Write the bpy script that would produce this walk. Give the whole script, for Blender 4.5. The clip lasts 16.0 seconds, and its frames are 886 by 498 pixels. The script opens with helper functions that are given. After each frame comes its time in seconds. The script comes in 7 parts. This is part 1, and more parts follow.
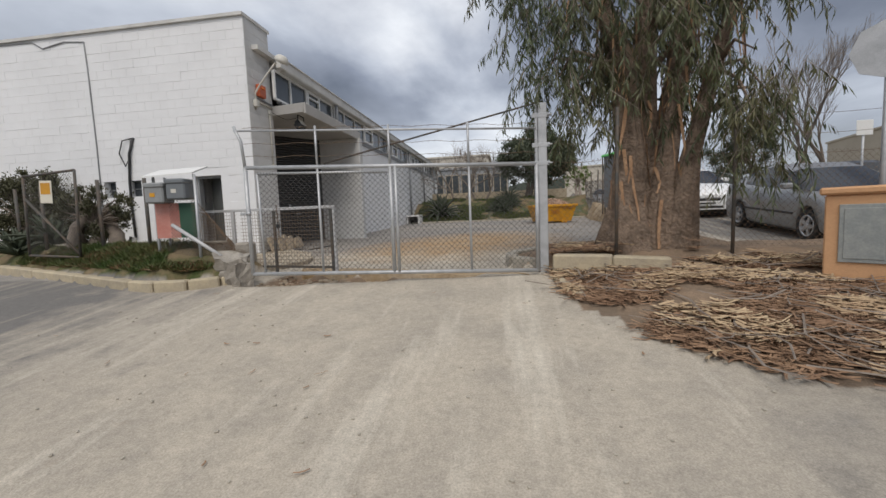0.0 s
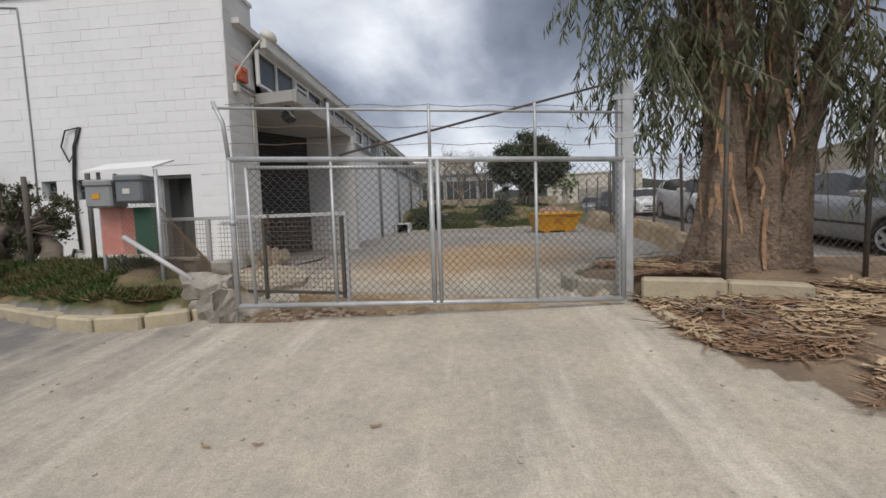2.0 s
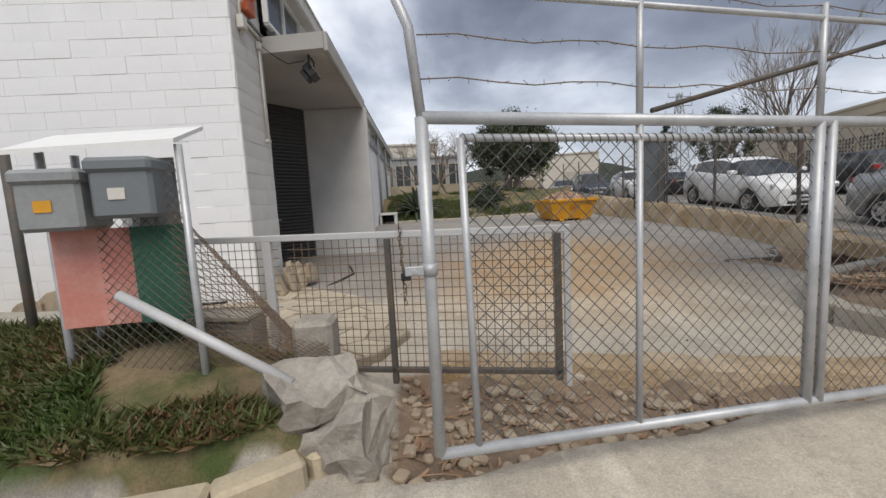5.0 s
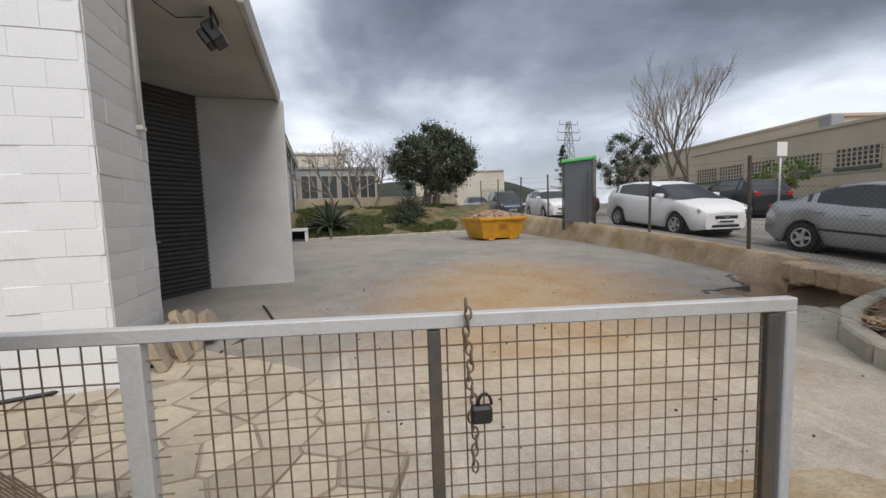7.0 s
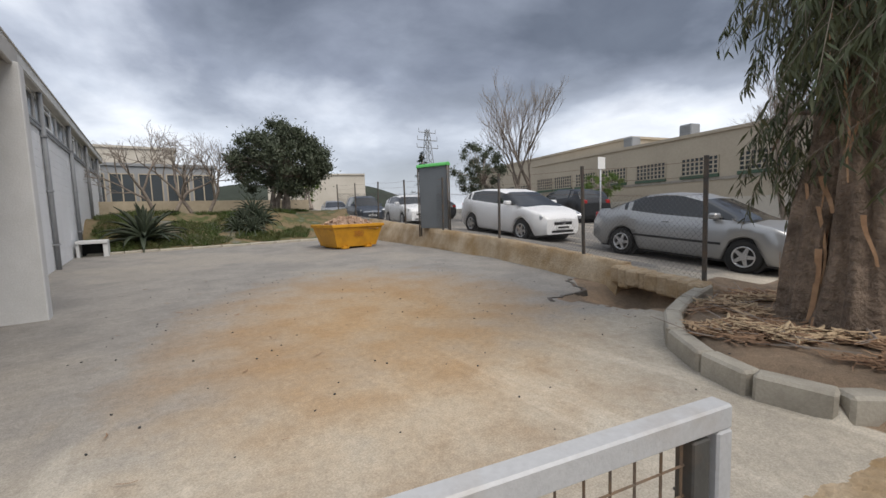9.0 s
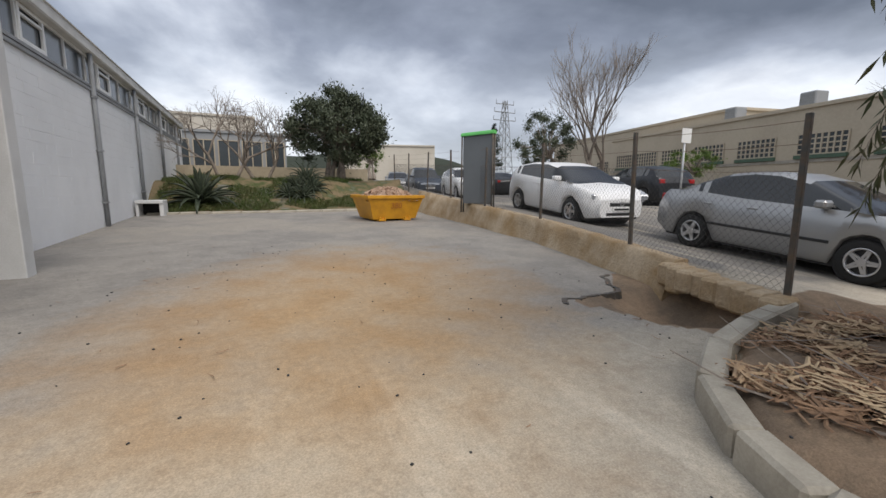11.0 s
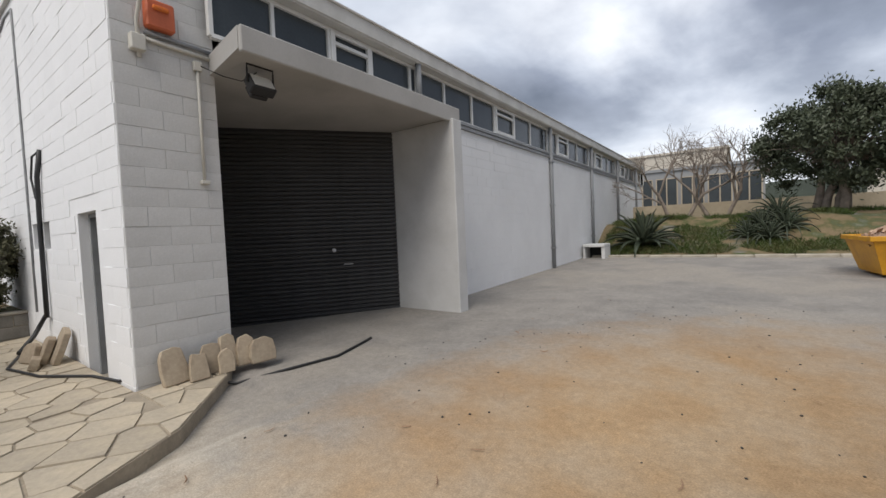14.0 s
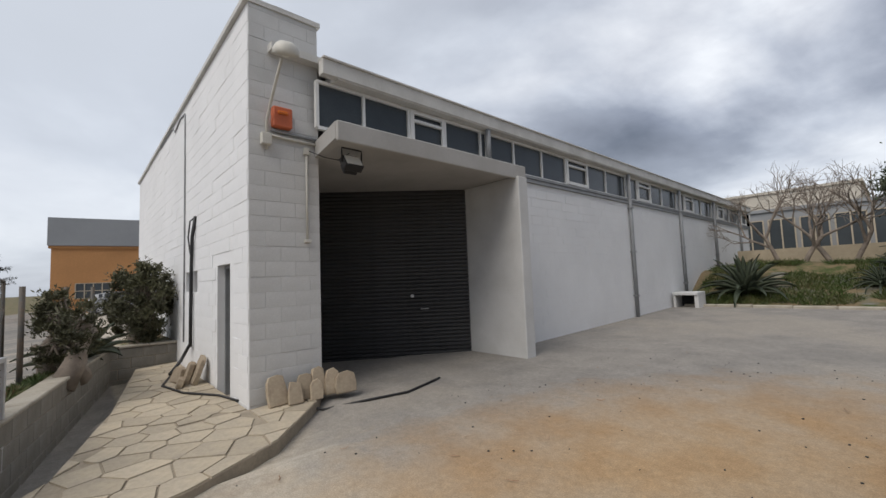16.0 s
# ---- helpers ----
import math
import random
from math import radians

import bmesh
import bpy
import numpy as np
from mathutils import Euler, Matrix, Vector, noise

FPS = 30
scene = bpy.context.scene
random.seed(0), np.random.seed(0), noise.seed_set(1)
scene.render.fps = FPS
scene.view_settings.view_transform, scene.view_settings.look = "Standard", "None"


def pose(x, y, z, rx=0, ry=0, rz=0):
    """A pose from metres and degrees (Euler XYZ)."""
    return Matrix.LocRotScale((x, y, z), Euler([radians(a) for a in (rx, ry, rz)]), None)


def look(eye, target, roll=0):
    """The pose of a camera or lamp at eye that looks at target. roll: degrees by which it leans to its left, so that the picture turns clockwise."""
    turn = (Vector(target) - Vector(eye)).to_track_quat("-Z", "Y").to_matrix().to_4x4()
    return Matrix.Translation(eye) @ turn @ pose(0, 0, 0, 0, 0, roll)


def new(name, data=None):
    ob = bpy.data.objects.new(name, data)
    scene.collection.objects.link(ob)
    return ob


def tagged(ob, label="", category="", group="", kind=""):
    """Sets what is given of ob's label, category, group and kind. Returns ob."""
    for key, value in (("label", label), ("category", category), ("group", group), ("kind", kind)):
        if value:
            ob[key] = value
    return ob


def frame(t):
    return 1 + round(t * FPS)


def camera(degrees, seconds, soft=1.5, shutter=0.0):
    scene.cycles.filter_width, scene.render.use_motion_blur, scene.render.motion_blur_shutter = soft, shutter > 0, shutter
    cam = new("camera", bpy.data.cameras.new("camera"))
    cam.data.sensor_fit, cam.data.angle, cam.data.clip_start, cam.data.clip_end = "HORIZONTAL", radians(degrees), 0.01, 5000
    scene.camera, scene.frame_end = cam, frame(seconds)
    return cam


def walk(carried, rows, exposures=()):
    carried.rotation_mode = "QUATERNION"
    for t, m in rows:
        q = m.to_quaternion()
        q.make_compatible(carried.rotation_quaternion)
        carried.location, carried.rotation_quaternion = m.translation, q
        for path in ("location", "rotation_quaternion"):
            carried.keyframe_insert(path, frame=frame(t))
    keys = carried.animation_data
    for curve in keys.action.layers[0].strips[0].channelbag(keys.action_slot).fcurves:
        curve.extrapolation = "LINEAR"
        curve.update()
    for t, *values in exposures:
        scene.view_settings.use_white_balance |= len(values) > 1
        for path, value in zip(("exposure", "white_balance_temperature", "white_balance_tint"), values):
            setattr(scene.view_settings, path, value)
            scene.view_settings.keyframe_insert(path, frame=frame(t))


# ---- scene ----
cam = camera(94.6, 16.0)
ROWS = [      # seconds, eye, target, roll
    (0, (-0.056, 0.015, 1.476), (-0.353, 1.986, 1.307), -2.2),
    (0.5, (-0.14, 0.296, 1.439), (-0.415, 2.271, 1.285), -2.7),
    (1, (-0.414, 0.567, 1.467), (-0.649, 2.548, 1.325), -2.8),
    (1.5, (-0.729, 0.914, 1.507), (-0.92, 2.899, 1.361), -2.6),
    (2, (-1.102, 1.344, 1.539), (-1.277, 3.332, 1.401), -1.9),
    (2.5, (-1.465, 1.716, 1.586), (-1.656, 3.701, 1.427), -1.8),
    (3, (-1.882, 2.031, 1.652), (-2.069, 4.012, 1.447), -2.1),
    (3.5, (-2.368, 2.282, 1.722), (-2.518, 4.261, 1.481), -2.4),
    (6, (-3.928, 4.367, 1.951), (-3.593, 6.327, 1.742), -2.7),
    (6.5, (-3.987, 4.708, 1.993), (-3.53, 6.646, 1.797), -2.1),
    (7, (-4.112, 5.094, 2.0), (-3.546, 7.003, 1.817), -1.9),
    (7.5, (-4.14, 5.307, 2.042), (-3.502, 7.195, 1.874), -1.8),
    (8, (-3.978, 5.582, 2.055), (-3.329, 7.469, 1.924), -2.1),
    (8.5, (-3.741, 5.678, 2.043), (-2.779, 7.425, 1.902), -2.4),
    (8.7, (-3.635, 5.71, 2.042), (-2.487, 7.341, 1.887), -2.1),
    (10.8, (-2.087, 6.009, 1.987), (-1.131, 7.738, 1.677), 0.4),
    (11, (-1.956, 6.123, 1.985), (-1.124, 7.917, 1.687), 0.4),
    (11.5, (-1.684, 6.544, 1.974), (-1.12, 8.445, 1.714), 0.4),
    (12, (-1.47, 6.795, 2.068), (-1.124, 8.752, 1.849), 0.6),
    (12.5, (-1.193, 6.92, 2.11), (-1.041, 8.905, 1.918), 0.8),
    (13, (-1.078, 7.127, 2.08), (-1.216, 9.114, 1.9), 1.0),
    (13.5, (-0.931, 7.258, 2.137), (-1.668, 9.11, 1.978), -0.6),
    (14, (-0.801, 7.327, 2.176), (-1.976, 8.944, 2.092), -2.5),
    (14.5, (-0.576, 7.189, 2.197), (-1.932, 8.659, 2.225), -2.9),
    (15, (-0.373, 7.095, 2.252), (-1.803, 8.488, 2.372), -2.5),
    (15.5, (-0.211, 7.118, 2.25), (-1.682, 8.465, 2.401), -2.4),
    (16, (-0.16, 7.117, 2.241), (-1.643, 8.45, 2.388), -2.2),
]
walk(cam, [(t, look(eye, target, roll)) for t, eye, target, roll in ROWS],
     exposures=[(0.0, 0.47), (3.5, 0.60), (6.0, 0.74), (8.5, 0.78), (11.0, 0.74), (12.5, 0.80), (14.0, 0.76), (16.0, 0.54)])

from math import sin, cos, pi, atan2, hypot

# ---- light ----
SUN_ELEV, SUN_AZ = radians(52), radians(172)   # azimuth clockwise from +y
world = bpy.data.worlds.new("sky")
scene.world = world
world.use_nodes = True


def sky_nodes():
    nt = world.node_tree
    nt.nodes.clear()
    N = lambda kind: nt.nodes.new(kind)
    L = nt.links.new
    out, bg = N("ShaderNodeOutputWorld"), N("ShaderNodeBackground")
    sky = N("ShaderNodeTexSky")
    sky.sky_type = "NISHITA"
    sky.sun_disc = False
    sky.sun_elevation, sky.sun_rotation = SUN_ELEV, SUN_AZ
    sky.air_density, sky.dust_density = 1.0, 2.0
    tc, sep = N("ShaderNodeTexCoord"), N("ShaderNodeSeparateXYZ")
    L(tc.outputs["Generated"], sep.inputs[0])
    zz = N("ShaderNodeMath"); zz.operation = "MAXIMUM"; zz.inputs[1].default_value = 0.0
    L(sep.outputs["Z"], zz.inputs[0])
    za = N("ShaderNodeMath"); za.operation = "ADD"; za.inputs[1].default_value = 0.30
    L(zz.outputs[0], za.inputs[0])
    dx, dy = N("ShaderNodeMath"), N("ShaderNodeMath")
    for d, k in ((dx, "X"), (dy, "Y")):
        d.operation = "DIVIDE"
        L(sep.outputs[k], d.inputs[0]); L(za.outputs[0], d.inputs[1])
    flat = N("ShaderNodeCombineXYZ")
    L(dx.outputs[0], flat.inputs[0]); L(dy.outputs[0], flat.inputs[1])

    def noise(scale, detail, rough, offset):
        mp, n = N("ShaderNodeMapping"), N("ShaderNodeTexNoise")
        mp.inputs["Location"].default_value = offset
        n.inputs["Scale"].default_value, n.inputs["Detail"].default_value, n.inputs["Roughness"].default_value = scale, detail, rough
        n.inputs["Distortion"].default_value = 0.3
        L(flat.outputs[0], mp.inputs[0]); L(mp.outputs[0], n.inputs["Vector"])
        return n.outputs["Fac"]

    def ramp(fac, stops):
        r = N("ShaderNodeValToRGB")
        L(fac, r.inputs[0])
        e = r.color_ramp.elements
        e[0].position, e[0].color = stops[0][0], (*stops[0][1], 1)
        e[1].position, e[1].color = stops[-1][0], (*stops[-1][1], 1)
        for p, c in stops[1:-1]:
            e.new(p).color = (*c, 1)
        return r.outputs[0]

    # deck of grey cloud with paler rifts
    body = ramp(noise(0.72, 8, 0.5, (3.6, 2.3, 0)), [(0.36, (0.96, 0.99, 1.05)), (0.44, (0.60, 0.645, 0.74)), (0.50, (0.33, 0.365, 0.45)), (0.60, (0.15, 0.17, 0.215))])
    fine = ramp(noise(3.2, 9, 0.6, (0.4, 7.2, 0)), [(0.3, (1.22, 1.22, 1.2)), (0.7, (0.8, 0.8, 0.82))])
    mul = N("ShaderNodeMix"); mul.data_type = "RGBA"; mul.blend_type = "MULTIPLY"; mul.inputs[0].default_value = 0.8
    L(body, mul.inputs[6]); L(fine, mul.inputs[7])
    # thin bright veil low over the horizon and where the cloud is thin
    low = N("ShaderNodeMapRange")
    low.inputs["From Min"].default_value, low.inputs["From Max"].default_value = 0.0, 0.30
    low.inputs["To Min"].default_value, low.inputs["To Max"].default_value = 0.60, 0.0
    L(sep.outputs["Z"], low.inputs["Value"])
    sunv = Vector((-0.75, -0.12, 0.65))      # thinnest part of the cloud
    dot = N("ShaderNodeVectorMath"); dot.operation = "DOT_PRODUCT"
    dot.inputs[1].default_value = sunv
    L(tc.outputs["Generated"], dot.inputs[0])
    veil = N("ShaderNodeMapRange")
    veil.inputs["From Min"].default_value, veil.inputs["From Max"].default_value = 0.35, 0.98
    veil.inputs["To Min"].default_value, veil.inputs["To Max"].default_value = 0.0, 0.85
    L(dot.outputs["Value"], veil.inputs["Value"])
    most = N("ShaderNodeMath"); most.operation = "MAXIMUM"
    L(low.outputs[0], most.inputs[0]); L(veil.outputs[0], most.inputs[1])
    mixv = N("ShaderNodeMix"); mixv.data_type = "RGBA"
    mixv.inputs[7].default_value = (0.84, 0.89, 0.97, 1)
    L(most.outputs[0], mixv.inputs[0]); L(mul.outputs[2], mixv.inputs[6])
    # clear sky shows a little between the clouds
    scl = N("ShaderNodeMix"); scl.data_type = "RGBA"; scl.blend_type = "MULTIPLY"; scl.inputs[0].default_value = 1
    scl.inputs[7].default_value = (0.10, 0.10, 0.10, 1)
    L(sky.outputs[0], scl.inputs[6])
    fin = N("ShaderNodeMix"); fin.data_type = "RGBA"; fin.inputs[0].default_value = 0.86
    L(scl.outputs[2], fin.inputs[6]); L(mixv.outputs[2], fin.inputs[7])
    L(fin.outputs[2], bg.inputs[0])
    bg.inputs[1].default_value = SKY
    L(bg.outputs[0], out.inputs[0])


SKY = 0.66
sky_nodes()
sun_data = bpy.data.lights.new("sun", "SUN")
sun_data.energy, sun_data.angle, sun_data.color = 1.4, radians(40), (1.0, 0.93, 0.85)
sun = new("sun", sun_data)
sun.matrix_world = look((-30, -12, 30), (-30 - 10 * sin(SUN_AZ) * cos(SUN_ELEV), -12 - 10 * cos(SUN_AZ) * cos(SUN_ELEV), 30 - 10 * sin(SUN_ELEV)))

# ---- materials ----
rnd = random.Random(7)


def material(name, base, rough=0.8, metal=0.0, vary=0.25, scale=2.0, fine=40.0, bump=0.15, second=None, patch=0.55, piece=0.0, depth=0.01, spec=0.5):
    """Two scales of variation: patches of a second colour and a fine grain; piece: how much single pieces differ."""
    m = bpy.data.materials.new(name)
    m.use_nodes = True
    nt = m.node_tree
    b = nt.nodes["Principled BSDF"]
    N, L = nt.nodes.new, nt.links.new
    b.inputs["Roughness"].default_value, b.inputs["Metallic"].default_value = rough, metal
    b.inputs["Specular IOR Level"].default_value = spec
    tc = N("ShaderNodeTexCoord")
    n1, n2 = N("ShaderNodeTexNoise"), N("ShaderNodeTexNoise")
    n1.inputs["Scale"].default_value, n1.inputs["Detail"].default_value, n1.inputs["Roughness"].default_value = scale, 6, 0.6
    n2.inputs["Scale"].default_value, n2.inputs["Detail"].default_value, n2.inputs["Roughness"].default_value = fine, 4, 0.65
    L(tc.outputs["Object"], n1.inputs["Vector"]); L(tc.outputs["Object"], n2.inputs["Vector"])
    second = second or tuple(c * (1 - vary) for c in base)
    mr = N("ShaderNodeMapRange")
    mr.inputs["From Min"].default_value, mr.inputs["From Max"].default_value = patch - 0.14, patch + 0.14
    L(n1.outputs["Fac"], mr.inputs["Value"])
    mx = N("ShaderNodeMix"); mx.data_type = "RGBA"
    mx.inputs[6].default_value, mx.inputs[7].default_value = (*base, 1), (*second, 1)
    L(mr.outputs[0], mx.inputs[0])
    hs = N("ShaderNodeHueSaturation")
    L(mx.outputs[2], hs.inputs["Color"])
    vr = N("ShaderNodeMapRange")
    vr.inputs["From Min"].default_value, vr.inputs["From Max"].default_value = 0.25, 0.75
    vr.inputs["To Min"].default_value, vr.inputs["To Max"].default_value = 1 - vary * 0.6, 1 + vary * 0.6
    L(n2.outputs["Fac"], vr.inputs["Value"])
    val = vr.outputs[0]
    if piece:
        oi, pr, pm = N("ShaderNodeObjectInfo"), N("ShaderNodeMapRange"), N("ShaderNodeMath")
        pr.inputs["To Min"].default_value, pr.inputs["To Max"].default_value = 1 - piece, 1 + piece
        L(oi.outputs["Random"], pr.inputs["Value"])
        pm.operation = "MULTIPLY"
        L(pr.outputs[0], pm.inputs[0]); L(val, pm.inputs[1])
        val = pm.outputs[0]
    L(val, hs.inputs["Value"])
    L(hs.outputs[0], b.inputs["Base Color"])
    if bump:
        bp = N("ShaderNodeBump")
        bp.inputs["Strength"].default_value, bp.inputs["Distance"].default_value = bump, depth
        L(n2.outputs["Fac"], bp.inputs["Height"]); L(bp.outputs[0], b.inputs["Normal"])
    return m


WHITE = material("painted_block", (0.80, 0.805, 0.81), 0.75, vary=0.06, scale=0.7, fine=60, bump=0.35, second=(0.74, 0.745, 0.75), piece=0.012)
# greyer than WHITE, for the pier, canopy side wall and drain kerb
WHITE_GREYISH = material("weathered_paint", (0.63, 0.63, 0.62), 0.8, vary=0.1, scale=1.1, fine=55, bump=0.35, second=(0.53, 0.53, 0.515), piece=0.03)
# off-white darkened: shade under the canopy is put into the slab's colour
SOFFIT_SHADED = material("shaded_soffit", (0.44, 0.43, 0.41), 0.85, vary=0.08, scale=1.0, second=(0.36, 0.35, 0.33))
GREY_TRIM = material("grey_trim", (0.27, 0.28, 0.29), 0.6, vary=0.12, scale=3, second=(0.22, 0.225, 0.23))
EAVE = material("eave_panel", (0.62, 0.61, 0.58), 0.6, vary=0.08, scale=1.5, second=(0.5, 0.49, 0.46))
FRAME_WHITE = material("white_frame", (0.75, 0.75, 0.73), 0.45, vary=0.06)
PANE = material("grey_pane", (0.055, 0.065, 0.072), 0.18, vary=0.2, scale=1.2, bump=0.0)
# near-black that stands in for shade inside openings
INNER_SHADE = material("interior_shade", (0.03, 0.03, 0.03), 0.9, vary=0.2)
SHUTTER = material("shutter_slat", (0.06, 0.06, 0.061), 0.5, 0.15, vary=0.18, scale=1.5, fine=20, bump=0.05, second=(0.045, 0.045, 0.046), piece=0.08)
GALV = material("galvanised_steel", (0.50, 0.51, 0.52), 0.45, 0.35, vary=0.15, scale=6, fine=80, bump=0.08, second=(0.38, 0.39, 0.40))
WORN_PAINT = material("worn_white_paint", (0.50, 0.50, 0.50), 0.55, 0.1, vary=0.12, scale=9, fine=70, bump=0.2, second=(0.42, 0.39, 0.36), patch=0.66)
WIRE = material("wire", (0.11, 0.105, 0.10), 0.6, 0.4, vary=0.2)
RUSTY = material("rusty_wire", (0.17, 0.13, 0.10), 0.75, 0.3, vary=0.3, scale=20, second=(0.22, 0.14, 0.08))
DARK_STEEL = material("dark_post", (0.085, 0.082, 0.075), 0.65, 0.2, vary=0.25, scale=8, second=(0.14, 0.10, 0.07))
CONCRETE = material("old_concrete", (0.36, 0.33, 0.285), 0.9, vary=0.3, scale=2.2, fine=35, bump=0.5, second=(0.25, 0.225, 0.19), depth=0.02)
KERB = material("kerb_concrete", (0.42, 0.385, 0.32), 0.9, vary=0.22, scale=3, fine=45, bump=0.45, second=(0.30, 0.27, 0.22), piece=0.08)
KERB_YELLOW = material("yellowed_kerb", (0.46, 0.39, 0.27), 0.9, vary=0.22, scale=4, fine=45, bump=0.45, second=(0.36, 0.31, 0.23), piece=0.08)
RETAIN = material("stained_concrete", (0.50, 0.40, 0.28), 0.92, vary=0.3, scale=1.6, fine=22, bump=0.7, second=(0.33, 0.225, 0.115), patch=0.5, depth=0.04)
BLOCK = material("raw_block", (0.27, 0.255, 0.225), 0.92, vary=0.25, scale=2.5, fine=50, bump=0.4, second=(0.2, 0.185, 0.16), piece=0.08)
STONE = material("paving_stone", (0.45, 0.385, 0.285), 0.85, vary=0.2, scale=3, fine=30, bump=0.4, second=(0.35, 0.305, 0.24), piece=0.14)
MORTAR = material("paving_mortar", (0.34, 0.29, 0.22), 0.95, vary=0.25, scale=4)
ROCK = material("broken_stone", (0.40, 0.33, 0.24), 0.9, vary=0.25, scale=4, fine=25, bump=0.5, second=(0.28, 0.22, 0.16), piece=0.15)
YELLOW = material("yellow_skip_paint", (0.62, 0.30, 0.015), 0.5, 0.0, vary=0.12, scale=3, fine=30, bump=0.1, second=(0.48, 0.22, 0.015))
RUBBLE = material("rubble", (0.42, 0.29, 0.21), 0.95, vary=0.3, scale=6, fine=30, bump=0.5, second=(0.30, 0.21, 0.15), piece=0.2)
GREEN = material("green_trim", (0.12, 0.5, 0.12), 0.4, vary=0.08)
BOARD = material("grey_board", (0.16, 0.175, 0.185), 0.45, vary=0.1, scale=1.5)
BLACK = material("black_plastic", (0.02, 0.02, 0.021), 0.5, vary=0.2)


def ground_material():
    m = bpy.data.materials.new("ground_surface")
    m.use_nodes = True
    nt = m.node_tree
    b = nt.nodes["Principled BSDF"]
    N, L = nt.nodes.new, nt.links.new
    b.inputs["Roughness"].default_value = 0.93
    b.inputs["Specular IOR Level"].default_value = 0.25
    tc = N("ShaderNodeTexCoord")

    def noise(scale, detail=6, rough=0.6, stretch=None):
        n = N("ShaderNodeTexNoise")
        n.inputs["Scale"].default_value, n.inputs["Detail"].default_value, n.inputs["Roughness"].default_value = scale, detail, rough
        if stretch:
            mp = N("ShaderNodeMapping")
            mp.inputs["Scale"].default_value = stretch
            mp.inputs["Rotation"].default_value = (0, 0, radians(8))
            L(tc.outputs["Object"], mp.inputs[0]); L(mp.outputs[0], n.inputs["Vector"])
        else:
            L(tc.outputs["Object"], n.inputs["Vector"])
        return n.outputs["Fac"]

    def rng(v, a, c, lo=0.0, hi=1.0):
        r = N("ShaderNodeMapRange")
        for k, x in (("From Min", a), ("From Max", c), ("To Min", lo), ("To Max", hi)):
            r.inputs[k].default_value = x
        L(v, r.inputs["Value"])
        return r.outputs[0]

    def math(op, a, c):
        n = N("ShaderNodeMath"); n.operation = op
        for i, x in enumerate((a, c)):
            if isinstance(x, float):
                n.inputs[i].default_value = x
            else:
                L(x, n.inputs[i])
        return n.outputs[0]

    def mix(f, a, c):
        n = N("ShaderNodeMix"); n.data_type = "RGBA"
        if isinstance(f, float):
            n.inputs[0].default_value = f
        else:
            L(f, n.inputs[0])
        for i, x in ((6, a), (7, c)):
            if isinstance(x, tuple):
                n.inputs[i].default_value = (*x, 1)
            else:
                L(x, n.inputs[i])
        return n.outputs[2]

    def mask(name, wobble, soft=0.18):
        a = N("ShaderNodeAttribute"); a.attribute_name = name
        v = math("ADD", a.outputs["Fac"], math("MULTIPLY", math("SUBTRACT", wobble, 0.5), 0.9))
        return rng(v, 0.5 - soft, 0.5 + soft)

    big, mid, grit, tiny = noise(0.35), noise(1.7), noise(16.0), noise(85.0, 3, 0.7)
    streak = noise(1.1, 7, 0.62, (2.4, 0.22, 1))
    asphalt = mix(rng(big, 0.4, 0.62), (0.215, 0.200, 0.182), (0.165, 0.158, 0.148))
    asphalt = mix(rng(streak, 0.5, 0.66, 0, 0.65), asphalt, (0.442, 0.390, 0.312))
    pale = mix(rng(mid, 0.4, 0.65), (0.468, 0.416, 0.338), (0.377, 0.338, 0.280))
    pale = mix(rng(streak, 0.55, 0.7, 0, 0.8), pale, (0.611, 0.559, 0.468))
    slab = mix(rng(mid, 0.38, 0.62), (0.293, 0.273, 0.247), (0.234, 0.221, 0.204))
    slab = mix(rng(big, 0.5, 0.62, 0, 0.6), slab, (0.338, 0.305, 0.260))
    sand = mix(rng(mid, 0.35, 0.65), (0.520, 0.345, 0.169), (0.429, 0.267, 0.124))
    earth = mix(rng(mid, 0.4, 0.6), (0.280, 0.202, 0.137), (0.182, 0.137, 0.098))
    turf = mix(rng(mid, 0.40, 0.56), (0.060, 0.080, 0.026), (0.190, 0.145, 0.085))
    col = mix(mask("slab", mid, 0.12), asphalt, slab)
    col = mix(mask("pale", mid), col, pale)
    col = mix(math("MULTIPLY", mask("sand", mid, 0.35), 0.78), col, sand)
    col = mix(mask("earth", mid, 0.1), col, earth)
    col = mix(mask("turf", mid, 0.1), col, turf)
    hs = N("ShaderNodeHueSaturation")
    L(col, hs.inputs["Color"])
    L(math("MULTIPLY", rng(grit, 0.25, 0.75, 0.86, 1.14), rng(tiny, 0.25, 0.75, 0.72, 1.28)), hs.inputs["Value"])
    L(hs.outputs[0], b.inputs["Base Color"])
    bp = N("ShaderNodeBump")
    bp.inputs["Strength"].default_value, bp.inputs["Distance"].default_value = 0.6, 0.008
    L(math("ADD", grit, tiny), bp.inputs["Height"]); L(bp.outputs[0], b.inputs["Normal"])
    return m


GROUND = ground_material()

# ---- helpers for shapes ----


def mesh_of(name, bm, mats, smooth=False):
    me = bpy.data.meshes.new(name)
    bm.normal_update()
    bm.to_mesh(me)
    bm.free()
    for m in (mats if isinstance(mats, (list, tuple)) else [mats]):
        me.materials.append(m)
    if smooth:
        me.polygons.foreach_set("use_smooth", [True] * len(me.polygons))
    return me


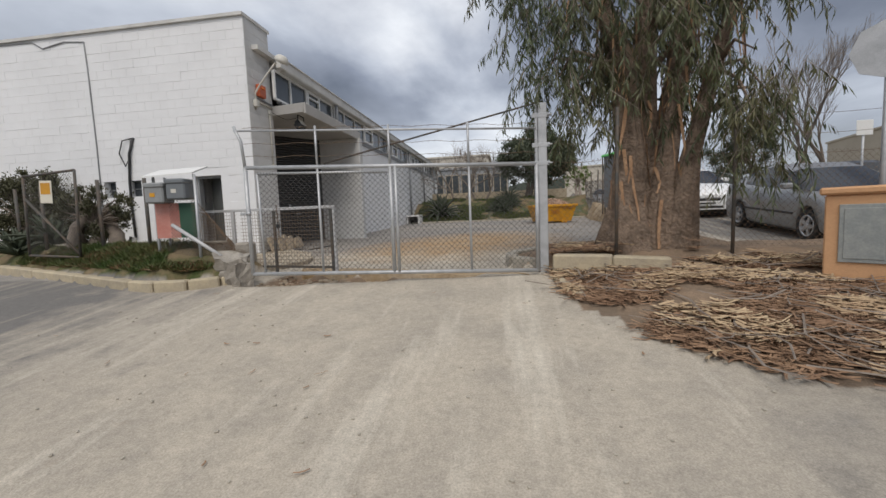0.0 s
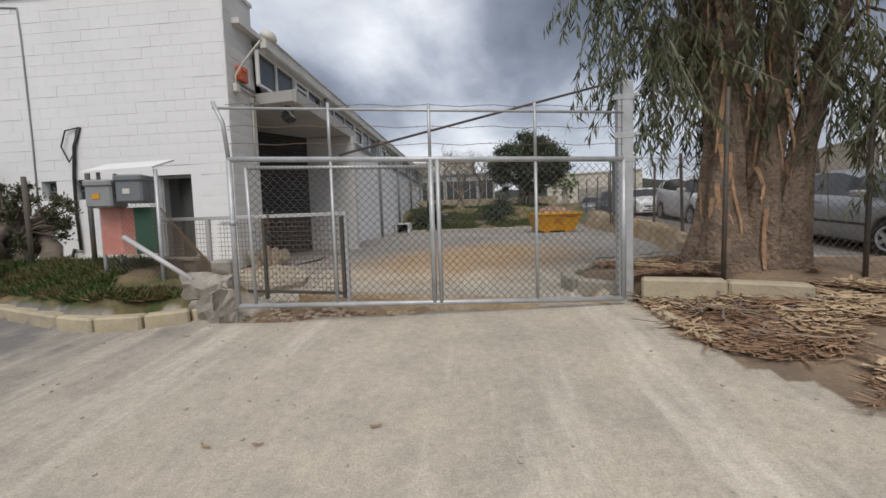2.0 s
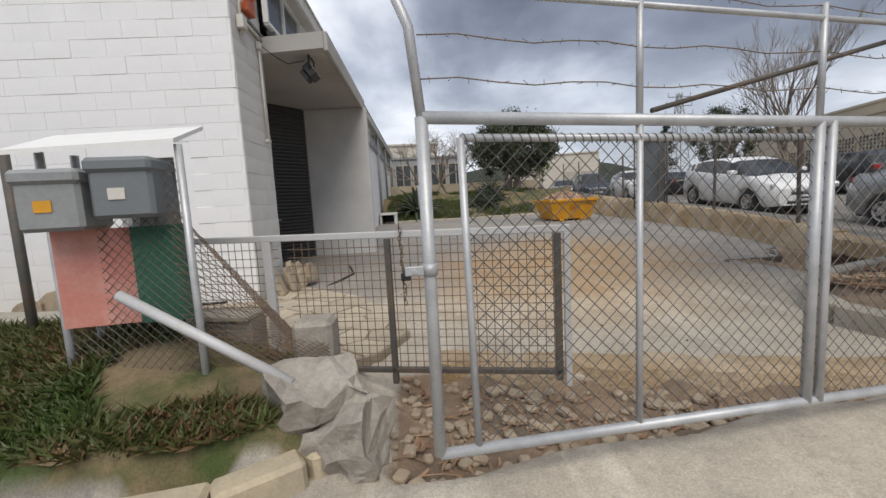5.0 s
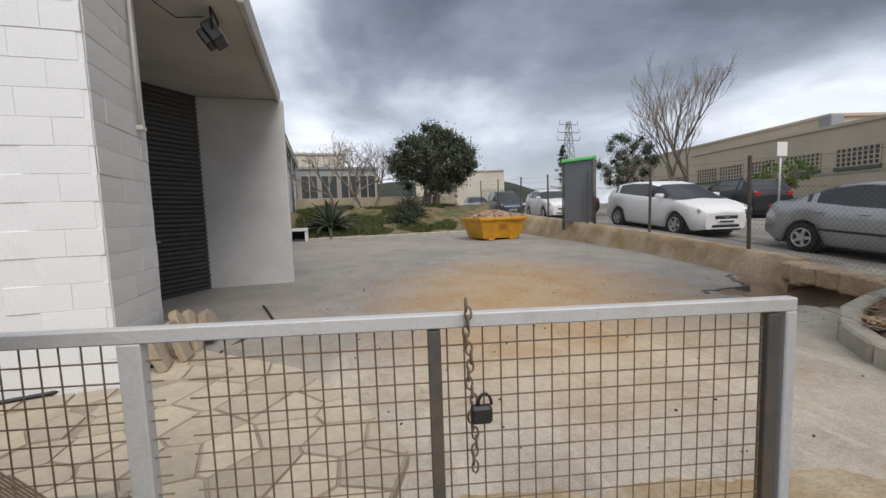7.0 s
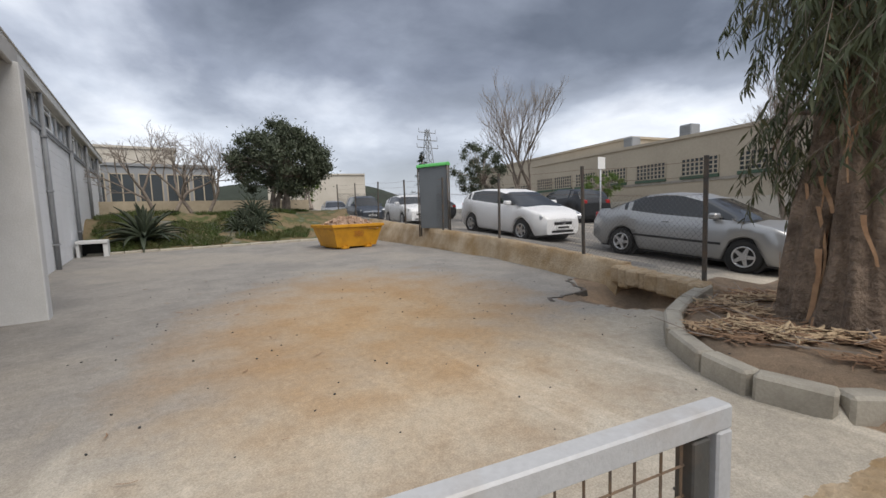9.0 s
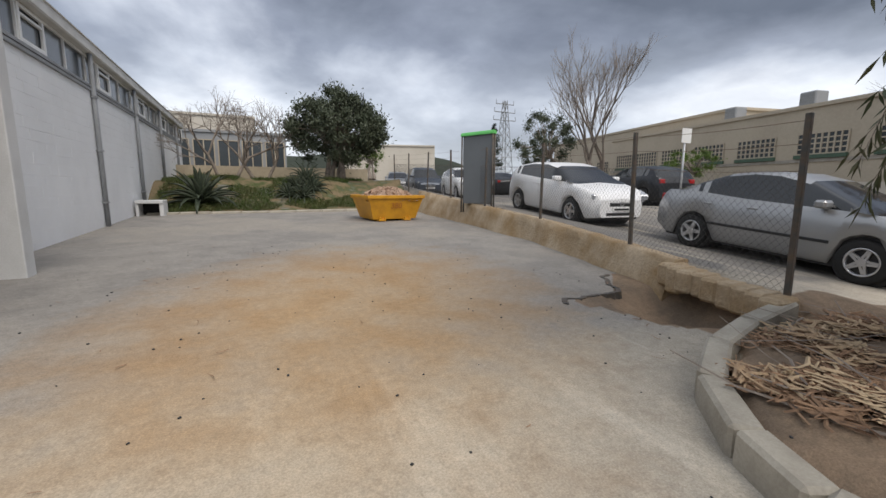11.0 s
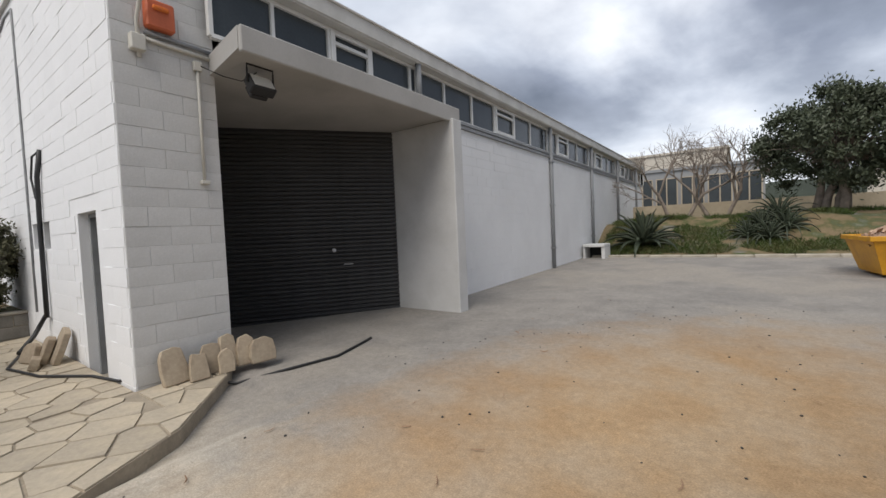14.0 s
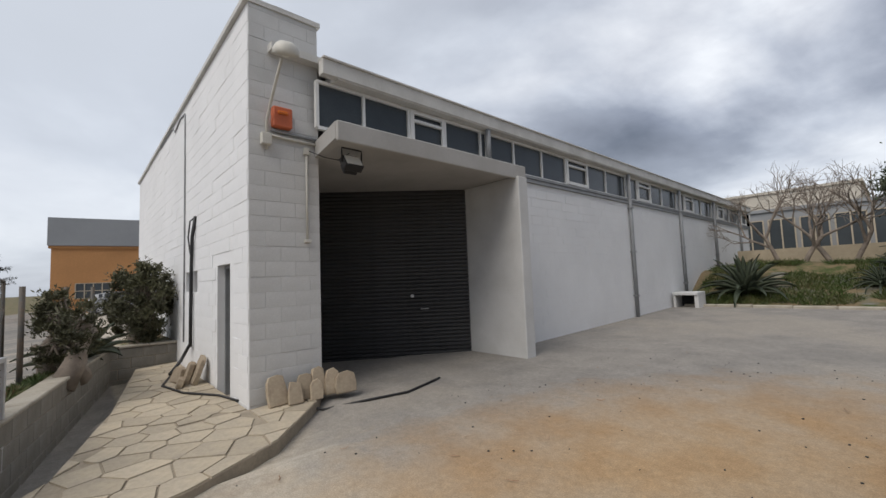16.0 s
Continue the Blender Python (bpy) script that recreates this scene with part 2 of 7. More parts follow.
def add_box(bm, x0, y0, z0, x1, y1, z1, m=None, bevel=0.0, mat=0):
    cs = [Vector((x, y, z)) for z in (z0, z1) for x, y in ((x0, y0), (x1, y0), (x1, y1), (x0, y1))]
    vs = [bm.verts.new(m @ c if m else c) for c in cs]
    fs = [bm.faces.new([vs[i] for i in f]) for f in ((3, 2, 1, 0), (4, 5, 6, 7), (0, 1, 5, 4), (1, 2, 6, 5), (2, 3, 7, 6), (3, 0, 4, 7))]
    for f in fs:
        f.material_index = mat
    if bevel:
        bmesh.ops.bevel(bm, geom=list({e for f in fs for e in f.edges}), offset=bevel, segments=1, affect="EDGES", material=-1)
    return fs


def frame_of(a, b):
    """Two unit vectors square to the way from a to b."""
    d = (b - a).normalized()
    u = d.cross(Vector((0, 0, 1)) if abs(d.z) < 0.9 else Vector((1, 0, 0))).normalized()
    return u, d.cross(u)


def add_rod(bm, a, b, r0, r1=None, n=8, cap=True, mat=0):
    a, b = Vector(a), Vector(b)
    r1 = r0 if r1 is None else r1
    u, v = frame_of(a, b)
    rings = []
    for p, r in ((a, r0), (b, r1)):
        rings.append([bm.verts.new(p + r * (cos(2 * pi * i / n) * u + sin(2 * pi * i / n) * v)) for i in range(n)])
    for i in range(n):
        f = bm.faces.new((rings[0][i], rings[0][(i + 1) % n], rings[1][(i + 1) % n], rings[1][i]))
        f.material_index = mat
        f.smooth = n > 5
    if cap:
        for f in (bm.faces.new(rings[0][::-1]), bm.faces.new(rings[1])):
            f.material_index = mat


def add_tube(bm, pts, radii, n=8, mat=0, cap=True):
    pts = [Vector(p) for p in pts]
    if isinstance(radii, (int, float)):
        radii = [radii] * len(pts)
    rings = []
    for i, p in enumerate(pts):
        a, b = pts[max(i - 1, 0)], pts[min(i + 1, len(pts) - 1)]
        u, v = frame_of(a, b)
        if rings:
            u = (pu - (b - a).normalized() * pu.dot((b - a).normalized())).normalized()
            v = (b - a).normalized().cross(u)
        pu = u
        rings.append([bm.verts.new(p + radii[i] * (cos(2 * pi * k / n) * u + sin(2 * pi * k / n) * v)) for k in range(n)])
    for r, s in zip(rings, rings[1:]):
        for k in range(n):
            f = bm.faces.new((r[k], r[(k + 1) % n], s[(k + 1) % n], s[k]))
            f.material_index = mat
            f.smooth = True
    if cap:
        for f in (bm.faces.new(rings[0][::-1]), bm.faces.new(rings[-1])):
            f.material_index = mat


def part(name, bm, mats, parent=None, smooth=False, label=""):
    ob = new(name, mesh_of(name, bm, mats, smooth))
    if parent:
        ob.parent = parent
    if label:
        tagged(ob, label)
    return ob


def boxes(name, rows, mats, parent=None, bevel=0.0, m=None):
    bm = bmesh.new()
    for r in rows:
        add_box(bm, *r, m=m, bevel=bevel)
    return part(name, bm, mats, parent)


def thing(name, label, category, at=(0, 0, 0), group="", kind=""):
    e = new(name)
    e.location = at
    return tagged(e, label, category, group, kind)


def lerp(x, table):
    for (a, p), (b, q) in zip(table, table[1:]):
        if x <= b:
            return p + (q - p) * max(0.0, (x - a) / (b - a))
    return table[-1][1]


def smooth(a, b, x):
    t = min(1.0, max(0.0, (x - a) / (b - a)))
    return t * t * (3 - 2 * t)


# ---- lie of the land ----
PROFILE = [(-400, -0.7), (-8, -0.7), (0, 0.0), (3.7, 0.385), (5.8, 0.60), (9, 0.67), (13, 0.79), (19.4, 0.92), (22.6, 1.0), (400, 1.0)]
FENCE = [(-40, -0.6), (5.5, 2.05), (8.2, 2.70), (10.57, 3.28), (13.6, 3.93), (19.3, 4.45), (40, 6.6), (400, 60)]    # y, x of the car park's edge
KERB_W = [(-60, 22.0), (-20, 9.6), (-10, 6.75), (-5.2, 5.15), (-4.0, 5.45)]     # x, y of the verge's kerb
BLOCKWALL = [(-10.6, 7.5), (-4.45, 6.3)]


def fence_x(y):
    return lerp(y, FENCE)


def kerb_y(x):
    return lerp(x, KERB_W)


def wall_y(x):
    return lerp(x, BLOCKWALL)


def car_park(y):
    return 1.0 + 0.055 * (min(y, 60) - 9) if y > 6 else 0.835 - 0.10 * (6 - max(y, -10))


def street(y):
    return lerp(y, [(-10, -0.9), (4.5, 0.42), (8.75, 0.68), (11.4, 0.88), (14.0, 1.13), (16.45, 1.32), (24, 1.40), (30, 1.52), (60, 2.2), (400, 2.6)])


def isle_edge(x, y):
    """Above zero inside the strip under the big tree, inside its round kerb."""
    if y < 6.0:
        return -1
    left = lerp(y, [(5.5, 0.35), (6.4, 0.05), (6.85, 0.08), (7.2, 0.28), (7.75, 0.85), (8.0, 1.7), (8.12, 2.6)])
    return min(x - left, 8.12 - y)


def land(x, y):
    z = lerp(y, PROFILE)
    if x < -4.0 and y < 9.6:      # planted verge
        ky = kerb_y(x)
        top = wall_y(x) if x > -10.6 else 8.95
        if ky + 0.08 < y < top:
            z = max(z, 0.70) + 0.10 + 0.35 * smooth(ky, top, y) * smooth(-4.0, -5.5, x)
            return z + 0.02 * sin(7 * x) * sin(5 * y)
        if y >= top and x > -10.6:
            return lerp(y, PROFILE) - 0.06 - (0.15 if x < -5 and y < top + 0.55 else 0)
    if y > 22.9:                  # bank behind the yard
        r = smooth(22.9, 26.6, y) * (1.25 + 0.1 * sin(x * 1.3) + 0.08 * sin(y * 2 + x))
        bank = z + 0.04 + r
        if x < fence_x(y) - 0.2:
            z = bank
    fx = fence_x(y)
    if x > fx and y > -6:
        cp = car_park(y)
        if y < 8.4:
            w = smooth(7.2, 8.4, y) if x < 3.2 else smooth(4.5, 7.5, y)
            z = z + (cp - z) * w
        else:
            z = cp
        if x > fx + 0.35:
            z = z + (street(y) - z) * smooth(0.35, 2.2, x - fx) * smooth(3.5, 8, y)
    if y > 5.9 and isle_edge(x, y) > 0.1:
        z = max(z, 0.80 + 0.05 * smooth(0, 1, isle_edge(x, y)) + 0.02 * sin(5 * x) * sin(6 * y))
    if 0.7 < x and y <= 6.05:
        e = dirt_edge(x, y)
        z += 0.12 * smooth(0, 1.2, e) * (1 - smooth(6.5, 10, x))
    z -= 0.20 * channel(x, y)
    hx, hy = (x - 2.35) / 0.75, (y - 9.15) / 0.72      # washed-out hollow by the wall
    d = hx * hx + hy * hy
    if d < 1 and x < fx + 0.05:
        z -= 0.28 * (1 - d)
    return z


def slab_edge(x):
    """y of the broken edge of the yard slab behind the gate."""
    return 6.36 - 0.23 * (x + 2.3) + 0.05 * noise.noise((x * 3, 0, 4)) if x > -3.2 else 6.57 + 0.25 * (-3.2 - x)


def channel(x, y):
    """How deep the ditch of the gate track runs, 0 to 1."""
    front = 5.36 + 0.131 * (x + 3.56)
    if not -4.0 < x < 0.5:
        return 0.0
    return smooth(front, front + 0.16, y) * smooth(slab_edge(x) + 0.06, slab_edge(x) - 0.05, y) * smooth(-4.0, -3.6, x) * smooth(0.5, 0.3, x)


def in_hollow(x, y):
    return 8.1 < y < lerp(x, [(1.3, 9.72), (2.2, 9.74), (2.5, 10.2), (2.9, 10.5)]) and x > lerp(y, [(8.1, 1.9), (8.8, 1.7), (9.72, 1.3)])


def dirt_edge(x, y):
    edge = lerp(y, [(2.0, 8.0), (2.5, 3.0), (2.9, 1.95), (3.5, 1.25), (4.5, 0.72), (5.9, 0.58), (6.1, 0.58)]) if y > 2.0 else 99
    return x - edge


def axis(fine0, fine1, step, far):
    a = list(np.arange(fine0, fine1 + 1e-6, step))
    s, lo, hi = step, [], []
    p = fine0
    while p > -far:
        s *= 1.35; p -= s; lo.append(p)
    s, p = step, fine1
    while p < far:
        s *= 1.35; p += s; hi.append(p)
    return lo[::-1] + a + hi


def build_ground():
    xs, ys = axis(-12.0, 7.0, 0.16, 900), axis(-3.0, 27.0, 0.16, 900)
    verts, masks = [], {k: [] for k in ("slab", "pale", "sand", "earth", "turf")}
    for y in ys:
        for x in xs:
            z = land(x, y)
            verts.append((x, y, z))
            inside = x < fence_x(y) and y > 5.9
            yard = 1.0 if inside and y < 22.8 and x > -12 else 0.0
            masks["slab"].append(yard)
            # pale dusty approach to the gate
            px = -1.2 + 0.25 * (y - 2)
            p = 1.0 - abs(x - px) / (2.4 + 0.3 * max(0, y)) * 0.5 if -2.5 < y < 7.6 else (0.95 - 0.35 * (y - 7.6) if 7.6 <= y < 9.5 else 0.0)
            if inside and 5.9 < y < 7.8 and -4.2 < x < 0.6:
                p = max(p, 0.95 - 0.25 * abs(y - 6.9))
            masks["pale"].append(max(0.0, p - 0.5 * smooth(1.5, -2.5, y)) if not (y > 9.5) else 0.0)
            ex, ey = (x + 1.2 - 0.22 * (y - 10)) / 2.6, (y - 10.6) / 3.6
            masks["sand"].append(max(0.0, 0.80 - 0.55 * (ex * ex + ey * ey)) if inside else 0.0)
            e = 1.0 if (0.6 < x < 14 and y <= 6.05 and dirt_edge(x, y) > 0) or isle_edge(x, y) > 0 else 0.0
            if inside and in_hollow(x, y):
                e = 1.0
            e = max(e, channel(x, y))
            if 6.0 < y < 8.3 and fence_x(y) - 0.3 < x < 3.6:
                e = 1.0
            masks["earth"].append(e)
            t = 0.0
            if x < -4.0 and kerb_y(x) < y < (wall_y(x) if x > -10.6 else 8.95):
                t = 0.8
            if y > 22.9 and x < fence_x(y) - 0.2:
                t = 0.95 - 0.40 * (1.0 if -3.2 < x < -0.5 and 23.3 < y < 25.5 else 0.0) - (0.3 if x > 0.5 and y < 27 else 0)
            if y > 60 or x < -60 or y < -120 or x > 120:
                t = 0.7
            masks["turf"].append(t)
    w = len(xs)
    faces = [(j * w + i, j * w + i + 1, (j + 1) * w + i + 1, (j + 1) * w + i) for j in range(len(ys) - 1) for i in range(w - 1)]
    me = bpy.data.meshes.new("ground")
    me.from_pydata(verts, [], faces)
    for k, v in masks.items():
        me.attributes.new(k, "FLOAT", "POINT").data.foreach_set("value", v)
    me.materials.append(GROUND)
    me.polygons.foreach_set("use_smooth", [True] * len(faces))
    return tagged(new("ground", me), "worn asphalt, dusty concrete yard, bare earth and turf", "ground", kind="structure")


build_ground()

# ---- factory building ----
FACE_S, FACE_T, FACE_E = 8.74, -5.66, -5.46     # street wall y, corner pier x, yard wall x
PIER_N = 9.70
TOP = 6.03


def wall(name, rows, mat, label):
    return tagged(boxes(name, rows, mat), label, "wall", kind="structure")


DOOR = (-7.20, -6.50, 0.62, 2.58)
SMALL = [(-8.96, -8.60, 2.18, 2.56), (-9.62, -9.30, 2.18, 2.56)]
w_s = wall("wall_south", [
    (-18, FACE_S, 0.3, -9.62, FACE_S + 0.25, TOP), (-9.62, FACE_S, 0.3, -7.20, FACE_S + 0.25, 2.18),
    (-9.62, FACE_S, 2.58, FACE_T - 0.005, FACE_S + 0.25, TOP), (-9.30, FACE_S, 2.18, -8.96, FACE_S + 0.25, 2.58), (-8.60, FACE_S, 2.18, -7.20, FACE_S + 0.25, 2.58),
    (-6.50, FACE_S, 0.3, FACE_T - 0.005, FACE_S + 0.25, 2.58)], WHITE, "white painted concrete block street wall of the factory")
w_pier = wall("wall_pier", [(-9.2, FACE_S + 0.25, 0.3, -8.95, 16, TOP - 0.3), (-5.95, FACE_S + 0.252, 0.3, FACE_T, PIER_N, TOP), (-8.95, PIER_N - 0.22, 0.3, -5.95, PIER_N, TOP - 0.3)], WHITE_GREYISH, "greyish off-white block corner pier")
w_e = wall("wall_east", [(FACE_E - 0.25, 13.32, 0.3, FACE_E, 34.0, 4.28), (-9.0, 13.32, 0.3, FACE_E - 0.25, 13.5, 4.28)], WHITE, "white painted long wall beside the yard")
wall("wall_west", [(-18, FACE_S + 0.25, 0.3, -17.75, 34, TOP - 0.02)], WHITE, "white painted end wall of the factory")
wall("wall_north", [(-17.75, 33.75, 0.3, FACE_E - 0.25, 34, 5.1)], WHITE, "white painted back wall of the factory")
tagged(boxes("roof", [(-17.75, FACE_S + 0.25, 5.4, -5.5, 34.2, 5.5)], EAVE), "pale flat factory roof", "roof", kind="structure")
tagged(boxes("parapet_cap", [(-18.05, FACE_S - 0.06, TOP, FACE_T + 0.02, FACE_S + 0.32, TOP + 0.07), (-6.0, FACE_S + 0.32, TOP, FACE_T + 0.03, PIER_N + 0.04, TOP + 0.07)], EAVE), "pale metal coping along the parapet", "coping", kind="structure")
# eave and its shadow gap
tagged(boxes("eave", [(FACE_E - 0.3, 9.86, 5.16, FACE_E + 0.13, 34.2, 5.24), (FACE_E + 0.02, 9.62, 5.18, FACE_E + 0.15, 34.2, 5.40), (FACE_E - 0.3, 9.86, 5.24, FACE_E + 0.02, 10.0, 5.40), (FACE_E - 0.01, 9.62, 5.40, FACE_E + 0.18, 34.2, 5.43)], EAVE, bevel=0.006), "off-white sheet metal eave", "eave", kind="structure")
tagged(boxes("sill_trim", [(FACE_E - 0.2, 13.35, 4.28, FACE_E + 0.05, 34, 4.34), (FACE_E - 0.2, 13.35, 4.34, FACE_E + 0.02, 34, 4.37), (FACE_E - 0.2, 13.35, 4.37, FACE_E + 0.05, 34, 4.43), (FACE_E - 0.15, 9.86, 4.40, FACE_E - 0.03, 13.35, 4.46)], GREY_TRIM), "grey moulded sill under the clerestory", "trim", kind="structure")


def clerestory():
    e = thing("window_1", "row of grey clerestory panes with white frames", "window", (FACE_E, 9.86, 4.45), kind="structure")
    e.location = (0, 0, 0)
    marks = [(9.62, 0), (10.38, 0), (11.25, 0), (12.08, 2), (13.02, 3)]
    y = 13.2
    for bay in range(5):
        w = (4.18 if bay else 6.15) / (5 if bay else 6)
        if bay == 0:
            marks += [(13.2, 0), (14.06, 0), (15.09, 0), (16.1, 1), (17.17, 0), (18.17, 0)]
            y = 19.42
        else:
            marks += [(y, 0), (y + 0.8, 1), (y + 1.85, 0), (y + 2.8, 0)]
            y += 4.2
    marks.append((34.0, 3))
    fr, fx0, fx1 = bmesh.new(), FACE_E - 0.10, FACE_E - 0.03
    for (a, kind), (b, _) in zip(marks, marks[1:]):
        bm = bmesh.new()
        add_box(bm, FACE_E - 0.085, a + 0.02, 4.46, FACE_E - 0.07, b - 0.02, 5.14)
        part("pane", bm, PANE, e)
        add_box(fr, fx0, a - 0.022, 4.46, fx1, a + 0.022, 5.14)
        opening = kind == 1 or abs(a - 11.25) < 0.01
        if opening:
            for q in ((a + 0.02, 4.47, a + 0.10, 5.12), (b - 0.10, 4.47, b - 0.02, 5.12), (a + 0.10, 4.47, b - 0.10, 4.55), (a + 0.10, 4.93, b - 0.10, 4.98), (a + 0.10, 5.07, b - 0.10, 5.12)):
                add_box(fr, FACE_E - 0.06, q[0], q[1], FACE_E - 0.005, q[2], q[3], bevel=0.005)
    for z in (4.435, 5.11):
        add_box(fr, fx0 - 0.002, 9.62, z, fx1 + 0.002, 34, z + 0.045)
    part("frame", fr, FRAME_WHITE, e)


clerestory()
for k, y in enumerate((13.13, 19.40, 23.62, 27.8, 32.0)):
    bm = bmesh.new()
    lo = land(FACE_E + 0.1, y) if y > 14 else 4.5
    add_rod(bm, (FACE_E + 0.07, y, lo - 0.02), (FACE_E + 0.07, y, 5.17), 0.055, n=10)
    for z in np.arange(lo + 0.6, 5.1, 1.3):
        add_box(bm, FACE_E - 0.005, y - 0.07, z, FACE_E + 0.135, y + 0.07, z + 0.04)
    tagged(part("downpipe", bm, GREY_TRIM), "grey painted round downpipe fixed to the wall", "downpipe", "downpipes on the yard wall")

# canopy over the roller door, with its side wall
CAN_X = -4.75
can = thing("canopy", "off-white concrete canopy with a side wall over the roller door", "canopy", (0, 0, 0), kind="structure")
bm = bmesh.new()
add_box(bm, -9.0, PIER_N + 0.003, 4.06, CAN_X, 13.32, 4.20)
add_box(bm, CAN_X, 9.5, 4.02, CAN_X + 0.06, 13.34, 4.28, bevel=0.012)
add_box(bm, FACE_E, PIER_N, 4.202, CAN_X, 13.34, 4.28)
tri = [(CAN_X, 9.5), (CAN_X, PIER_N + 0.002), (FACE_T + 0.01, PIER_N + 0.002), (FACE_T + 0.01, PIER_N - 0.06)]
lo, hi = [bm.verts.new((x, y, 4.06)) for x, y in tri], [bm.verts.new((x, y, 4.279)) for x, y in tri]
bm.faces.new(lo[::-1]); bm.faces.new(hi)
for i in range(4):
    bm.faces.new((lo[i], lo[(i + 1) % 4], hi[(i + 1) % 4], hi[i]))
part("slab", bm, SOFFIT_SHADED, can)
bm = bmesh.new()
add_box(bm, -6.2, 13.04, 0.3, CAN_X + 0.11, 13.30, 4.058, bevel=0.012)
part("side_wall", bm, WHITE_GREYISH, can)

# roller door set askew in the recess
DA, DB = Vector((-8.55, 9.72, 0)), Vector((-6.02, 13.05, 0))
roller = thing("door_1", "closed dark grey roller shutter door", "roller door", (0, 0, 0), kind="structure")
dirn = (DA - DB).normalized()
ROT = Matrix.Translation(DB) @ Matrix(((dirn.x, -dirn.y, 0, 0), (dirn.y, dirn.x, 0, 0), (0, 0, 1, 0), (0, 0, 0, 1)))
WID = (DB - DA).length
bm = bmesh.new()
for a, b in ((0.0, 0.0), (0.012, 0.012), (0.028, 0.03), (0.028, 0.058), (0.0, 0.074)):
    bm.verts.new((0, a, b)); bm.verts.new((WID, a, b))
bm.verts.ensure_lookup_table()
for i in range(4):
    bm.faces.new([bm.verts[j] for j in (2 * i, 2 * i + 1, 2 * i + 3, 2 * i + 2)])
bmesh.ops.recalc_face_normals(bm, faces=bm.faces)
slat = mesh_of("slat", bm, SHUTTER)
zb = 0.70
for i in range(46):
    ob = new("slat", slat)
    ob.parent = roller
    ob.matrix_basis = ROT @ Matrix.Translation((0, 0, zb + 0.06 + i * 0.0745))
bm = bmesh.new()
add_box(bm, 0, -0.02, zb - 0.1, WID, 0.05, zb + 0.06, m=ROT, bevel=0.008)
add_box(bm, 0, -0.05, zb, WID, -0.01, 4.06, m=ROT)
part("bottom_bar", bm, SHUTTER, roller)
bm = bmesh.new()
c = 1.15
add_rod(bm, ROT @ Vector((c, 0.0, 1.93)), ROT @ Vector((c, 0.05, 1.93)), 0.035, n=12)
add_box(bm, c - 0.32, 0.0, 1.66, c - 0.16, 0.05, 1.68, m=ROT, bevel=0.004)
part("lock", bm, GALV, roller, label="small bright lock and pull")

# ---- yard edges, gates and fences ----


def strip(name, line, width, height, mat, label, category, below=0.25, seg=0.8, group=""):
    """A kerb of separate stones along a line of x, y, top z."""
    e = thing(name, label, category, kind="structure")
    pts = [Vector(p) for p in line]
    for a, b in zip(pts, pts[1:]):
        n = max(1, round((b - a).length / seg))
        for i in range(n):
            p, q = a.lerp(b, i / n), a.lerp(b, (i + 1) / n)
            d = q - p
            bm = bmesh.new()
            lw = (d.length - 0.008) / 2
            add_box(bm, -lw, -width / 2, -height - below, lw, width / 2, 0, bevel=0.022)
            ob = part("kerbstone", bm, mat, e)
            ob.matrix_basis = Matrix.Translation((p + q) / 2 + Vector((0, 0, rnd.uniform(-0.008, 0.008)))) @ Matrix.Rotation(atan2(d.y, d.x) + rnd.uniform(-0.01, 0.01), 4, "Z") @ Matrix.Rotation(-math.asin(d.z / d.length), 4, "Y")
    return e


strip("kerb_verge", [(-3.95, 5.75, 0.72), (-4.2, 5.42, 0.69), (-4.55, 5.22, 0.68), (-5.0, 5.14, 0.68), (-5.5, 5.25, 0.69), (-10, 6.75, 0.80), (-20, 9.6, 0.90)], 0.16, 0.15, KERB_YELLOW, "yellowed worn concrete kerb of the planted verge", "kerb", seg=1.5)
strip("kerb_tree", [(0.52, 5.98, 0.80), (0.1, 6.35, 0.80), (0.04, 6.8, 0.81), (0.22, 7.18, 0.82), (0.62, 7.62, 0.84), (1.2, 7.93, 0.87), (1.85, 8.08, 0.9), (2.62, 8.16, 0.95)], 0.17, 0.15, KERB, "grey concrete kerb curving round the tree bed", "kerb", seg=0.55)
strip("kerb_street", [(0.62, 5.86, 0.86), (1.35, 5.62, 0.86), (2.0, 5.42, 0.84)], 0.20, 0.2, KERB_YELLOW, "worn kerb stones beside the gate", "kerb", seg=0.7)
strip("kerb_low", [(0.62, 5.5, 0.62), (0.78, 4.7, 0.53)], 0.13, 0.1, KERB_YELLOW, "low yellowed kerb along the drive", "kerb", seg=0.8)
strip("kerb_bank", [(-5.2, 22.75, 1.07), (4.3, 22.9, 1.1)], 0.22, 0.1, KERB, "low concrete kerb at the foot of the bank", "kerb", seg=1.0)


